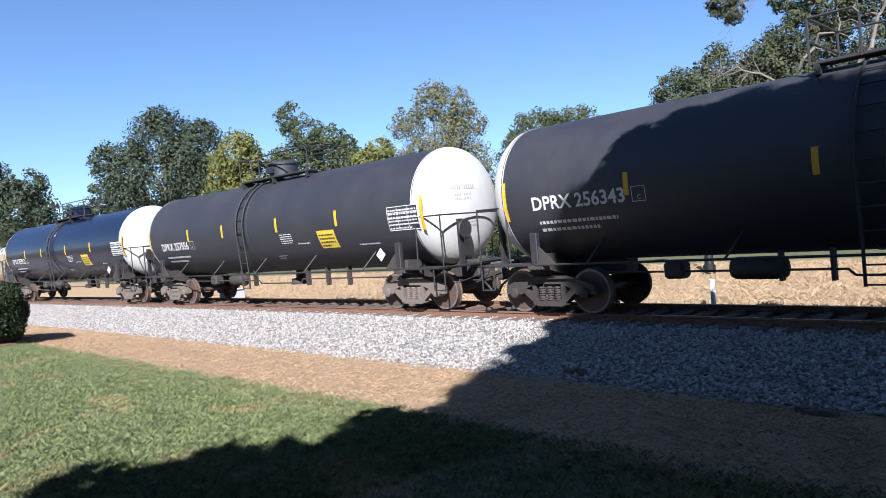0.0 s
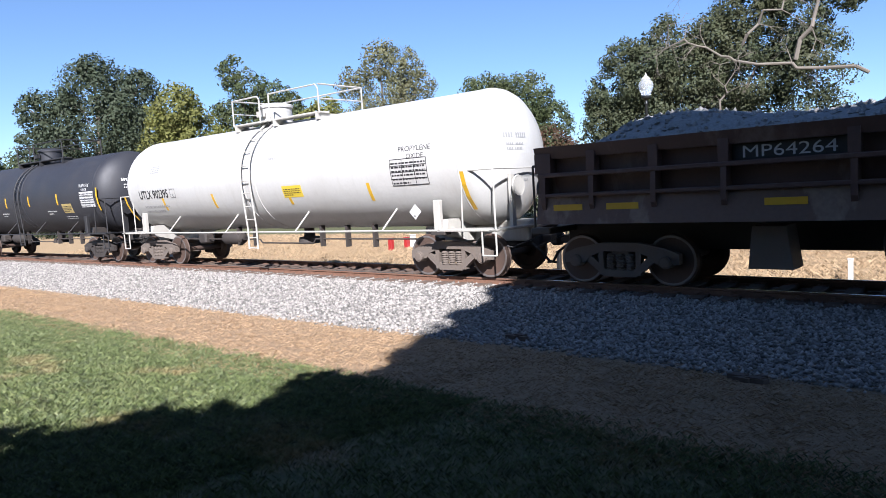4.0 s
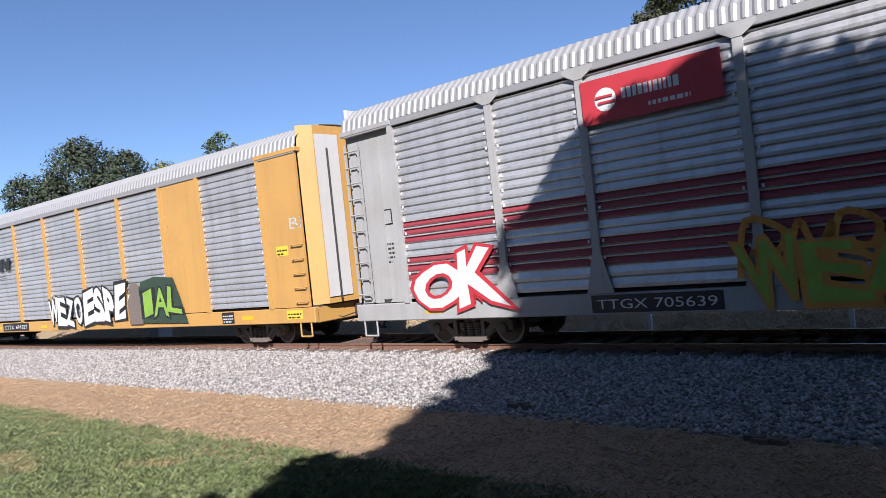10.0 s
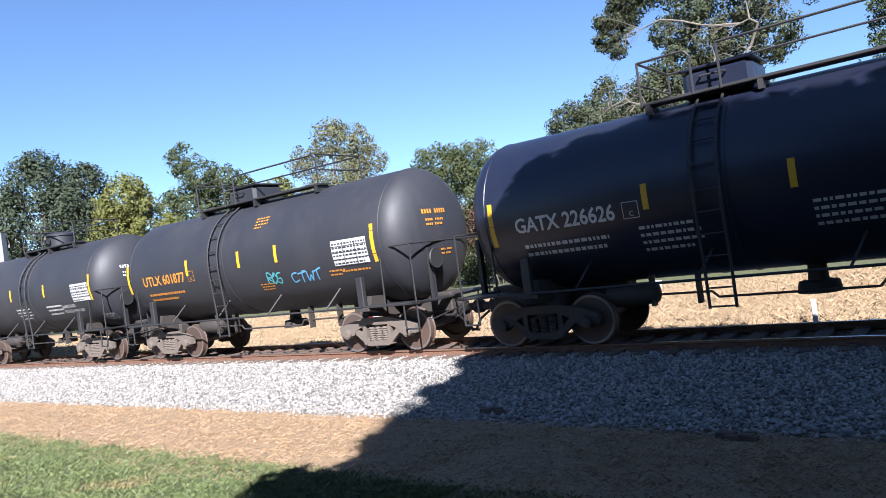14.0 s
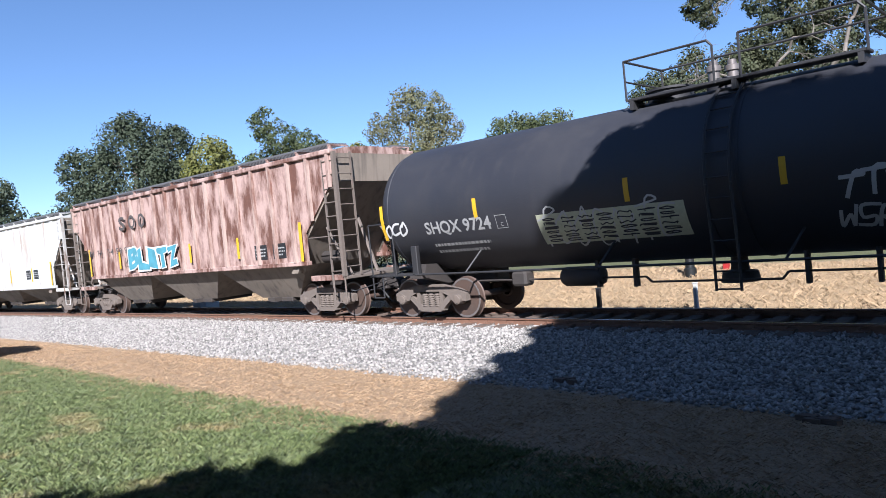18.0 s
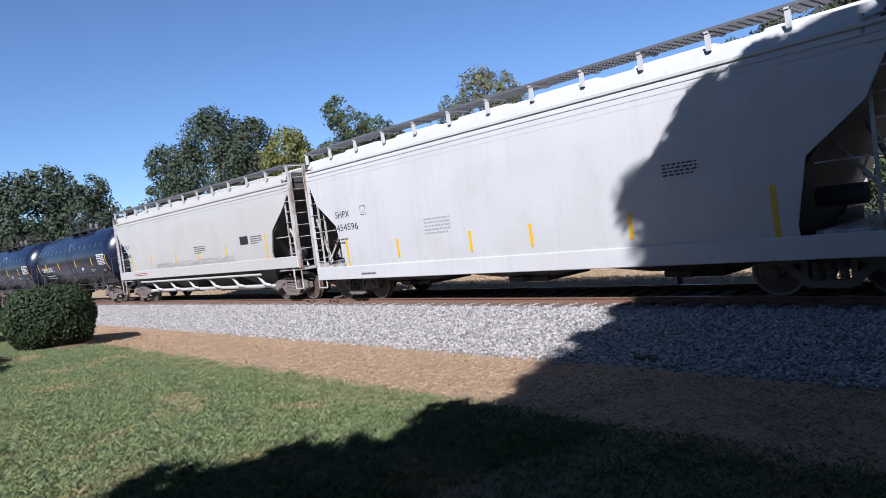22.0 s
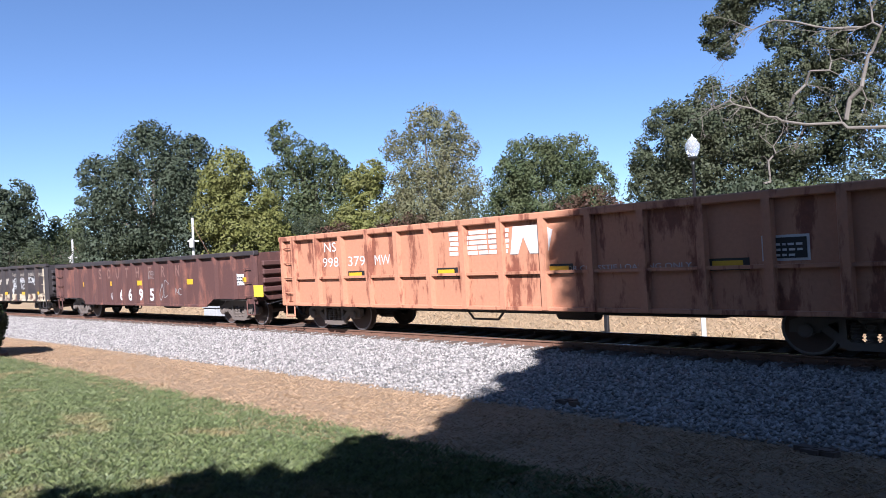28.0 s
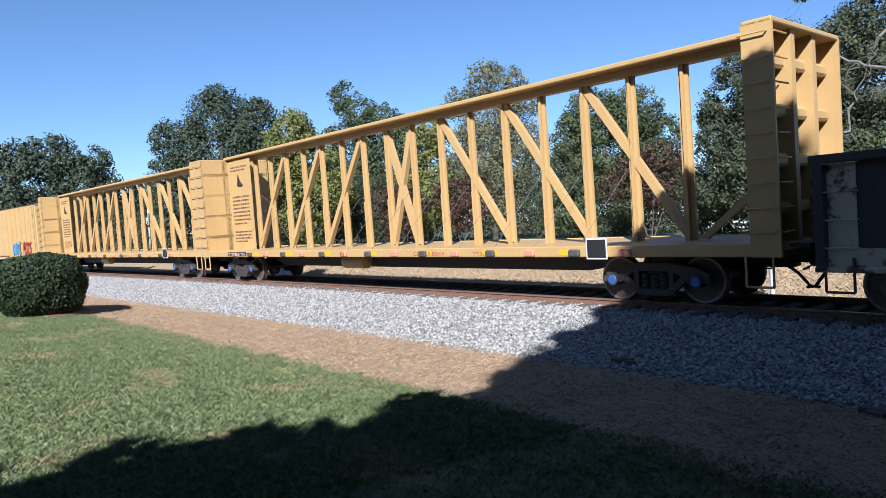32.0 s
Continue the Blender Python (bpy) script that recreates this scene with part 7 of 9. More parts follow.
def dump_car(k, label, half, upper, lower, apron, mark, seed):
    L = ends(k)
    c = thing("side_dump_car", label, "dump car", "cars of the train")
    z0, z2 = 1.2, 2.62
    part("floor", Geo().box(-half, half, -1.4, 1.4, 1.18, 1.3), lower, c)
    # three narrow bays and five wide ones between the stakes
    posts = [-half + 2 * half * u for u in (.01, .09, .183, .276, .42, .565, .71, .855, .99)]
    for q in (-1, 1):
        part("upper_side", Geo().prism([(q * 1.4, 1.66), (q * 1.5, z2), (q * 1.44, z2), (q * 1.34, 1.66)], -half, half, "x"), lower, c)
        part("apron", Geo().prism([(q * 1.7, z0), (q * 1.6, 1.7), (q * 1.54, 1.7), (q * 1.62, z0)], -half - .04, half + .04, "x"), apron, c)
        part("top_rail", Geo().prism([(q * 1.62, 2.4), (q * 1.68, z2), (q * 1.44, z2), (q * 1.44, 2.4)], -half - .05, half + .05, "x"), upper, c)
        part("waist_rail", Geo().box(-half, half, q * 1.55 - .13, q * 1.55 + .13, 2.06, 2.14, .015), lower, c)
        part("apron_ledge", Geo().box(-half, half, q * 1.53 - .15, q * 1.53 + .15, 1.69, 1.76, .015), lower, c)
        for i, x in enumerate(posts):
            w = .17 if i in (0, len(posts) - 1) else .08
            part("side_stake", Geo().prism([(x - w, 2.14), (x + w, 2.14), (x + w, 2.5), (x - w, 2.5)], q * 1.57 - .1, q * 1.57 + .1, "y"), upper, c)
            part("stake_foot", Geo().prism([(q * 1.42, 2.06), (q * 1.67, 2.06), (q * 1.69, 1.72), (q * 1.69, 1.55), (q * 1.62, 1.4), (q * 1.42, 1.4)], x - .045, x + .045, "x"), upper if w > .1 else lower, c)
    for s in (-1, 1):
        part("end_wall", Geo().prism([(-1.5, z0), (1.5, z0), (1.58, z2), (1.1, z2 + .04), (-1.1, z2 + .04), (-1.58, z2)], s * half - .06, s * half + .06, "x"), lower, c)
        for yy in (-1.0, 1.0):
            part("end_brace", Geo().tube((s * half, yy, z0), (s * (half + .55), yy, 1.05), .06, 6), upper, c)
            part("end_rib", Geo().box(min(s * half, s * (half + .14)), max(s * half, s * (half + .14)), yy - .08, yy + .08, z0, z2, .02), lower, c)
        part("brake_wheel", Geo().lathe([(-.02, .2), (-.03, .24), (.03, .24), (.02, .2)], 18, -.85, 1.85, c=(s * (half + .38), 0, 0)), DARKGREY, c)
        part("brake_gear", Geo().box(min(s * (half + .16), s * (half + .36)), max(s * (half + .16), s * (half + .36)), -1.05, -.7, 1.1, 1.75, .04), DARKGREY, c)
        part("end_frame", Geo().box(min(s * half, s * (half + .45)), max(s * half, s * (half + .45)), -1.3, 1.3, .98, 1.1, .02).path([(s * (half + .4), -1.2, 1.1), (s * (half + .4), -1.2, 2.3), (s * (half + .1), -1.2, 2.3)], .025), DARKGREY, c)
        truck(c, s * (half - 1.3), mat=TRUCK)
        coupler(c, s * (L - .35), s)
        part("dump_cylinder", Geo().prism([(s * (half * .36) - .32, .42), (s * (half * .36) + .35, .42), (s * (half * .36) + .25, 1.1), (s * (half * .36) - .25, 1.1)], -1.3, -.75, "y"), TRUCK, c, "grimy dump cylinder")
    part("centre_sill", Geo().box(-half - .2, half + .2, -.3, .3, .62, 1.18, .03), TRUCK_DARK, c)
    part("air_tank", Geo().lathe([(-.8, .05), (-.75, .25), (.75, .25), (.8, .05)], 16, -.7, .78), TRUCK_DARK, c, smooth=True)
    part("ballast_load", stone_pile(half - .1, 1.5, z2 - .15, .62, seed), STONE, c, "heaped grey crushed stone")
    for bay, body in mark:
        x0, x1 = posts[bay] + .09, posts[bay + 1] - .09
        p = panel(c, x0, x1, 2.15, 2.39, flat(-1.515), INK_BLACK, "number_patch", 1)
        if body:
            w = min(.19 * len(body), x1 - x0 - .1)
            writing(p, body, (x0 + x1 - w) / 2, 2.18, .19, flat(-1.523), INK_WHITE, w)
        else:
            bars(p, x0 + .15, 2.18, .7, .18, 2, flat(-1.523), INK_WHITE, seed)
    for i in (0, 1, 3, 4, 6, 7):
        x = (posts[i] + posts[i + 1]) / 2
        reflector(c, x, 1.5, .11, flat(-1.66), .6)
    x = posts[6] + .8
    p = panel(c, x, x + .42, 1.28, 1.58, flat(-1.7), INK_WHITE, "stencil_block", 1)
    bars(p, x + .05, 1.33, .32, .2, 3, flat(-1.706), INK_BLACK, 4)
    CARS.append((c, place(k)))


dump_car(3, "peeling cream and brown side-dump car heaped with ballast", 5.75, DUMP_BROWN, DUMP_WORN, DUMP_APRON, ((0, ""), (2, "CR"), (3, "53532")), 3)
dump_car(4, "brown side-dump car heaped with ballast", 6.2, DUMP_BROWN, DUMP_BROWN, DUMP_FADED, ((3, "MP64264"),), 7)

# ---- log car ----
LOG = patchy("treated_pole_wood", (0.105, 0.048, 0.024), (0.035, 0.02, 0.015), .9, .42, .7, .8, (.25, 2.5, 2.5))
LOG_DARK = patchy("creosoted_pole_wood", (0.032, 0.022, 0.018), (0.065, 0.034, 0.022), .9, .5, .72, .75, (.25, 2.5, 2.5))
LOG_LIGHT = patchy("fresh_pole_wood", (0.19, 0.088, 0.036), (0.085, 0.04, 0.022), .9, .45, .7, .8, (.25, 2.5, 2.5))
LOG_PALE = patchy("pale_pole_wood", (0.25, 0.135, 0.058), (0.13, 0.062, 0.03), .9, .45, .7, .8, (.25, 2.5, 2.5))
LOG_END = plain("log_end_grain", (0.183, 0.1037, 0.0549), 0.9, 0, 0.4, 20.0)
STAKE = patchy("rusty_brown_stake", (0.15, 0.085, 0.065), (0.085, 0.042, 0.03), 1.5, .35, .55, .7, (1, 1, .5))
STRAP = plain("webbing_strap", (0.3782, 0.3416, 0.2562), 0.8, 0, 0.15)


def log_car(k):
    L = ends(k)
    half = 9.2
    c = thing("log_car", "white skeleton log car with rusty stakes and treated poles", "log car", "cars of the train")
    part("centre_sill", Geo().prism([(-half, .75), (-half, 1.05), (half, 1.05), (half, .75), (half - 2.9, .75), (half - 4.0, .3), (-half + 4.0, .3), (-half + 2.9, .75)], -.32, .32, "y"), GREYP, c)
    for q in (-1, 1):
        part("side_girder", Geo().prism([(-half + 3.0, .85), (-half + 3.0, .98), (half - 3.0, .98), (half - 3.0, .85), (half - 4.2, .26), (-half + 4.2, .26)], q * 1.2 - .03, q * 1.2 + .03, "y"), GREYP, c)
        for s in (-1, 1):
            part("end_girder", Geo().box(min(s * (half - 3.0), s * half), max(s * (half - 3.0), s * half), q * 1.35 - .05, q * 1.35 + .05, .92, 1.1, .015), WHITE_DIRTY, c)
    stakes = (-8.43, -4.8, -1.95, 1.74, 4.68, 8.4)
    for x in stakes:
        part("cross_bearer", Geo().box(x - .14, x + .14, -1.42, 1.42, .86, 1.06, .02), WHITE_DIRTY, c)
        for q in (-1, 1):
            st = part("stake", Geo().prism([(x - .15, q * 1.33), (x + .15, q * 1.33), (x + .15, q * 1.52), (x - .15, q * 1.52)], 1.0, 4.55, "z"), STAKE, c)
            part("stake_tip", Geo().prism([(x - .07, q * 1.38), (x + .07, q * 1.38), (x + .07, q * 1.48), (x - .07, q * 1.48)], 4.55, 4.98, "z"), plain("worn_yellow_tip", (0.2562, 0.1891, 0.0427), 0.7, 0, 0.35), st, "yellow worn stake tip")
            part("stake_foot", Geo().prism([(x - .2, .95), (x + .45, .95), (x + .15, 1.5), (x - .2, 1.5)], q * 1.53 - .02, q * 1.53 + .02, "y"), WHITE_DIRTY, st)
    rng = np.random.default_rng(11)
    load = part("log_load", Geo().box(-7, 7, -1.2, 1.2, 1.07, 1.1), LOG, c, "stacked treated wooden poles")
    rows = 14
    for r in range(rows):
        z = 1.24 + r * .282
        n = 9 if r < 11 else (8 if r < 12 else 6 if r < 13 else 4)
        for i in range(n):
            y = (i - (n - 1) / 2) * (2.56 / 8.4) + (.05 if r % 2 else -.05)
            rad = rng.uniform(.128, .158)
            l0 = -7.9 + rng.uniform(-.5, .3) - (.0 if r < 7 else rng.uniform(-2.2, .2)) + (1.6 if r > 10 else 0)
            l1 = 7.9 - rng.uniform(-.2, .5) - (0 if r < 5 else (r - 4) * .16 + rng.uniform(-.3, .8))
            if r > 5 and rng.random() < .35:
                l1 -= rng.uniform(1, 3)
            zz = z + rng.normal() * .02
            lg = Geo()
            segs = [(l0, rad * .98), ((l0 + l1) / 2, rad), (l1, rad * .88)]
            dz, dy = rng.normal() * .05, rng.normal() * .03
            for (xa, ra), (xb, rb) in zip(segs, segs[1:]):
                lg.tube((xa, y + dy * xa / 8, zz + dz * xa / 8), (xb, y + dy * xb / 8, zz + dz * xb / 8), ra, 9, rb)
            me = lg.mesh("log", (LOG, LOG, LOG_DARK, LOG_DARK, LOG_LIGHT, LOG_LIGHT, LOG_PALE)[rng.integers(7)], True)
            me.materials.append(LOG_END)
            me.polygons.foreach_set("material_index", [1 if len(p.vertices) > 4 else 0 for p in me.polygons])
            part("log", me, LOG, load)
    for x, z in ((-7.6, 3.0), (-6.0, 3.4), (-3.3, 3.7), (-.4, 4.6), (5.05, 4.75), (6.6, 3.4), (8.0, 3.1)):
        part("strap", Geo().prism([(x - .055, -1.44), (x + .055, -1.44), (x + .055, -1.425), (x - .055, -1.425)], 1.0, z, "z").add([(x - .055, -1.44, z), (x + .055, -1.44, z), (x + .055, -1.2, z + .12), (x - .055, -1.2, z + .12)], [(0, 1, 2, 3)]), STRAP, c, "pale webbing tie-down strap")
    for x in (-6.2, .8):
        part("loose_strap", Geo().path([(x, -1.45, 1.7), (x + .15, -1.5, 1.25), (x + .5, -1.5, .95), (x + 1.1, -1.48, .55)], .03), STRAP, c)
    for s in (-1, 1):
        # end guard with mesh
        x = s * (half + .05)
        part("end_guard", Geo().path([(x, -1.3, 1.05), (x, -1.3, 4.75), (x, 1.3, 4.75), (x, 1.3, 1.05)], .05).path([(x, -1.3, 3.0), (x, 1.3, 3.0)], .04).path([(x, -1.3, 2.0), (x, 1.3, 2.0)], .04).path([(x, -1.3, 3.9), (x - s * .9, -1.4, 3.9)], .035).path([(x, -1.3, 4.4), (x - s * .9, -1.4, 4.3)], .035), TRUCK, c, "rusty end guard frame")
        g = Geo()
        for i in range(20):
            yy = -1.3 + 2.6 * i / 19
            g.box(x - .005, x + .005, yy - .006, yy + .006, 3.0, 4.7)
        for i in range(14):
            zz = 3.0 + 1.7 * i / 13
            g.box(x - .005, x + .005, -1.3, 1.3, zz - .006, zz + .006)
        part("guard_mesh", g, TRUCK_DARK, c)
        part("end_brace", Geo().tube((s * 8.55, -1.46, 2.6), (x, -1.42, 1.1), .05, 6), WHITE_DIRTY, c)
        part("brake_wheel", Geo().lathe([(-.03, .2), (-.03, .26), (.03, .26), (.03, .2)], 18, -1.5, 1.9, axis="x", c=(s * 8.75, 0, 0)), DARKGREY, c) if s > 0 else None
        part("end_sill", Geo().box(min(s * (half - .3), s * half), max(s * (half - .3), s * half), -1.45, 1.45, .8, 1.1, .02), WHITE_DIRTY, c)
        truck(c, s * 6.95, mat=TRUCK)
        coupler(c, s * (L - .35), s)
    low = flat(-1.235)
    p = panel(c, -3.6, -2.5, .45, .8, low, INK_BLACK, "number_board", 1)
    writing(p, "AEQX", -3.5, .52, .2, flat(-1.242), INK_WHITE, .85)
    writing(c, "710108", -2.35, .52, .2, low, INK_GREY, .95)
    g = part("emblem", Geo().prism([(.0, .62), (.35, .82), (2.15, .82), (2.5, .62), (2.15, .42), (.35, .42)], -1.245, -1.235, "y"), INK_WHITE, c, "white lozenge emblem")
    bars(g, .45, .53, 1.6, .18, 1, flat(-1.25), INK_BLACK, 3)
    CARS.append((c, place(k)))


log_car(11)

# ---- gondolas ----
GON_ORANGE = patchy("faded_orange_paint", (0.4026, 0.183, 0.1037), (0.183, 0.061, 0.0335), 2.0, .53, .60, .65, (1.3, 1.3, .35))
GON_BROWN = patchy("oxide_brown_paint", (0.0762, 0.0317, 0.0256), (0.183, 0.0732, 0.0488), 1.6, .52, .66, .75, (1.2, 1.2, .4))
GON_BLACK = patchy("weathered_black_paint", (0.0274, 0.022, 0.022), (0.061, 0.0396, 0.0305), 1.0, .5, .7, .7, (1, 1, .5))
GON_CREAM = patchy("chipped_cream_paint", (0.3782, 0.3172, 0.2196), (0.0854, 0.0427, 0.0274), 2.4, .50, .56, .7, (1, 1, 1))


def gondola(k, label, body, half, top=2.62, low=.72, posts=14, band=None, waist=True, end_mat=None, decor=None, chord=None, drop=False, post_x=None):
    L = ends(k)
    c = thing("gondola", label, "gondola car", "cars of the train")
    y = 1.42
    px = post_x or [-half + .1 + (2 * half - .2) * i / (posts - 1) for i in range(posts)]
    for q in (-1, 1):
        if drop:
            poly = [(-half, low + .25), (-half + 2.6, low + .25), (-half + 3.1, low), (half - 3.1, low), (half - 2.6, low + .25), (half, low + .25), (half, top), (-half, top)]
            part("side_sheet", Geo().prism(poly, q * y - .015, q * y + .015, "y"), body, c)
        else:
            part("side_sheet", Geo().box(-half, half, q * y - .015, q * y + .015, low, top), body, c)
        part("top_chord", Geo().box(-half - .03, half + .03, q * (y + .04) - .09, q * (y + .04) + .09, top - .08, top + .06, .02), chord or body, c)
        if band:
            for xa, xb in zip(px, px[1:]):
                part("sill_panel", Geo().box(xa + .08, xb - .08, q * (y + .03) - .03, q * (y + .03) + .03, low + .02, low + .34), band, c)
        part("side_sill", Geo().box(-half + (3.1 if drop else 0), half - (3.1 if drop else 0), q * (y + .03) - .07, q * (y + .03) + .07, low - .02, low + .06, .01), band or body, c)
        if waist:
            part("waist_angle", Geo().box(-half, half, q * (y + .05) - .05, q * (y + .05) + .05, low + .72, low + .78), body, c)
        for x in px:
            part("side_post", Geo().prism([(x - .1, q * (y + .015)), (x - .065, q * (y + .13)), (x + .065, q * (y + .13)), (x + .1, q * (y + .015))], low + (.25 if drop and abs(x) > half - 2.8 else 0), top - .06, "z"), body, c)
    part("floor", Geo().box(-half, half, -1.4, 1.4, low + .2, low + .3), TRUCK_DARK, c)
    part("centre_sill", Geo().prism([(-half, .75), (-half, 1.0), (half, 1.0), (half, .75), (half - 3.4, .75), (half - 4.2, .5), (-half + 4.2, .5), (-half + 3.4, .75)], -.3, .3, "y"), TRUCK_DARK, c)
    for s in (-1, 1):
        e = part("end_wall", Geo().box(min(s * half, s * (half - .06)), max(s * half, s * (half - .06)), -1.42, 1.42, low + .2, top), body, c)
        for i in range(4):
            z = low + .45 + i * (top - low - .6) / 4
            part("end_rib", Geo().box(min(s * half, s * (half + .12)), max(s * half, s * (half + .12)), -1.3, 1.3, z, z + .16, .03), body, e)
        part("end_sheet", Geo().box(min(s * (half - .6), s * (half - .06)), max(s * (half - .6), s * (half - .06)), -1.455, -1.43, low + .1, top - .1), end_mat or body, c)
        for i in range(4):
            z = low + .35 + i * .42
            part("grab_iron", Geo().path([(s * (half - .62), -1.44, z), (s * (half - .62), -1.53, z), (s * (half - .15), -1.53, z), (s * (half - .15), -1.44, z)], .014), end_mat or body, c)
        part("sill_step", Geo().path([(s * (half - .15), -1.5, low + .2), (s * (half - .15), -1.5, .4), (s * (half - .55), -1.5, .4), (s * (half - .55), -1.5, low + .2)], .022), body, c)
        part("draft_sill", Geo().box(min(s * (half - .2), s * (L - .6)), max(s * (half - .2), s * (L - .6)), -.22, .22, .74, 1.0, .02), TRUCK_DARK, c)
        truck(c, s * (half - 1.75), r=.44, mat=TRUCK)
        coupler(c, s * (L - .35), s)
    part("air_reservoir", Geo().lathe([(-.5, .05), (-.45, .18), (.45, .18), (.5, .05)], 14, -.7, .62, c=(1.2, 0, 0)), TRUCK_DARK, c, smooth=True)
    part("brake_pipe", Geo().path([(-half + 3, -.9, .62), (half - 3, -.9, .62)], .022), TRUCK_DARK, c)
    part("brake_rigging", Geo().path([(-1.5, -1.1, .66), (-1.3, -1.1, .45), (-.6, -1.1, .45), (-.4, -1.1, .66)], .025), TRUCK_DARK, c)
    if decor:
        decor(c, flat(-y - .022), half, low, top)
    CARS.append((c, place(k)))


def ns_decor(c, s, h, lo, top):
    writing(c, "NS", -6.25, 2.15, .26, s, INK_WHITE, .55)
    writing(c, "998", -6.32, 1.75, .26, s, INK_WHITE, .7)
    writing(c, "379", -5.25, 1.75, .26, s, INK_WHITE, .7)
    writing(c, "MW", -4.2, 1.75, .26, s, INK_WHITE, .6)
    s2 = flat(-1.56)
    rng = random.Random(3)
    for i in range(5):
        for j in range(6):
            a = -1.6 + j * .28 + rng.uniform(-.03, .03)
            part("emblem_bar", Geo().box(a, a + .26, -1.445, -1.44, 1.88 + i * .11, 1.96 + i * .11), INK_WHITE, c, "flaking white emblem bar")
    part("emblem", Geo().prism([(.1, 1.85), (.3, 1.85), (.45, 2.2), (.6, 1.85), (1.05, 1.85), (1.17, 2.3), (.9, 2.42), (.2, 2.42)], -1.448, -1.44, "y"), INK_WHITE, c)
    for x in (-8.2, -5.2, -2.0, 1.0, 4.3):
        p = panel(c, x - .05, x + .6, 1.42, 1.62, s, INK_BLACK, "reflector_board", 1)
        panel(p, x, x + .5, 1.44, 1.58, flat(-1.45), YELLOW, "reflector", 1)
    writing(c, "FOR CROSSTIE LOADING ONLY", 1.35, 1.48, .1, s, INK_WHITE, 2.6)
    p = panel(c, 5.1, 5.8, 1.55, 1.95, s, INK_WHITE, "stencil_block", 1)
    panel(p, 5.14, 5.76, 1.59, 1.91, flat(-1.45), INK_BLACK, "stencil_field", 1)
    bars(p, 5.2, 1.62, .5, .25, 3, flat(-1.455), INK_WHITE, 3)


def brown_decor(c, s, h, lo, top):
    for ch, x in zip("66695", (-2.24, -1.44, -.69, .23, 1.11)):
        writing(c, ch, x - .17, .8, .44, s, INK_WHITE, .34, bold=.03)
    ghost = plain("ghost_lettering", (0.1647, 0.0915, 0.0732), 0.8, 0, 0.4, 8.0)
    for ch, x in zip("SOUTHERN", (-3.4, -2.55, -1.75, -.9, .0, 1.0, 2.05, 3.1)):
        writing(c, ch, x - .15, 1.66, .4, s, ghost, .3, bold=.02)
    squiggle(c, s, 1.7, .85, .9, .6, 3, INK_GREY, 81, .014)
    squiggle(c, s, .9, 1.6, .5, .3, 3, INK_GREY, 82, .012)
    squiggle(c, s, 2.9, 1.0, .5, .2, 2, INK_GREY, 83, .014)
    for x in (-5.2, -2.45, -.05, 3.75, 7.2):
        panel(c, x, x + .4, 1.36, 1.54, s, YELLOW, "reflector", 1)
    panel(c, 8.0, 8.5, .95, 1.3, flat(-1.57), SIGN_YELLOW, "notice_plate", 1)
    p = panel(c, 6.6, 7.3, 1.3, 1.65, s, INK_WHITE, "stencil_block", 1)
    bars(p, 6.65, 1.33, .6, .28, 3, flat(-1.447), INK_BLACK, 3)


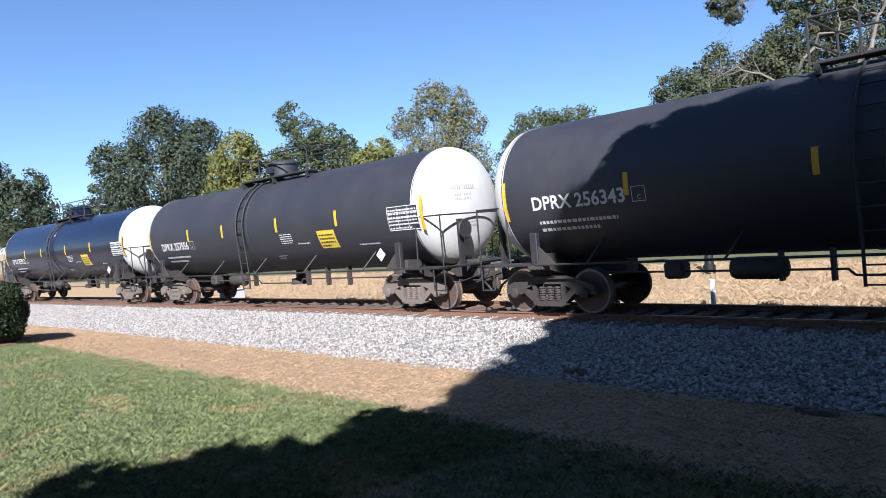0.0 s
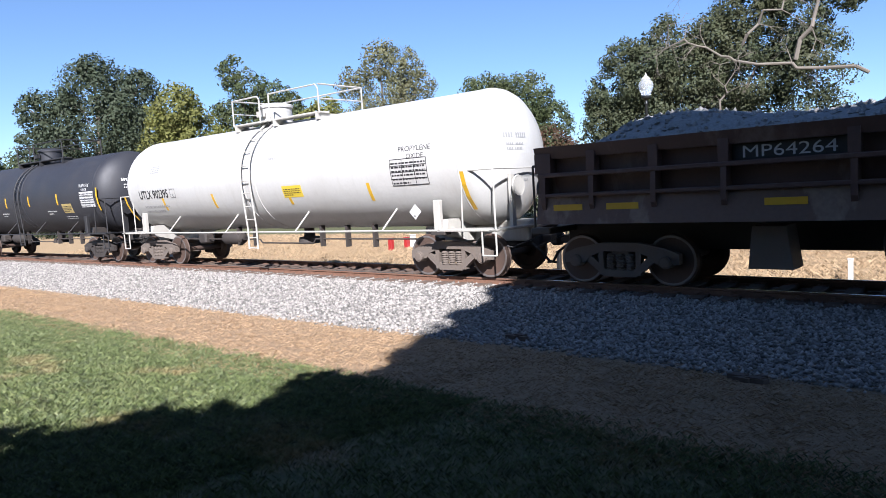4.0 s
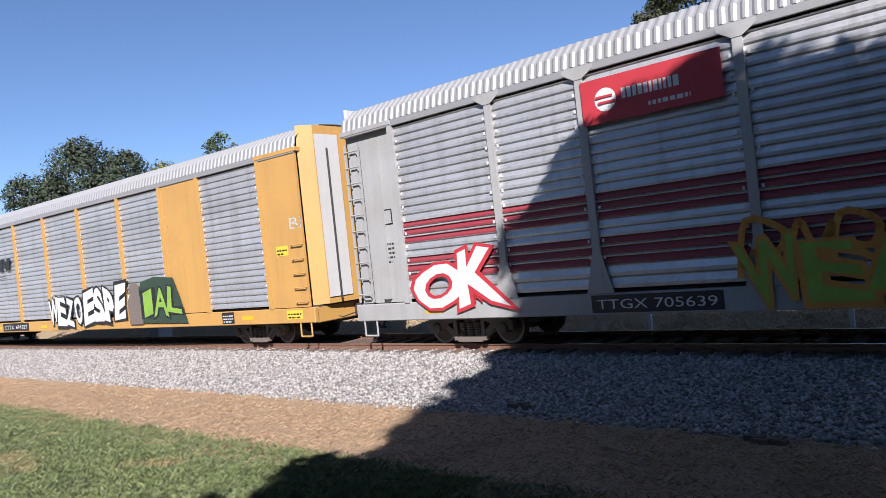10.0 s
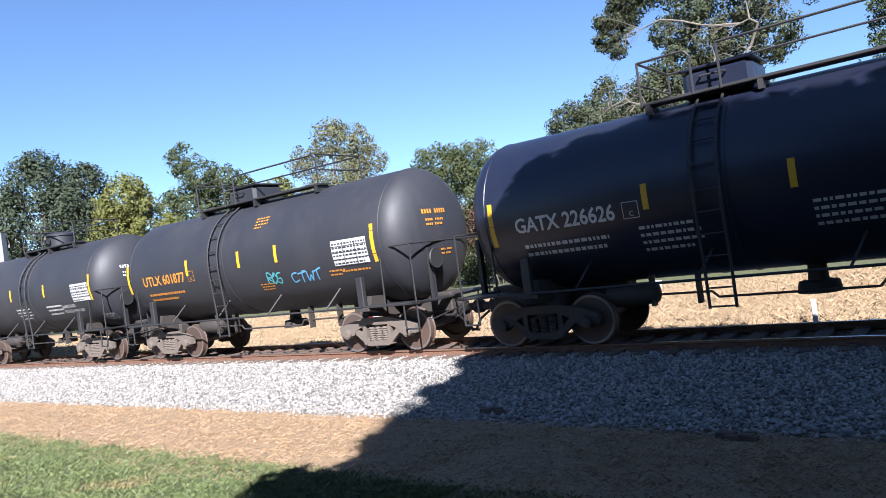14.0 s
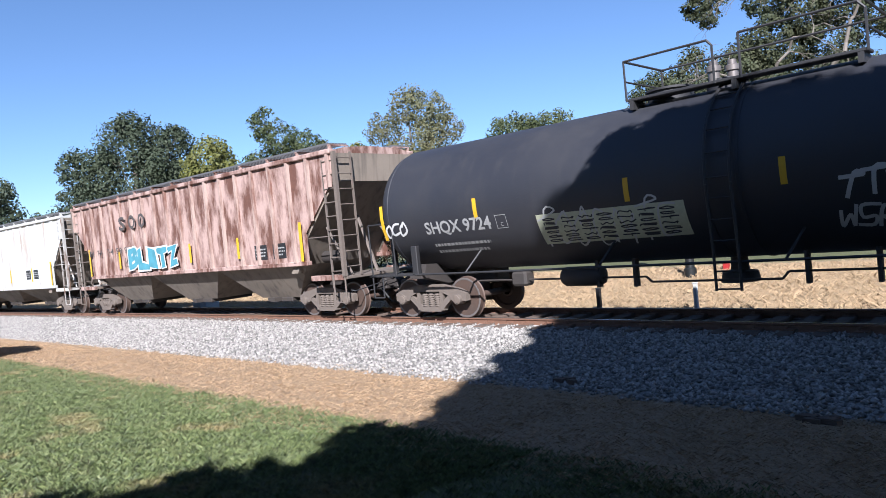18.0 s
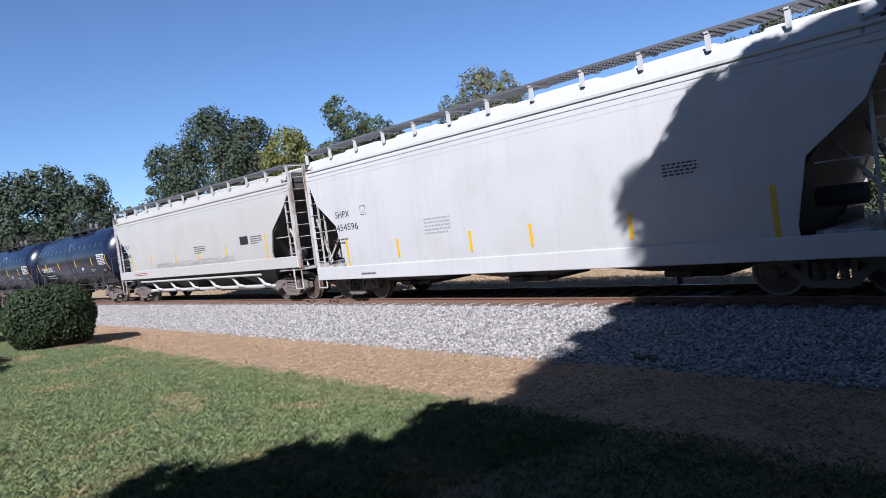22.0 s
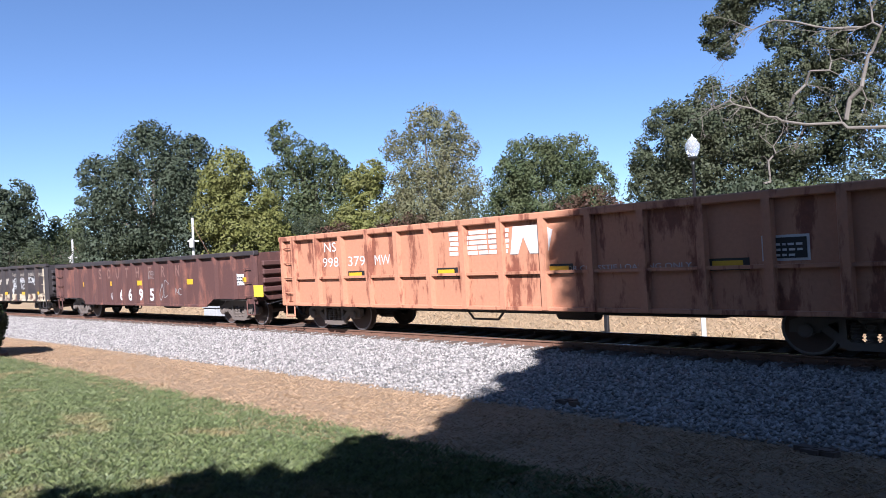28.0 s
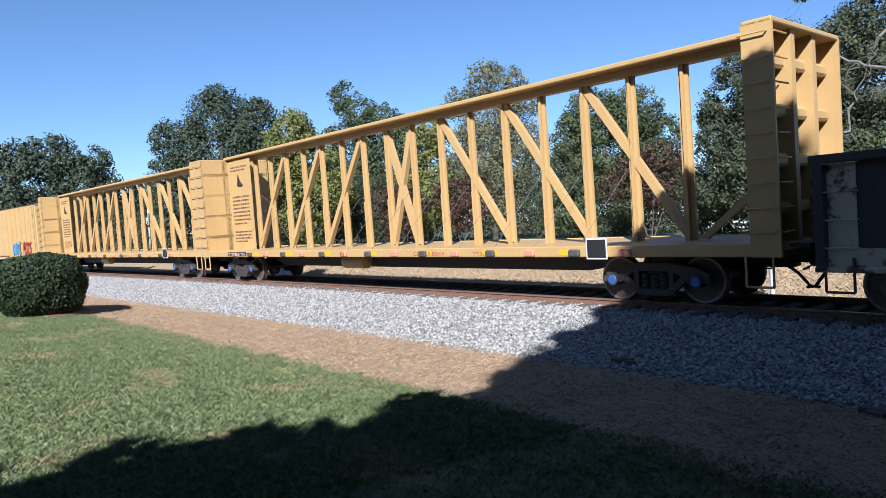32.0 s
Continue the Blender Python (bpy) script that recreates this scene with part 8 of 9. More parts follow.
def black_decor(c, s, h, lo, top):
    writing(c, "HPJX", -6.0, 1.85, .24, s, INK_WHITE, .72)
    writing(c, "940163", -6.08, 1.52, .24, s, INK_WHITE, .92)
    for z in (1.18, 1.48, 1.78):
        squiggle(c, s, -4.85, z, .62, .27, 3, CHALK, 50 + int(z * 10), .022)
    squiggle(c, s, -3.9, 1.6, .7, .22, 4, CHALK, 54, .02)
    squiggle(c, s, -3.8, 1.32, .62, .24, 3, CHALK, 55, .02)
    squiggle(c, s, -2.88, 1.62, .78, .26, 4, CHALK, 56, .02)
    squiggle(c, s, -2.7, 1.38, .55, .22, 3, CHALK, 57, .02)
    ghost = plain("old_cream_lettering", (0.2745, 0.244, 0.2013), 0.7)
    shapes = (("emblem_outline", [(-1.83, 1.28), (-.95, 1.28), (-.95, 1.42), (-.22, 1.42), (-.22, 1.8), (-1.5, 1.8), (-1.83, 1.7)]),
              ("emblem_outline", [(-1.76, 1.34), (-1.02, 1.34), (-1.02, 1.6), (-.3, 1.6), (-.3, 1.74), (-1.48, 1.74), (-1.76, 1.65)]))
    part(shapes[0][0], Geo().prism(shapes[0][1], -1.444, -1.44, "y"), ghost, c, "ghosted cream emblem outline")
    part("emblem_field", Geo().prism(shapes[1][1], -1.449, -1.444, "y"), GON_BLACK, c)
    for poly in ([(-1.83, 1.87), (-1.65, 1.87), (-1.6, 2.1), (-1.28, 2.12), (-1.28, 2.26), (-1.83, 2.24)], [(-.83, 1.87), (-.3, 1.87), (-.24, 2.19), (-.75, 2.19), (-.78, 2.1), (-.45, 2.08), (-.8, 2.0)],
                 [(.16, 1.87), (.42, 1.87), (.42, 2.3), (.2, 2.25)], [(.5, 1.87), (.72, 1.87), (.8, 2.3), (.55, 2.32)], [(.24, 1.42), (.66, 1.42), (.69, 1.8), (.3, 1.8), (.32, 1.7), (.5, 1.6), (.26, 1.55)],
                 [(1.24, 1.54), (1.5, 1.54), (1.55, 1.7), (1.79, 1.7), (1.75, 1.83), (1.3, 1.8)], [(2.29, 1.55), (2.55, 1.55), (2.6, 1.72), (2.87, 1.75), (2.85, 1.86), (2.35, 1.84)]):
        part("old_letter", Geo().prism(poly, -1.446, -1.44, "y"), ghost, c, "ghosted cream letter shape")
    for body, x, w in (("Nation", 3.25, .82), ("wide", 4.32, .62), ("gon", 5.36, .6), ("dola", 5.98, .45), ("pool", 6.7, .62)):
        writing(c, body, x, 1.93, .2, s, ghost, w, lift=.12 if body == "dola" else 0)
    squiggle(c, s, 3.25, 1.58, .78, .24, 4, CHALK, 60, .022)
    squiggle(c, s, 3.3, 1.3, .72, .26, 4, CHALK, 64, .022)
    squiggle(c, s, 4.28, 1.6, .8, .24, 5, CHALK, 61, .022)
    squiggle(c, s, 4.4, 1.3, .66, .24, 3, CHALK, 65, .02)
    squiggle(c, s, 5.36, 1.6, 1.1, .26, 6, INK_WHITE, 62, .022)
    squiggle(c, s, 6.1, 1.45, .35, .15, 2, INK_WHITE, 66, .018)
    for x in (-7.0, -4.8, -2.6, -.2, 2.2, 4.6, 6.4):
        panel(c, x, x + .42, 1.03, 1.16, flat(-1.5), YELLOW, "reflector", 1)
    diamond(c, 3.3, 1.2, .16, -1.44, INK_WHITE, INK_BLACK)


def black2_decor(c, s, h, lo, top):
    writing(c, "HPJX", -6.02, 2.08, .24, s, INK_WHITE, .75)
    writing(c, "950289", -6.08, 1.72, .24, s, INK_WHITE, .92)
    for i, ch in enumerate("RMNR"):
        writing(c, ch, (-2.75, -1.7, -.3, .65)[i], 1.4, .5, s, plain("faint_chalk", (0.1342, 0.1281, 0.122), 0.9), .45)
    for x in (-6.0, -3.5, -.5, 2.4, 5.6):
        panel(c, x, x + .5, 1.1, 1.2, flat(-1.5), YELLOW, "reflector", 1)
    panel(c, -4.6, -4.0, .85, 1.15, s, INK_BLACK, "stencil_field", 1, .09)
    writing(c, "BLT", -3.9, 1.15, .12, s, INK_WHITE, .3, lift=.095)
    writing(c, "12-88", -3.9, .85, .12, s, INK_WHITE, .45, lift=.095)


gondola(26, "faded orange gondola with rust and peeling white lettering", GON_ORANGE, 8.2, top=2.6, decor=ns_decor, post_x=[-8.1] + [-7.56 + 1.065 * i for i in range(15)] + [8.1])
gondola(27, "oxide brown gondola with large white numerals", GON_BROWN, 8.05, top=2.28, low=.62, waist=False, decor=brown_decor, chord=GON_BLACK, drop=True, post_x=[-7.95, -6.9, -5.8, -4.75, -3.85, -2.95, -2.0, -1.1, -.25, .72, 1.62, 2.72, 3.6, 4.7, 5.7, 6.8, 7.95])
gondola(28, "weathered black gondola with cream sill panels and graffiti", GON_BLACK, 7.85, top=2.4, band=GON_CREAM, waist=False, end_mat=GON_CREAM, decor=black_decor, post_x=[-7.75, -6.27, -5.0, -4.06, -3.0, -1.87, -.86, .01, .98, 2.07, 3.1, 4.15, 5.25, 6.55, 7.75])
gondola(29, "weathered black gondola with chipped cream sill panels", GON_BLACK, 8.0, top=2.42, band=GON_CREAM, waist=False, end_mat=GON_CREAM, decor=black2_decor, post_x=[-7.9, -6.27, -5.09, -4.03, -3.04, -1.94, -.92, .14, 1.16, 2.16, 3.18, 4.34, 5.47, 6.7, 7.9])

# ---- centre-beam flat cars ----
BEAM = paint("yellow_beam_paint", (0.4026, 0.2562, 0.0976), 0.5, (0.1708, 0.0915, 0.0427), 0.28, streak=0.4)


def centre_beam(k, mark):
    L = ends(k)
    half = L - .03
    c = thing("centre_beam_car", "empty yellow centre-beam flat car with braced posts", "flat car", "cars of the train")
    zd, zt = 1.12, 4.72
    part("deck", Geo().box(-half, half, -1.3, 1.3, zd - .1, zd, .01), BEAM, c)
    for q in (-1, 1):
        part("side_sill", Geo().box(-half, half, q * 1.38 - .05, q * 1.38 + .05, .92, zd + .02, .015), BEAM, c)
    part("centre_sill", Geo().prism([(-half, .8), (-half, 1.0), (half, 1.0), (half, .8), (half - 3.6, .8), (half - 4.6, .52), (-half + 4.6, .52), (-half + 3.6, .8)], -.3, .3, "y"), TRUCK_DARK, c)
    part("top_beam", Geo().box(-half + .4, half - .4, -.42, .42, zt, zt + .1, .02).box(-half + .4, half - .4, -.12, .12, zt - .16, zt), BEAM, c)
    n = 16
    xs = [-9 + 1.2 * i for i in range(n)]
    for i, x in enumerate(xs):
        p = part("beam_post", Geo().prism([(x - .13, zd), (x + .13, zd), (x + .1, zt - .1), (x - .1, zt - .1)], -.03, .03, "y").prism([(x - .03, -.13), (x + .03, -.13), (x + .03, .13), (x - .03, .13)], zd, zd + 1.4, "z").prism([(x - .03, -.1), (x + .03, -.1), (x + .03, .1), (x - .03, .1)], zd + 1.4, zt - .1, "z"), BEAM, c)
        rivets(p, x, -.03, zd + .3, zt - .4, 8, DARKGREY)
    for i in range(n - 1):
        a, b = xs[i], xs[i + 1]
        part("tie_cable", Geo().path([((a + b) / 2, -1.3, zd), (b, -.3, zd + 1.5)], .005, 4), MESH, c)
        part("winch", Geo().box((a + b) / 2 - .14, (a + b) / 2 + .14, -1.5, -1.38, .93, 1.08, .03), DARKGREY if i % 2 else GON_ORANGE, c)
    for s in (-1, 1):
        for hi, lw in ((6.6, 9.0), (4.2, 6.6), (1.8, 4.2), (.6, -.6)):
            hi, lw = s * hi, s * lw
            part("diagonal", Geo().prism([(hi - .1, zt - .12), (hi + .1, zt - .12), (lw + .1, zd + .05), (lw - .1, zd + .05)], -.07 + .01 * s, .07 + .01 * s, "y"), BEAM, c)
        x0, x1 = s * (half - .5), s * half
        b = part("bulkhead", Geo().box(min(x0, x0 + s * .06), max(x0, x0 + s * .06), -1.42, 1.42, zd, zt - .02), BEAM, c)
        for q in (-1, 1):
            part("bulkhead_side", Geo().box(min(x0, x1), max(x0, x1), q * 1.42 - .03, q * 1.42 + .03, zd - .2, zt - .02), BEAM, b)
        part("bulkhead_cap", Geo().box(min(x0, x1), max(x0, x1), -1.45, 1.45, zt - .06, zt + .03, .02), BEAM, b)
        for yy in (-.45, .45):
            part("bulkhead_post", Geo().box(min(x0, s * (half - .08)), max(x0, s * (half - .08)), yy - .08, yy + .08, zd, zt - .06), BEAM, b)
        for i in range(4):
            z = zd + .45 + i * .82
            part("bulkhead_rib", Geo().box(min(x0, s * (half - .2)), max(x0, s * (half - .2)), -1.4, 1.4, z, z + .22, .05), BEAM, b)
        for i in range(9):
            z = zd + (zt - zd) * (i + .5) / 9
            part("rung", Geo().tube((x1, -1.38, z), (x1, -.9, z), .016, 6), BEAM, b)
            part("side_rung", Geo().path([(s * (half - .52), -1.45, z), (s * (half - .52), -1.52, z), (s * (half - .08), -1.52, z), (s * (half - .08), -1.45, z)], .014), BEAM, b)
        part("brake_platform", Geo().box(min(x1, x1 + s * .3), max(x1, x1 + s * .3), -1.1, 1.1, zd - .06, zd), DARKGREY, c)
        sx = half - 1.5
        if s < 0:
            p = part("warning_panel", Geo().box(-half + .62, -half + 2.5, -.36, -.33, zd, zt - .1), BEAM, c, "yellow panel with brown loading notes")
            a = -half + .85
            fl = flat(-.364)
            bars(p, a, zd + .3, 1.4, .5, 4, fl, GON_BROWN, k)
            bars(p, a, zd + 1.0, 1.4, 1.2, 8, fl, GON_BROWN, k + 1)
            bars(p, a, zd + 3.1, 1.4, .25, 2, fl, GON_BROWN, k + 2)
            part("emblem", Geo().prism([(a + .5, zd + 2.5), (a + .8, zd + 2.45), (a + 1.0, zd + 2.5), (a + .75, zd + 2.7), (a + .62, zd + 2.98), (a + .55, zd + 2.75)], -.37, -.362, "y"), INK_BLACK, p)
        truck(c, s * 8.75, r=.44, mat=TRUCK_DARK, cap=BLUE_CAP)
        part("short_diagonal", Geo().prism([(s * 9.15, zd + .02), (s * 9.35, zd + .02), (s * (half - .5), zd + 1.25), (s * (half - .5), zd + 1.4)], -.06, .06, "y"), BEAM, c)
        coupler(c, s * (L - .35), s)
        part("sill_step", Geo().path([(s * (half - .15), -1.42, .95), (s * (half - .15), -1.42, .42), (s * (half - .6), -1.42, .42), (s * (half - .6), -1.42, .95)], .022), BEAM, c)
    lo = flat(-1.434)
    panel(c, -9.0, -7.5, .95, 1.1, lo, INK_BLACK, "number_board", 1)
    writing(c, mark, -8.95, .97, .09, flat(-1.441), INK_WHITE, 1.35)
    writing(c, "CENTER BEAM", 2.0, .96, .09, lo, INK_RED, 1.2)
    writing(c, "TTX", 4.2, .96, .09, lo, INK_RED, .4)
    for i in range(7):
        panel(c, -7.0 + i * 2.3, -6.5 + i * 2.3, .96, 1.08, lo, YELLOW, "reflector", 1)
    p = panel(c, 7.5, 8.0, .88, 1.3, flat(-1.445), INK_WHITE, "stencil_block", 1)
    panel(p, 7.53, 7.97, .91, 1.27, flat(-1.451), INK_BLACK, "stencil_field", 1)
    part("air_reservoir", Geo().lathe([(-.6, .05), (-.55, .2), (.55, .2), (.6, .05)], 14, -.8, .72, c=(-1.5, 0, 0)), BEAM, c, smooth=True)
    CARS.append((c, place(k)))


centre_beam(30, "TTZX 861770")
centre_beam(31, "TTZX 861204")


def box_car(k):
    L = ends(k)
    half = L - .75
    c = thing("box_car", "yellow-brown box car with a sliding door", "box car", "cars of the train")
    part("body", Geo().box(-half, half, -1.45, 1.45, 1.0, 4.4, .03), BEAM, c)
    part("roof", Geo().prism([(-1.5, 4.4), (0, 4.62), (1.5, 4.4), (1.45, 4.36), (-1.45, 4.36)], -half - .05, half + .05, "x"), ROOF, c)
    for i in range(16):
        x = -half + .1 + (2 * half - .2) * i / 15
        if abs(x) > 1.6:
            part("side_post", Geo().box(x - .05, x + .05, -1.53, -1.45, 1.0, 4.35), BEAM, c)
    d = part("door", Geo().box(-1.5, 1.5, -1.56, -1.48, 1.1, 4.2, .02), BEAM, c)
    part("door_handle", Geo().tube((-1.2, -1.6, 1.3), (-1.2, -1.6, 3.8), .025, 6), DARKGREY, d)
    squiggle(c, flat(-1.535), half - 3.0, 1.2, 1.8, .8, 6, INK_RED, 9, .06)
    squiggle(c, flat(-1.535), half - 5.5, 1.2, 1.8, .8, 6, SKY_SPRAY, 10, .06)
    for s in (-1, 1):
        ladder(c, s * (half - .3) - .2, s * (half - .3) + .2, -1.52, 1.0, 4.3, 9, BEAM)
        truck(c, s * (half - 2.0), mat=TRUCK_DARK)
        coupler(c, s * (L - .35), s)
        for i in range(8):
            z = 1.2 + i * .4
            part("end_rib", Geo().box(min(s * half, s * (half + .05)), max(s * half, s * (half + .05)), -1.35, 1.35, z, z + .18), BEAM, c)
    part("side_sill", Geo().box(-half, half, -1.48, -1.42, .85, 1.02).box(-half, half, 1.42, 1.48, .85, 1.02), BEAM, c)
    CARS.append((c, place(k)))


box_car(32)

# ---- the ground near the camera ----



def island_mat(name, lo, hi, rough=0.9, tint=None):
    """Small loose pieces, each with its own shade."""
    m, nt, bs = base_mat(name)
    g = nt.nodes.new("ShaderNodeNewGeometry")
    col = _mix(nt, g.outputs["Random Per Island"], lo, hi)
    if tint:
        pos = g.outputs["Position"]
        bare = _ramp(nt, _noise(nt, pos, 0.55, 5, 0.6), 0.56, 0.66)
        col = _mix(nt, _math(nt, "MULTIPLY", bare, 0.8), col, tint)
        worn = _ramp(nt, _noise(nt, pos, 5.0, 6, 0.65), 0.42, 0.75)
        col = _mix(nt, _math(nt, "MULTIPLY", worn, 0.6), col, (0.165, 0.175, 0.08))
        clump = _ramp(nt, _noise(nt, pos, 8.0, 6, 0.75), 0.5, 0.6)
        col = _mix(nt, _math(nt, "MULTIPLY", clump, 0.75), col, (0.0183, 0.0305, 0.0092))
    nt.links.new(col, bs.inputs["Base Color"])
    bs.inputs["Roughness"].default_value = rough
    return m


GRAVEL = island_mat("ballast_stone", (0.105, 0.099, 0.091), (0.375, 0.347, 0.315))
BLADE = island_mat("grass_blade", (0.042, 0.068, 0.02), (0.175, 0.21, 0.072), 0.6, (0.30, 0.21, 0.10))
STRAW = island_mat("straw_blade", (0.20, 0.125, 0.07), (0.43, 0.295, 0.17), 0.8)
BANK_STRAW = island_mat("bank_straw", (0.24, 0.165, 0.095), (0.38, 0.275, 0.16), 0.85)


def ground_heights(x, y):
    return np.array([ground_z(float(a), float(b)) for a, b in zip(x, y)])


def line_y(x):
    return BEND * x + CURVE * x * x


def loose_stones(count, x0, x1, d0, d1, r0, r1, seed):
    rng = np.random.default_rng(seed)
    x = x1 - (x1 - x0) * rng.random(count) ** 1.25
    d = rng.uniform(d0, d1, count) + rng.normal(size=count) * .05
    y = d + line_y(x)
    z = ground_heights(x, y)
    r = rng.uniform(r0, r1, count)
    base = np.array([(1, 0, 0), (-1, 0, 0), (0, 1, 0), (0, -1, 0), (0, 0, .8), (0, 0, -.8)], float)
    v = base[None] * rng.uniform(.6, 1.3, (count, 6, 1)) + rng.normal(size=(count, 6, 3)) * .18
    a = rng.random(count) * 6.283
    ca, sa = np.cos(a)[:, None], np.sin(a)[:, None]
    vx = v[:, :, 0] * ca - v[:, :, 1] * sa
    vy = v[:, :, 0] * sa + v[:, :, 1] * ca
    v = np.stack([vx, vy, v[:, :, 2]], 2) * r[:, None, None] + np.stack([x, y, z + r * .35], 1)[:, None]
    f = np.array([(0, 2, 4), (2, 1, 4), (1, 3, 4), (3, 0, 4), (2, 0, 5), (1, 2, 5), (3, 1, 5), (0, 3, 5)])
    f = (f[None] + (np.arange(count) * 6)[:, None, None]).reshape(-1)
    me = bpy.data.meshes.new("ballast_stones")
    me.vertices.add(count * 6)
    me.vertices.foreach_set("co", v.astype(np.float32).ravel())
    me.loops.add(len(f))
    me.loops.foreach_set("vertex_index", f.astype(np.int32))
    me.polygons.add(count * 8)
    me.polygons.foreach_set("loop_start", np.arange(0, len(f), 3, dtype=np.int32))
    me.update()
    me.materials.append(GRAVEL)
    return me


tagged(new("ballast_stones", loose_stones(80000, -46, 6, 8.05, 11.95, .02, .044, 5)), "loose pale grey crushed ballast stones", "gravel", kind="stuff")


def blades(name, count, x0, x1, d0, d1, tall, wide, flop, seed, mat):
    rng = np.random.default_rng(seed)
    x = x1 - (x1 - x0) * rng.random(count) ** 1.5
    d = rng.uniform(d0, d1, count) + rng.normal(size=count) * .12
    y = d + line_y(x)
    p = np.stack([x, y, ground_heights(x, y) - .005], 1)
    a = rng.random(count) * 6.283
    cells = rng.random((256, 256))
    tuft = .5 * cells[(x / .13).astype(int) % 256, (y / .13).astype(int) % 256] + .5 * cells[(x / .47 + 9).astype(int) % 256, (y / .41 + 5).astype(int) % 256]
    h = tall * rng.uniform(.45, 1.2, count) * (.55 + .75 * tuft)
    side = np.stack([np.cos(a), np.sin(a), np.zeros(count)], 1) * (wide * rng.uniform(.7, 1.3, count))[:, None]
    b = rng.random(count) * 6.283
    tip = np.stack([np.cos(b) * flop, np.sin(b) * flop, np.ones(count)], 1)
    tip /= np.linalg.norm(tip, axis=1)[:, None]
    mid = p + tip * (h * .55)[:, None] + side * .4
    end = p + tip * h[:, None] + np.stack([np.cos(b), np.sin(b), -.3 * np.ones(count)], 1) * (h * .35)[:, None]
    me = quads(name, np.stack([p - side, p + side, mid, end], 1))
    me.materials.append(mat)
    return me


tagged(new("lawn_grass", blades("lawn_grass", 250000, -30, 2, .2, 5.2, .056, .0032, .5, 8, BLADE)), "short green lawn grass with worn patches", "grass", kind="stuff")
tagged(new("middle_lawn_grass", blades("middle_lawn_grass", 150000, -30, -4, .6, 5.1, .056, .0038, .55, 28, BLADE)), "short green lawn grass in tufts", "grass", kind="stuff")
tagged(new("rear_lawn_grass", blades("rear_lawn_grass", 30000, -30, 9, -9, .2, .055, .007, .7, 18, BLADE)), "short green lawn grass in the shade", "grass", kind="stuff")
tagged(new("dry_grass", blades("dry_grass", 130000, -34, 4, 4.5, 8.2, .055, .0034, 1.25, 9, STRAW)), "flattened straw-coloured dry grass", "grass", kind="stuff")
tagged(new("bank_grass", blades("bank_grass", 70000, -46, 8, 17.4, 24, .15, .0055, .7, 10, BANK_STRAW)), "dry sandy grass on the far bank", "grass", kind="stuff")

# ties and their plates
TRACK = thing("track_ties", "weathered wooden ties set in the ballast", "railway ties", kind="structure")
_tie = Geo().box(-.115, .115, -1.28, 1.28, -.30, -.105, .015).mesh("tie", TIE)
_plate = Geo().box(-.09, .09, -.19, .19, -.108, -.09, .004).box(-.05, -.02, -.12, -.08, -.09, -.045).box(.02, .05, .08, .12, -.09, -.045).mesh("tie_plate", RUST)
for _i in range(112):
    _m = rail_pose(-48 + _i * .52)
    _t = part("tie", _tie, TIE, TRACK, at=_m)
    for _s in (-1, 1):
        part("tie_plate", _plate, RUST, _t, at=pose(0, _s * .755, 0))

# ---- clipped bushes on the lawn ----
LEAF_HEDGE = leaf_mat("hedge_leaf", (0.011, 0.0195, 0.0073), (0.0366, 0.0519, 0.0183), (0.0214, 0.0305, 0.0122))
LEAF_LIGHT = leaf_mat("light_hedge_leaf", (0.0305, 0.0488, 0.0122), (0.0854, 0.1098, 0.0305), (0.061, 0.0732, 0.0214))
SOIL = plain("mulch_soil", (0.122, 0.061, 0.0335), 0.95, 0, 0.35, 20.0)


def hedge(label, x, y, turn, rx, ry, h, leaf, seed, count=26000):
    rng = np.random.default_rng(seed)
    t = thing("hedge_bush", label, "bush", at=pose(x, y, ground_z(x, y), 0, 0, turn))
    d = rng.normal(size=(count, 3))
    d /= np.linalg.norm(d, axis=1)[:, None]
    k = (np.abs(d) ** 3.2).sum(1) ** (-1 / 3.2)
    lump = 1 + .05 * np.sin(d[:, 0] * 7 + 1) * np.cos(d[:, 2] * 6) + rng.normal(size=count) * .025
    p = d * (k * lump * (1 - .25 * rng.random(count) ** 3))[:, None] * np.array([rx, ry, h * .52]) + np.array([0, 0, h * .5])
    p[:, 2] = np.maximum(p[:, 2], .03)
    me = leaf_cards(rng, p, d, .045)
    me.materials.append(leaf)
    part("leaves", me, leaf, t)
    core = Geo().lathe([(.05, .75), (.3, .86), (h * .7, .84), (h * .88, .6), (h * .9, .1)], 20, axis="z")
    core.v = [(a * rx, b * ry, c) for a, b, c in core.v]
    part("twig_core", core, BARK, t, smooth=True)
    ring = Geo().lathe([(-.06, 1.1), (.02, 1.08), (.05, .8)], 22, axis="z")
    ring.v = [(a * rx, b * ry, c) for a, b, c in ring.v]
    part("mulch_bed", ring, SOIL, t)


hedge("rounded clipped dark green hedge bush on the lawn", -22.0, 4.28, 79, 1.1, 1.45, 1.62, LEAF_HEDGE, 1)
hedge("rounded lighter green hedge bush beside it", -26.6, 2.5, 85, 1.3, 1.5, 1.62, LEAF_LIGHT, 2)


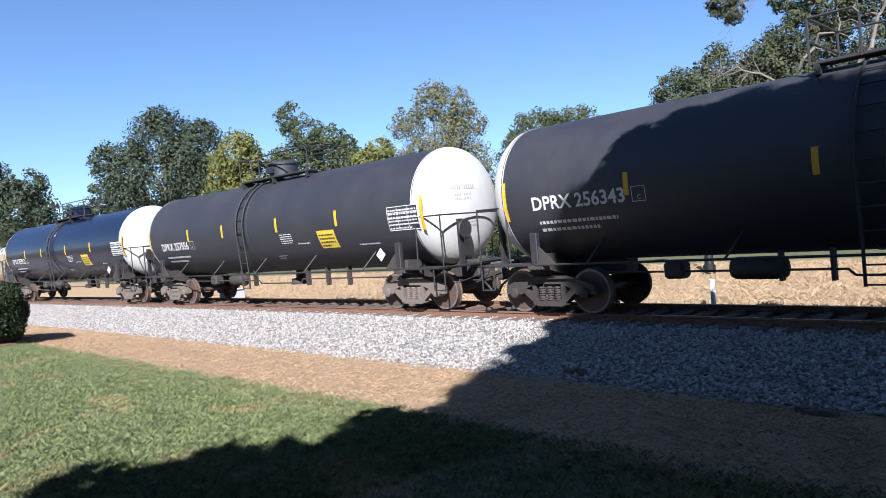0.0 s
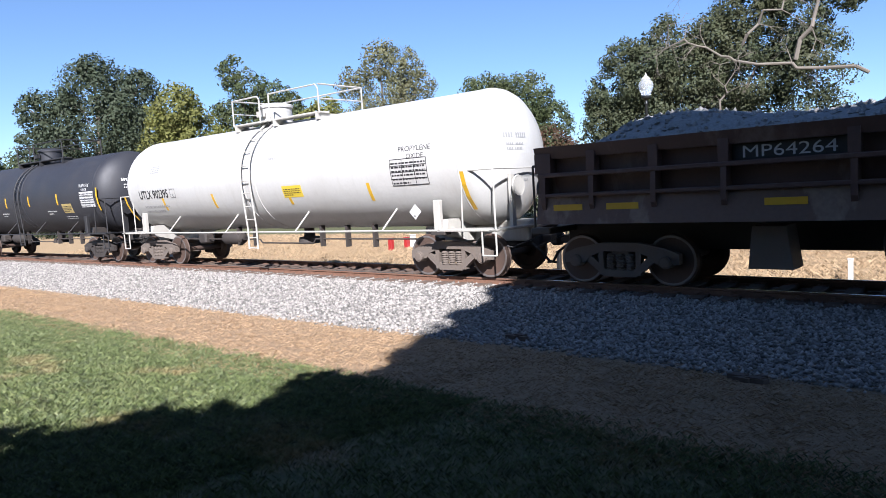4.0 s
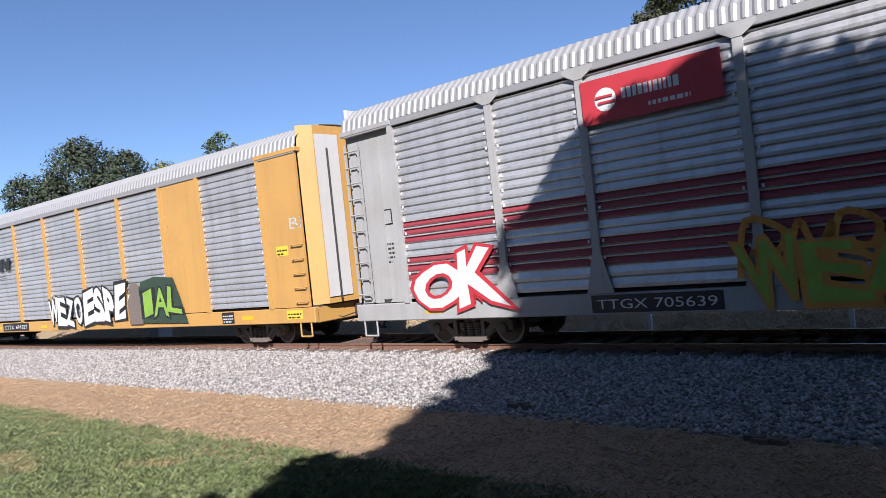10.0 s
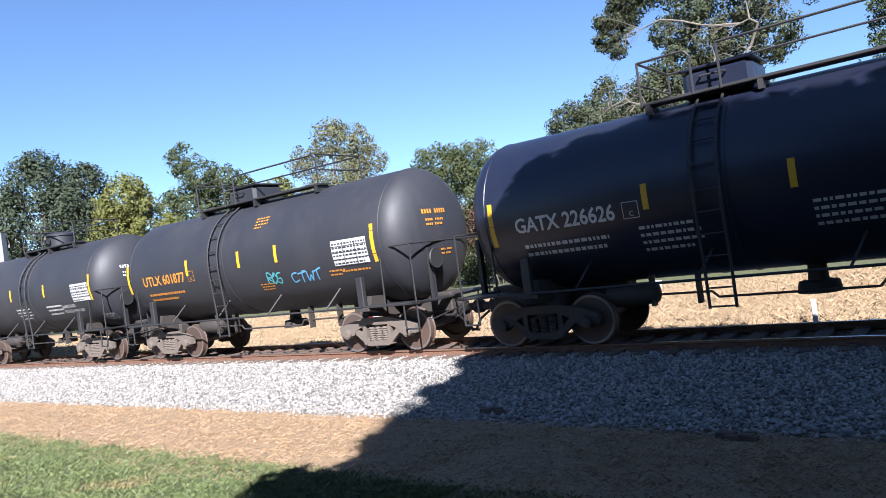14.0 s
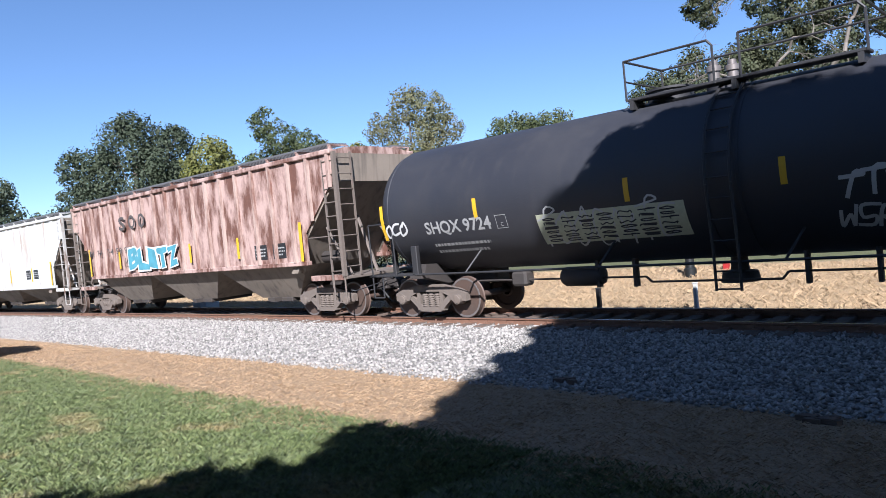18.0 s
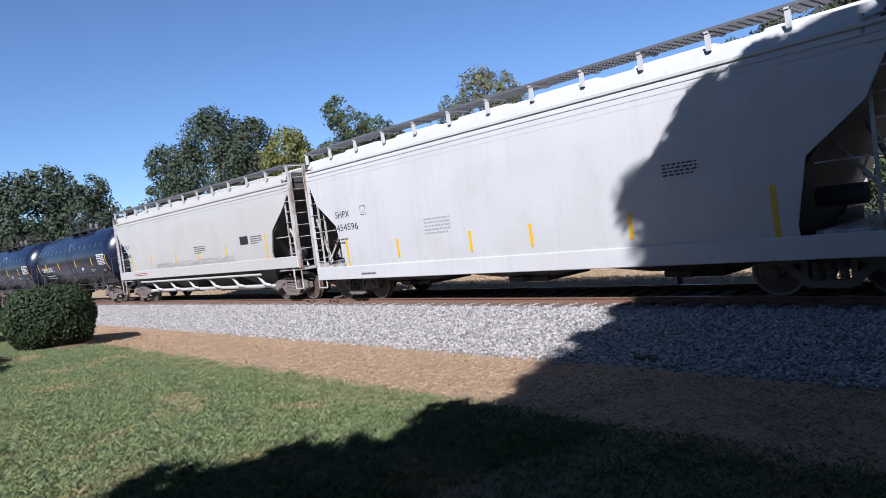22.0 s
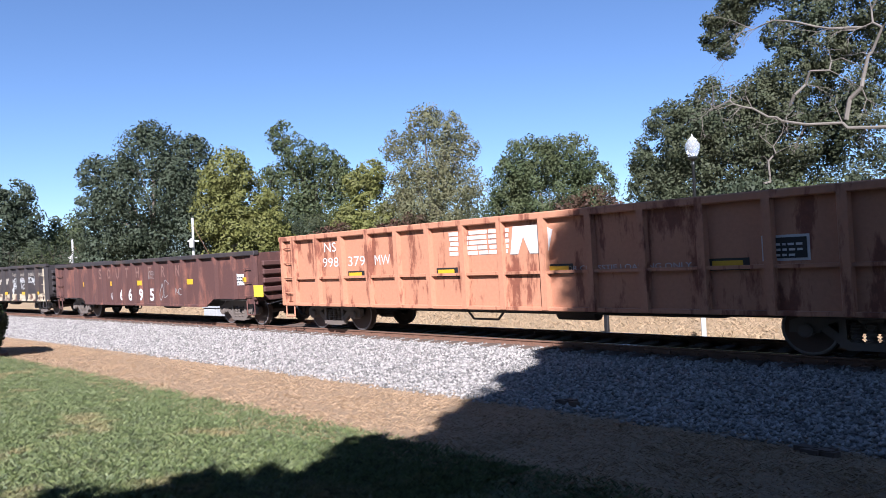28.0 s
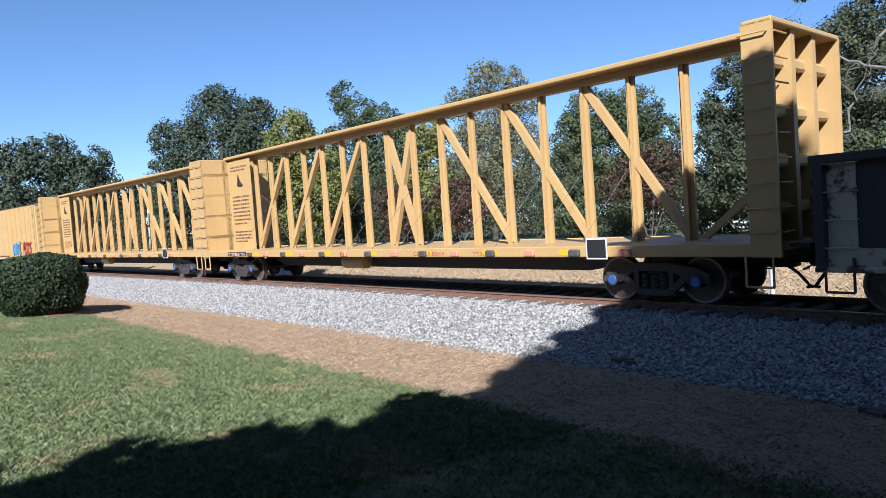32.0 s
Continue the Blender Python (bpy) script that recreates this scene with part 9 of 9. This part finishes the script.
# ---- posts, poles, lamp and cabinets across the line ----
STEEL = plain("black_lamp_paint", (0.0122, 0.0134, 0.0134), 0.45, 0.2, 0.15)
POLE_GREY = plain("pale_pole_grey", (0.3782, 0.3782, 0.3538), 0.7, 0, 0.1)
POST_WHITE = plain("white_post_paint", (0.4758, 0.4758, 0.4636), 0.6, 0, 0.08)
CABINET = paint("cabinet_grey_paint", (0.3782, 0.3843, 0.3782), 0.5, (0.183, 0.1586, 0.122), 0.3)
_gm, _gnt, _gb = base_mat("lantern_glass")
_gb.inputs["Transmission Weight"].default_value, _gb.inputs["Roughness"].default_value, _gb.inputs["Base Color"].default_value = .75, .12, (.85, .88, .9, 1)


def lamp_post(x, y, zc):
    z0 = ground_z(x, y)
    t = thing("street_lamp", "black lamp post with a clear acorn lantern", "street lamp", at=pose(x, y, z0))
    h = zc - z0
    part("base", Geo().lathe([(-.1, .2), (.25, .2), (.3, .15), (.8, .12), (.85, .08)], 14, axis="z"), STEEL, t, smooth=True)
    part("post", Geo().lathe([(.8, .07), (h - .6, .05), (h - .55, .075), (h - .5, .05), (h - .42, .05)], 12, axis="z"), STEEL, t, smooth=True)
    part("lantern_collar", Geo().lathe([(h - .44, .06), (h - .36, .16), (h - .3, .17), (h - .28, .12)], 14, axis="z"), STEEL, t, smooth=True)
    part("lantern_globe", Geo().lathe([(h - .3, .13), (h - .1, .22), (h + .06, .25), (h + .16, .22), (h + .24, .15)], 18, axis="z"), _gm, t, "clear ribbed glass globe", smooth=True)
    part("lantern_cap", Geo().lathe([(h + .24, .16), (h + .28, .15), (h + .36, .06), (h + .4, .03), (h + .48, .012)], 14, axis="z"), POLE_GREY, t, smooth=True)


lamp_post(*polar(23.9, 24.5), EYE_Z + 24.5 * math.tan(radians(8.1)))


def utility_pole(az, dist, el, label):
    x, y = polar(az, dist)
    z0 = ground_z(x, y)
    h = EYE_Z + dist * math.tan(radians(el)) - z0
    t = thing("utility_pole", label, "utility pole", at=pose(x, y, z0, 0, 0, az))
    part("pole", Geo().tube((0, 0, -.2), (0, 0, h), .1, 10, .08), POLE_GREY, t, smooth=True)
    part("crossarm", Geo().box(-.4, .4, -.05, .05, h - 1.75, h - 1.63, .02), POLE_GREY, t)
    part("transformer", Geo().lathe([(h - 2.2, .05), (h - 2.15, .17), (h - 1.6, .17), (h - 1.5, .08)], 14, axis="z", c=(-.1, -.24, 0)), POLE_GREY, t, "pale grey pole-top box", smooth=True)
    part("guy_wire", Geo().path([(0, -.1, h - .5), (2.2, -.3, .5)], .02, 5), RUST, t)


utility_pole(63.45, 54, 4.3, "pale wooden utility pole with a grey box")
utility_pole(71.7, 70, 2.9, "short pale utility pole by the line")


def marker(x, y, z0, z1, w, mat, label, kind="marker_post"):
    t = thing(kind, label, "post", at=pose(x, y, z0))
    h = z1 - z0
    part("post", Geo().box(-w, w, -w, w, -.3, h, .012), mat, t)
    part("cap", Geo().box(-w * 1.25, w * 1.25, -w * 1.25, w * 1.25, h, h + .03, .01), mat, t)


marker(-7.9, 18.0, ground_z(-7.9, 18), .2, .05, POST_WHITE, "short white marker post in dry grass")
marker(-10.8, 18.0, ground_z(-10.8, 18), .1, .06, INK_BLACK, "short black marker post in dry grass")
marker(-3.2, 18.2, ground_z(-3.2, 18.2), .0, .05, POST_WHITE, "short white marker post in dry grass")


for _az, _dd, _zt, _mm, _lb in ((20.4, 25, .45, POST_WHITE, "white marker post beside the far bank"), (21.3, 25, .4, INK_RED, "red marker post beside the far bank"), (42.9, 29, .4, POST_WHITE, "white marker post beside the far bank"), (43.4, 29, .3, INK_RED, "red marker post beside the far bank"), (44.7, 29, .3, INK_RED, "red marker post beside the far bank")):
    _px, _py = polar(_az, _dd)
    marker(_px, _py, ground_z(_px, _py), _zt, .09, _mm, _lb)


def cabinet(x, y, w, h, label):
    t = thing("relay_cabinet", label, "cabinet", at=pose(x, y, ground_z(x, y)))
    part("plinth", Geo().box(-w / 2 - .05, w / 2 + .05, -.4, .4, -.25, .12, .02), STONE, t)
    b = part("body", Geo().box(-w / 2, w / 2, -.35, .35, .1, h, .02), CABINET, t)
    for s in (-1, 1):
        d = part("door", Geo().box(min(s * .02, s * w * .47), max(s * .02, s * w * .47), -.375, -.35, .16, h - .08, .008), CABINET, b)
    part("roof", Geo().box(-w / 2 - .06, w / 2 + .06, -.42, .4, h, h + .06, .015), CABINET, t)


cabinet(-32.6, 17.4, 1.3, .6, "pale grey trackside relay cabinet")

# sign on a post, seen past the hopper's end
_sx, _sy = polar(-4.65, 24)
_sg = thing("road_sign", "small white sign on a thin post", "sign", at=pose(_sx, _sy, ground_z(_sx, _sy), 0, 0, -4.65))
part("post", Geo().tube((0, 0, -.2), (0, 0, 2.3), .03, 8), POLE_GREY, _sg)
part("sign_plate", Geo().box(-.13, .13, -.05, -.035, 1.95, 2.55, .003), POST_WHITE, _sg, "white sign plate")

GLASS = plain("dark_car_glass", (0.0122, 0.0152, 0.0183), 0.08, 0, 0.1)
TYRE = plain("tyre_rubber", (0.0152, 0.0152, 0.0159), 0.85)


def parked(az, dist, label, col, turn, tall=1.5, z=None):
    m = paint("car_paint_" + label.split()[0], col, 0.25, (0.061, 0.0549, 0.0488), 0.1, 0.1)
    x, y = polar(az, dist)
    c = thing("parked_car", label, "car", at=pose(x, y, ground_z(x, y) if z is None else z, 0, 0, turn))
    body = [(-2.2, .35), (-2.25, .7), (-2.15, .95), (-1.2, 1.02), (1.3, 1.02), (2.1, .92), (2.2, .6), (2.15, .35)]
    part("body", Geo().prism(body, -.86, .86, "y"), m, c)
    cab = [(-1.9, 1.0), (-1.55, tall - .06), (-1.3, tall), (.5, tall), (.75, tall - .08), (1.35, 1.0)]
    k = part("cabin", Geo().prism(cab, -.74, .74, "y"), m, c)
    for q in (-1, 1):
        part("side_window", Geo().prism([(-1.7, 1.05), (-1.4, tall - .12), (-.45, tall - .1), (-.45, 1.05)], q * .745 - .006, q * .745 + .006, "y"), GLASS, k)
        part("side_window", Geo().prism([(-.38, 1.05), (-.38, tall - .1), (.5, tall - .1), (1.1, 1.05)], q * .745 - .006, q * .745 + .006, "y"), GLASS, k)
        for s in (-1.35, 1.35):
            w = part("wheel", Geo().lathe([(-.1, .1), (-.1, .3), (-.06, .33), (.06, .33), (.1, .3), (.1, .1)], 20, axis="y", c=(s, q * .8, .33)), TYRE, c, smooth=True)
            part("rim", Geo().lathe([(q * .1, .2), (q * .115, .18), (q * .115, .05)], 14, axis="y", c=(s, q * .8, .33)), POLE_GREY, w)
    for s in (-1, 1):
        part("headlight", Geo().box(2.12, 2.19, s * .7 - .13, s * .7 + .13, .68, .82, .02), POST_WHITE, c)
        part("tail_light", Geo().box(-2.25, -2.19, s * .72 - .1, s * .72 + .1, .7, .9, .02), INK_RED, c)
    part("windscreen", Geo().prism([(.8, tall - .1), (1.3, 1.05), (1.33, 1.05), (.83, tall - .1)], -.66, .66, "y"), GLASS, k)


parked(-12.6, 33, "maroon parked car beside the russet bush", (0.08, 0.012, 0.02), 12, 1.5)

# dark scraps lying on the ballast edge
for _x, _y, _r, _sd in ((-5.7, 8.45, .16, 3), (-2.4, 7.84, .22, 4)):
    _rg = np.random.default_rng(_sd)
    _sc = thing("scrap", "dark scrap of bark on the ballast edge", "debris", at=pose(_x, _y, ground_z(_x, _y)))
    for _k in range(5):
        _a, _b, _w = _rg.uniform(-1, 1) * _r, _rg.uniform(-1, 1) * _r * .5, _rg.uniform(.05, .11)
        part("flake", Geo().prism([(_a - _w, _b - _w * .5), (_a + _w * .7, _b - _w * .6), (_a + _w, _b + _w * .3), (_a - _w * .4, _b + _w * .6)], .0, .05 + .03 * _rg.random(), "z"), TIE, _sc)

# small white house glimpsed behind the trees
_hx, _hy = polar(26.0, 60)
_hs = thing("house", "white clapboard house behind the trees", "house", at=pose(_hx, _hy, ground_z(_hx, _hy), 0, 0, 26))
part("wall", Geo().box(-4, 4, -3, 3, -.2, 2.8), WHITE_DIRTY, _hs)
part("roof", Geo().prism([(-3.4, 2.8), (0, 4.4), (3.4, 2.8)], -4.3, 4.3, "x"), DARKGREY, _hs)
for _x in (-2.4, 0, 2.4):
    _w = part("window", Geo().box(_x - .5, _x + .5, -3.05, -2.99, .9, 2.1), GLASS, _hs)
    part("frame", Geo().box(_x - .58, _x + .58, -3.07, -3.02, .8, .9).box(_x - .58, _x + .58, -3.07, -3.02, 2.1, 2.2), POST_WHITE, _w)

_ux, _uy = polar(-13.2, 23)
_ub = thing("utility_box", "small white utility box on a stake", "utility box", at=pose(_ux, _uy, ground_z(_ux, _uy)))
part("stake", Geo().box(-.04, .04, -.04, .04, -.2, .75), POLE_GREY, _ub)
part("box", Geo().box(-.18, .18, -.1, .1, .7, 1.3, .02), POST_WHITE, _ub)
part("lid", Geo().box(-.2, .2, -.12, .12, 1.3, 1.34, .01), POST_WHITE, _ub)


def motions():
    for car, xc in CARS:
        walk(car, [(float(t), rail_pose(xc + SPEED * t)) for t in range(33)])
    # the wheels turn with the train's speed, all alike: one set is keyed and the rest follow the same keys
    turn = math.degrees(SPEED / .46) / FPS
    first = WHEELS[0]
    walk(first, [(f / FPS, pose(0, 0, 0, 0, (turn * f) % 360, 0)) for f in range(32 * FPS + 1)])
    for w in WHEELS[1:]:
        w.rotation_mode = "QUATERNION"
        keys = w.animation_data_create()
        keys.action = first.animation_data.action
        keys.action_slot = first.animation_data.action_slot


motions()
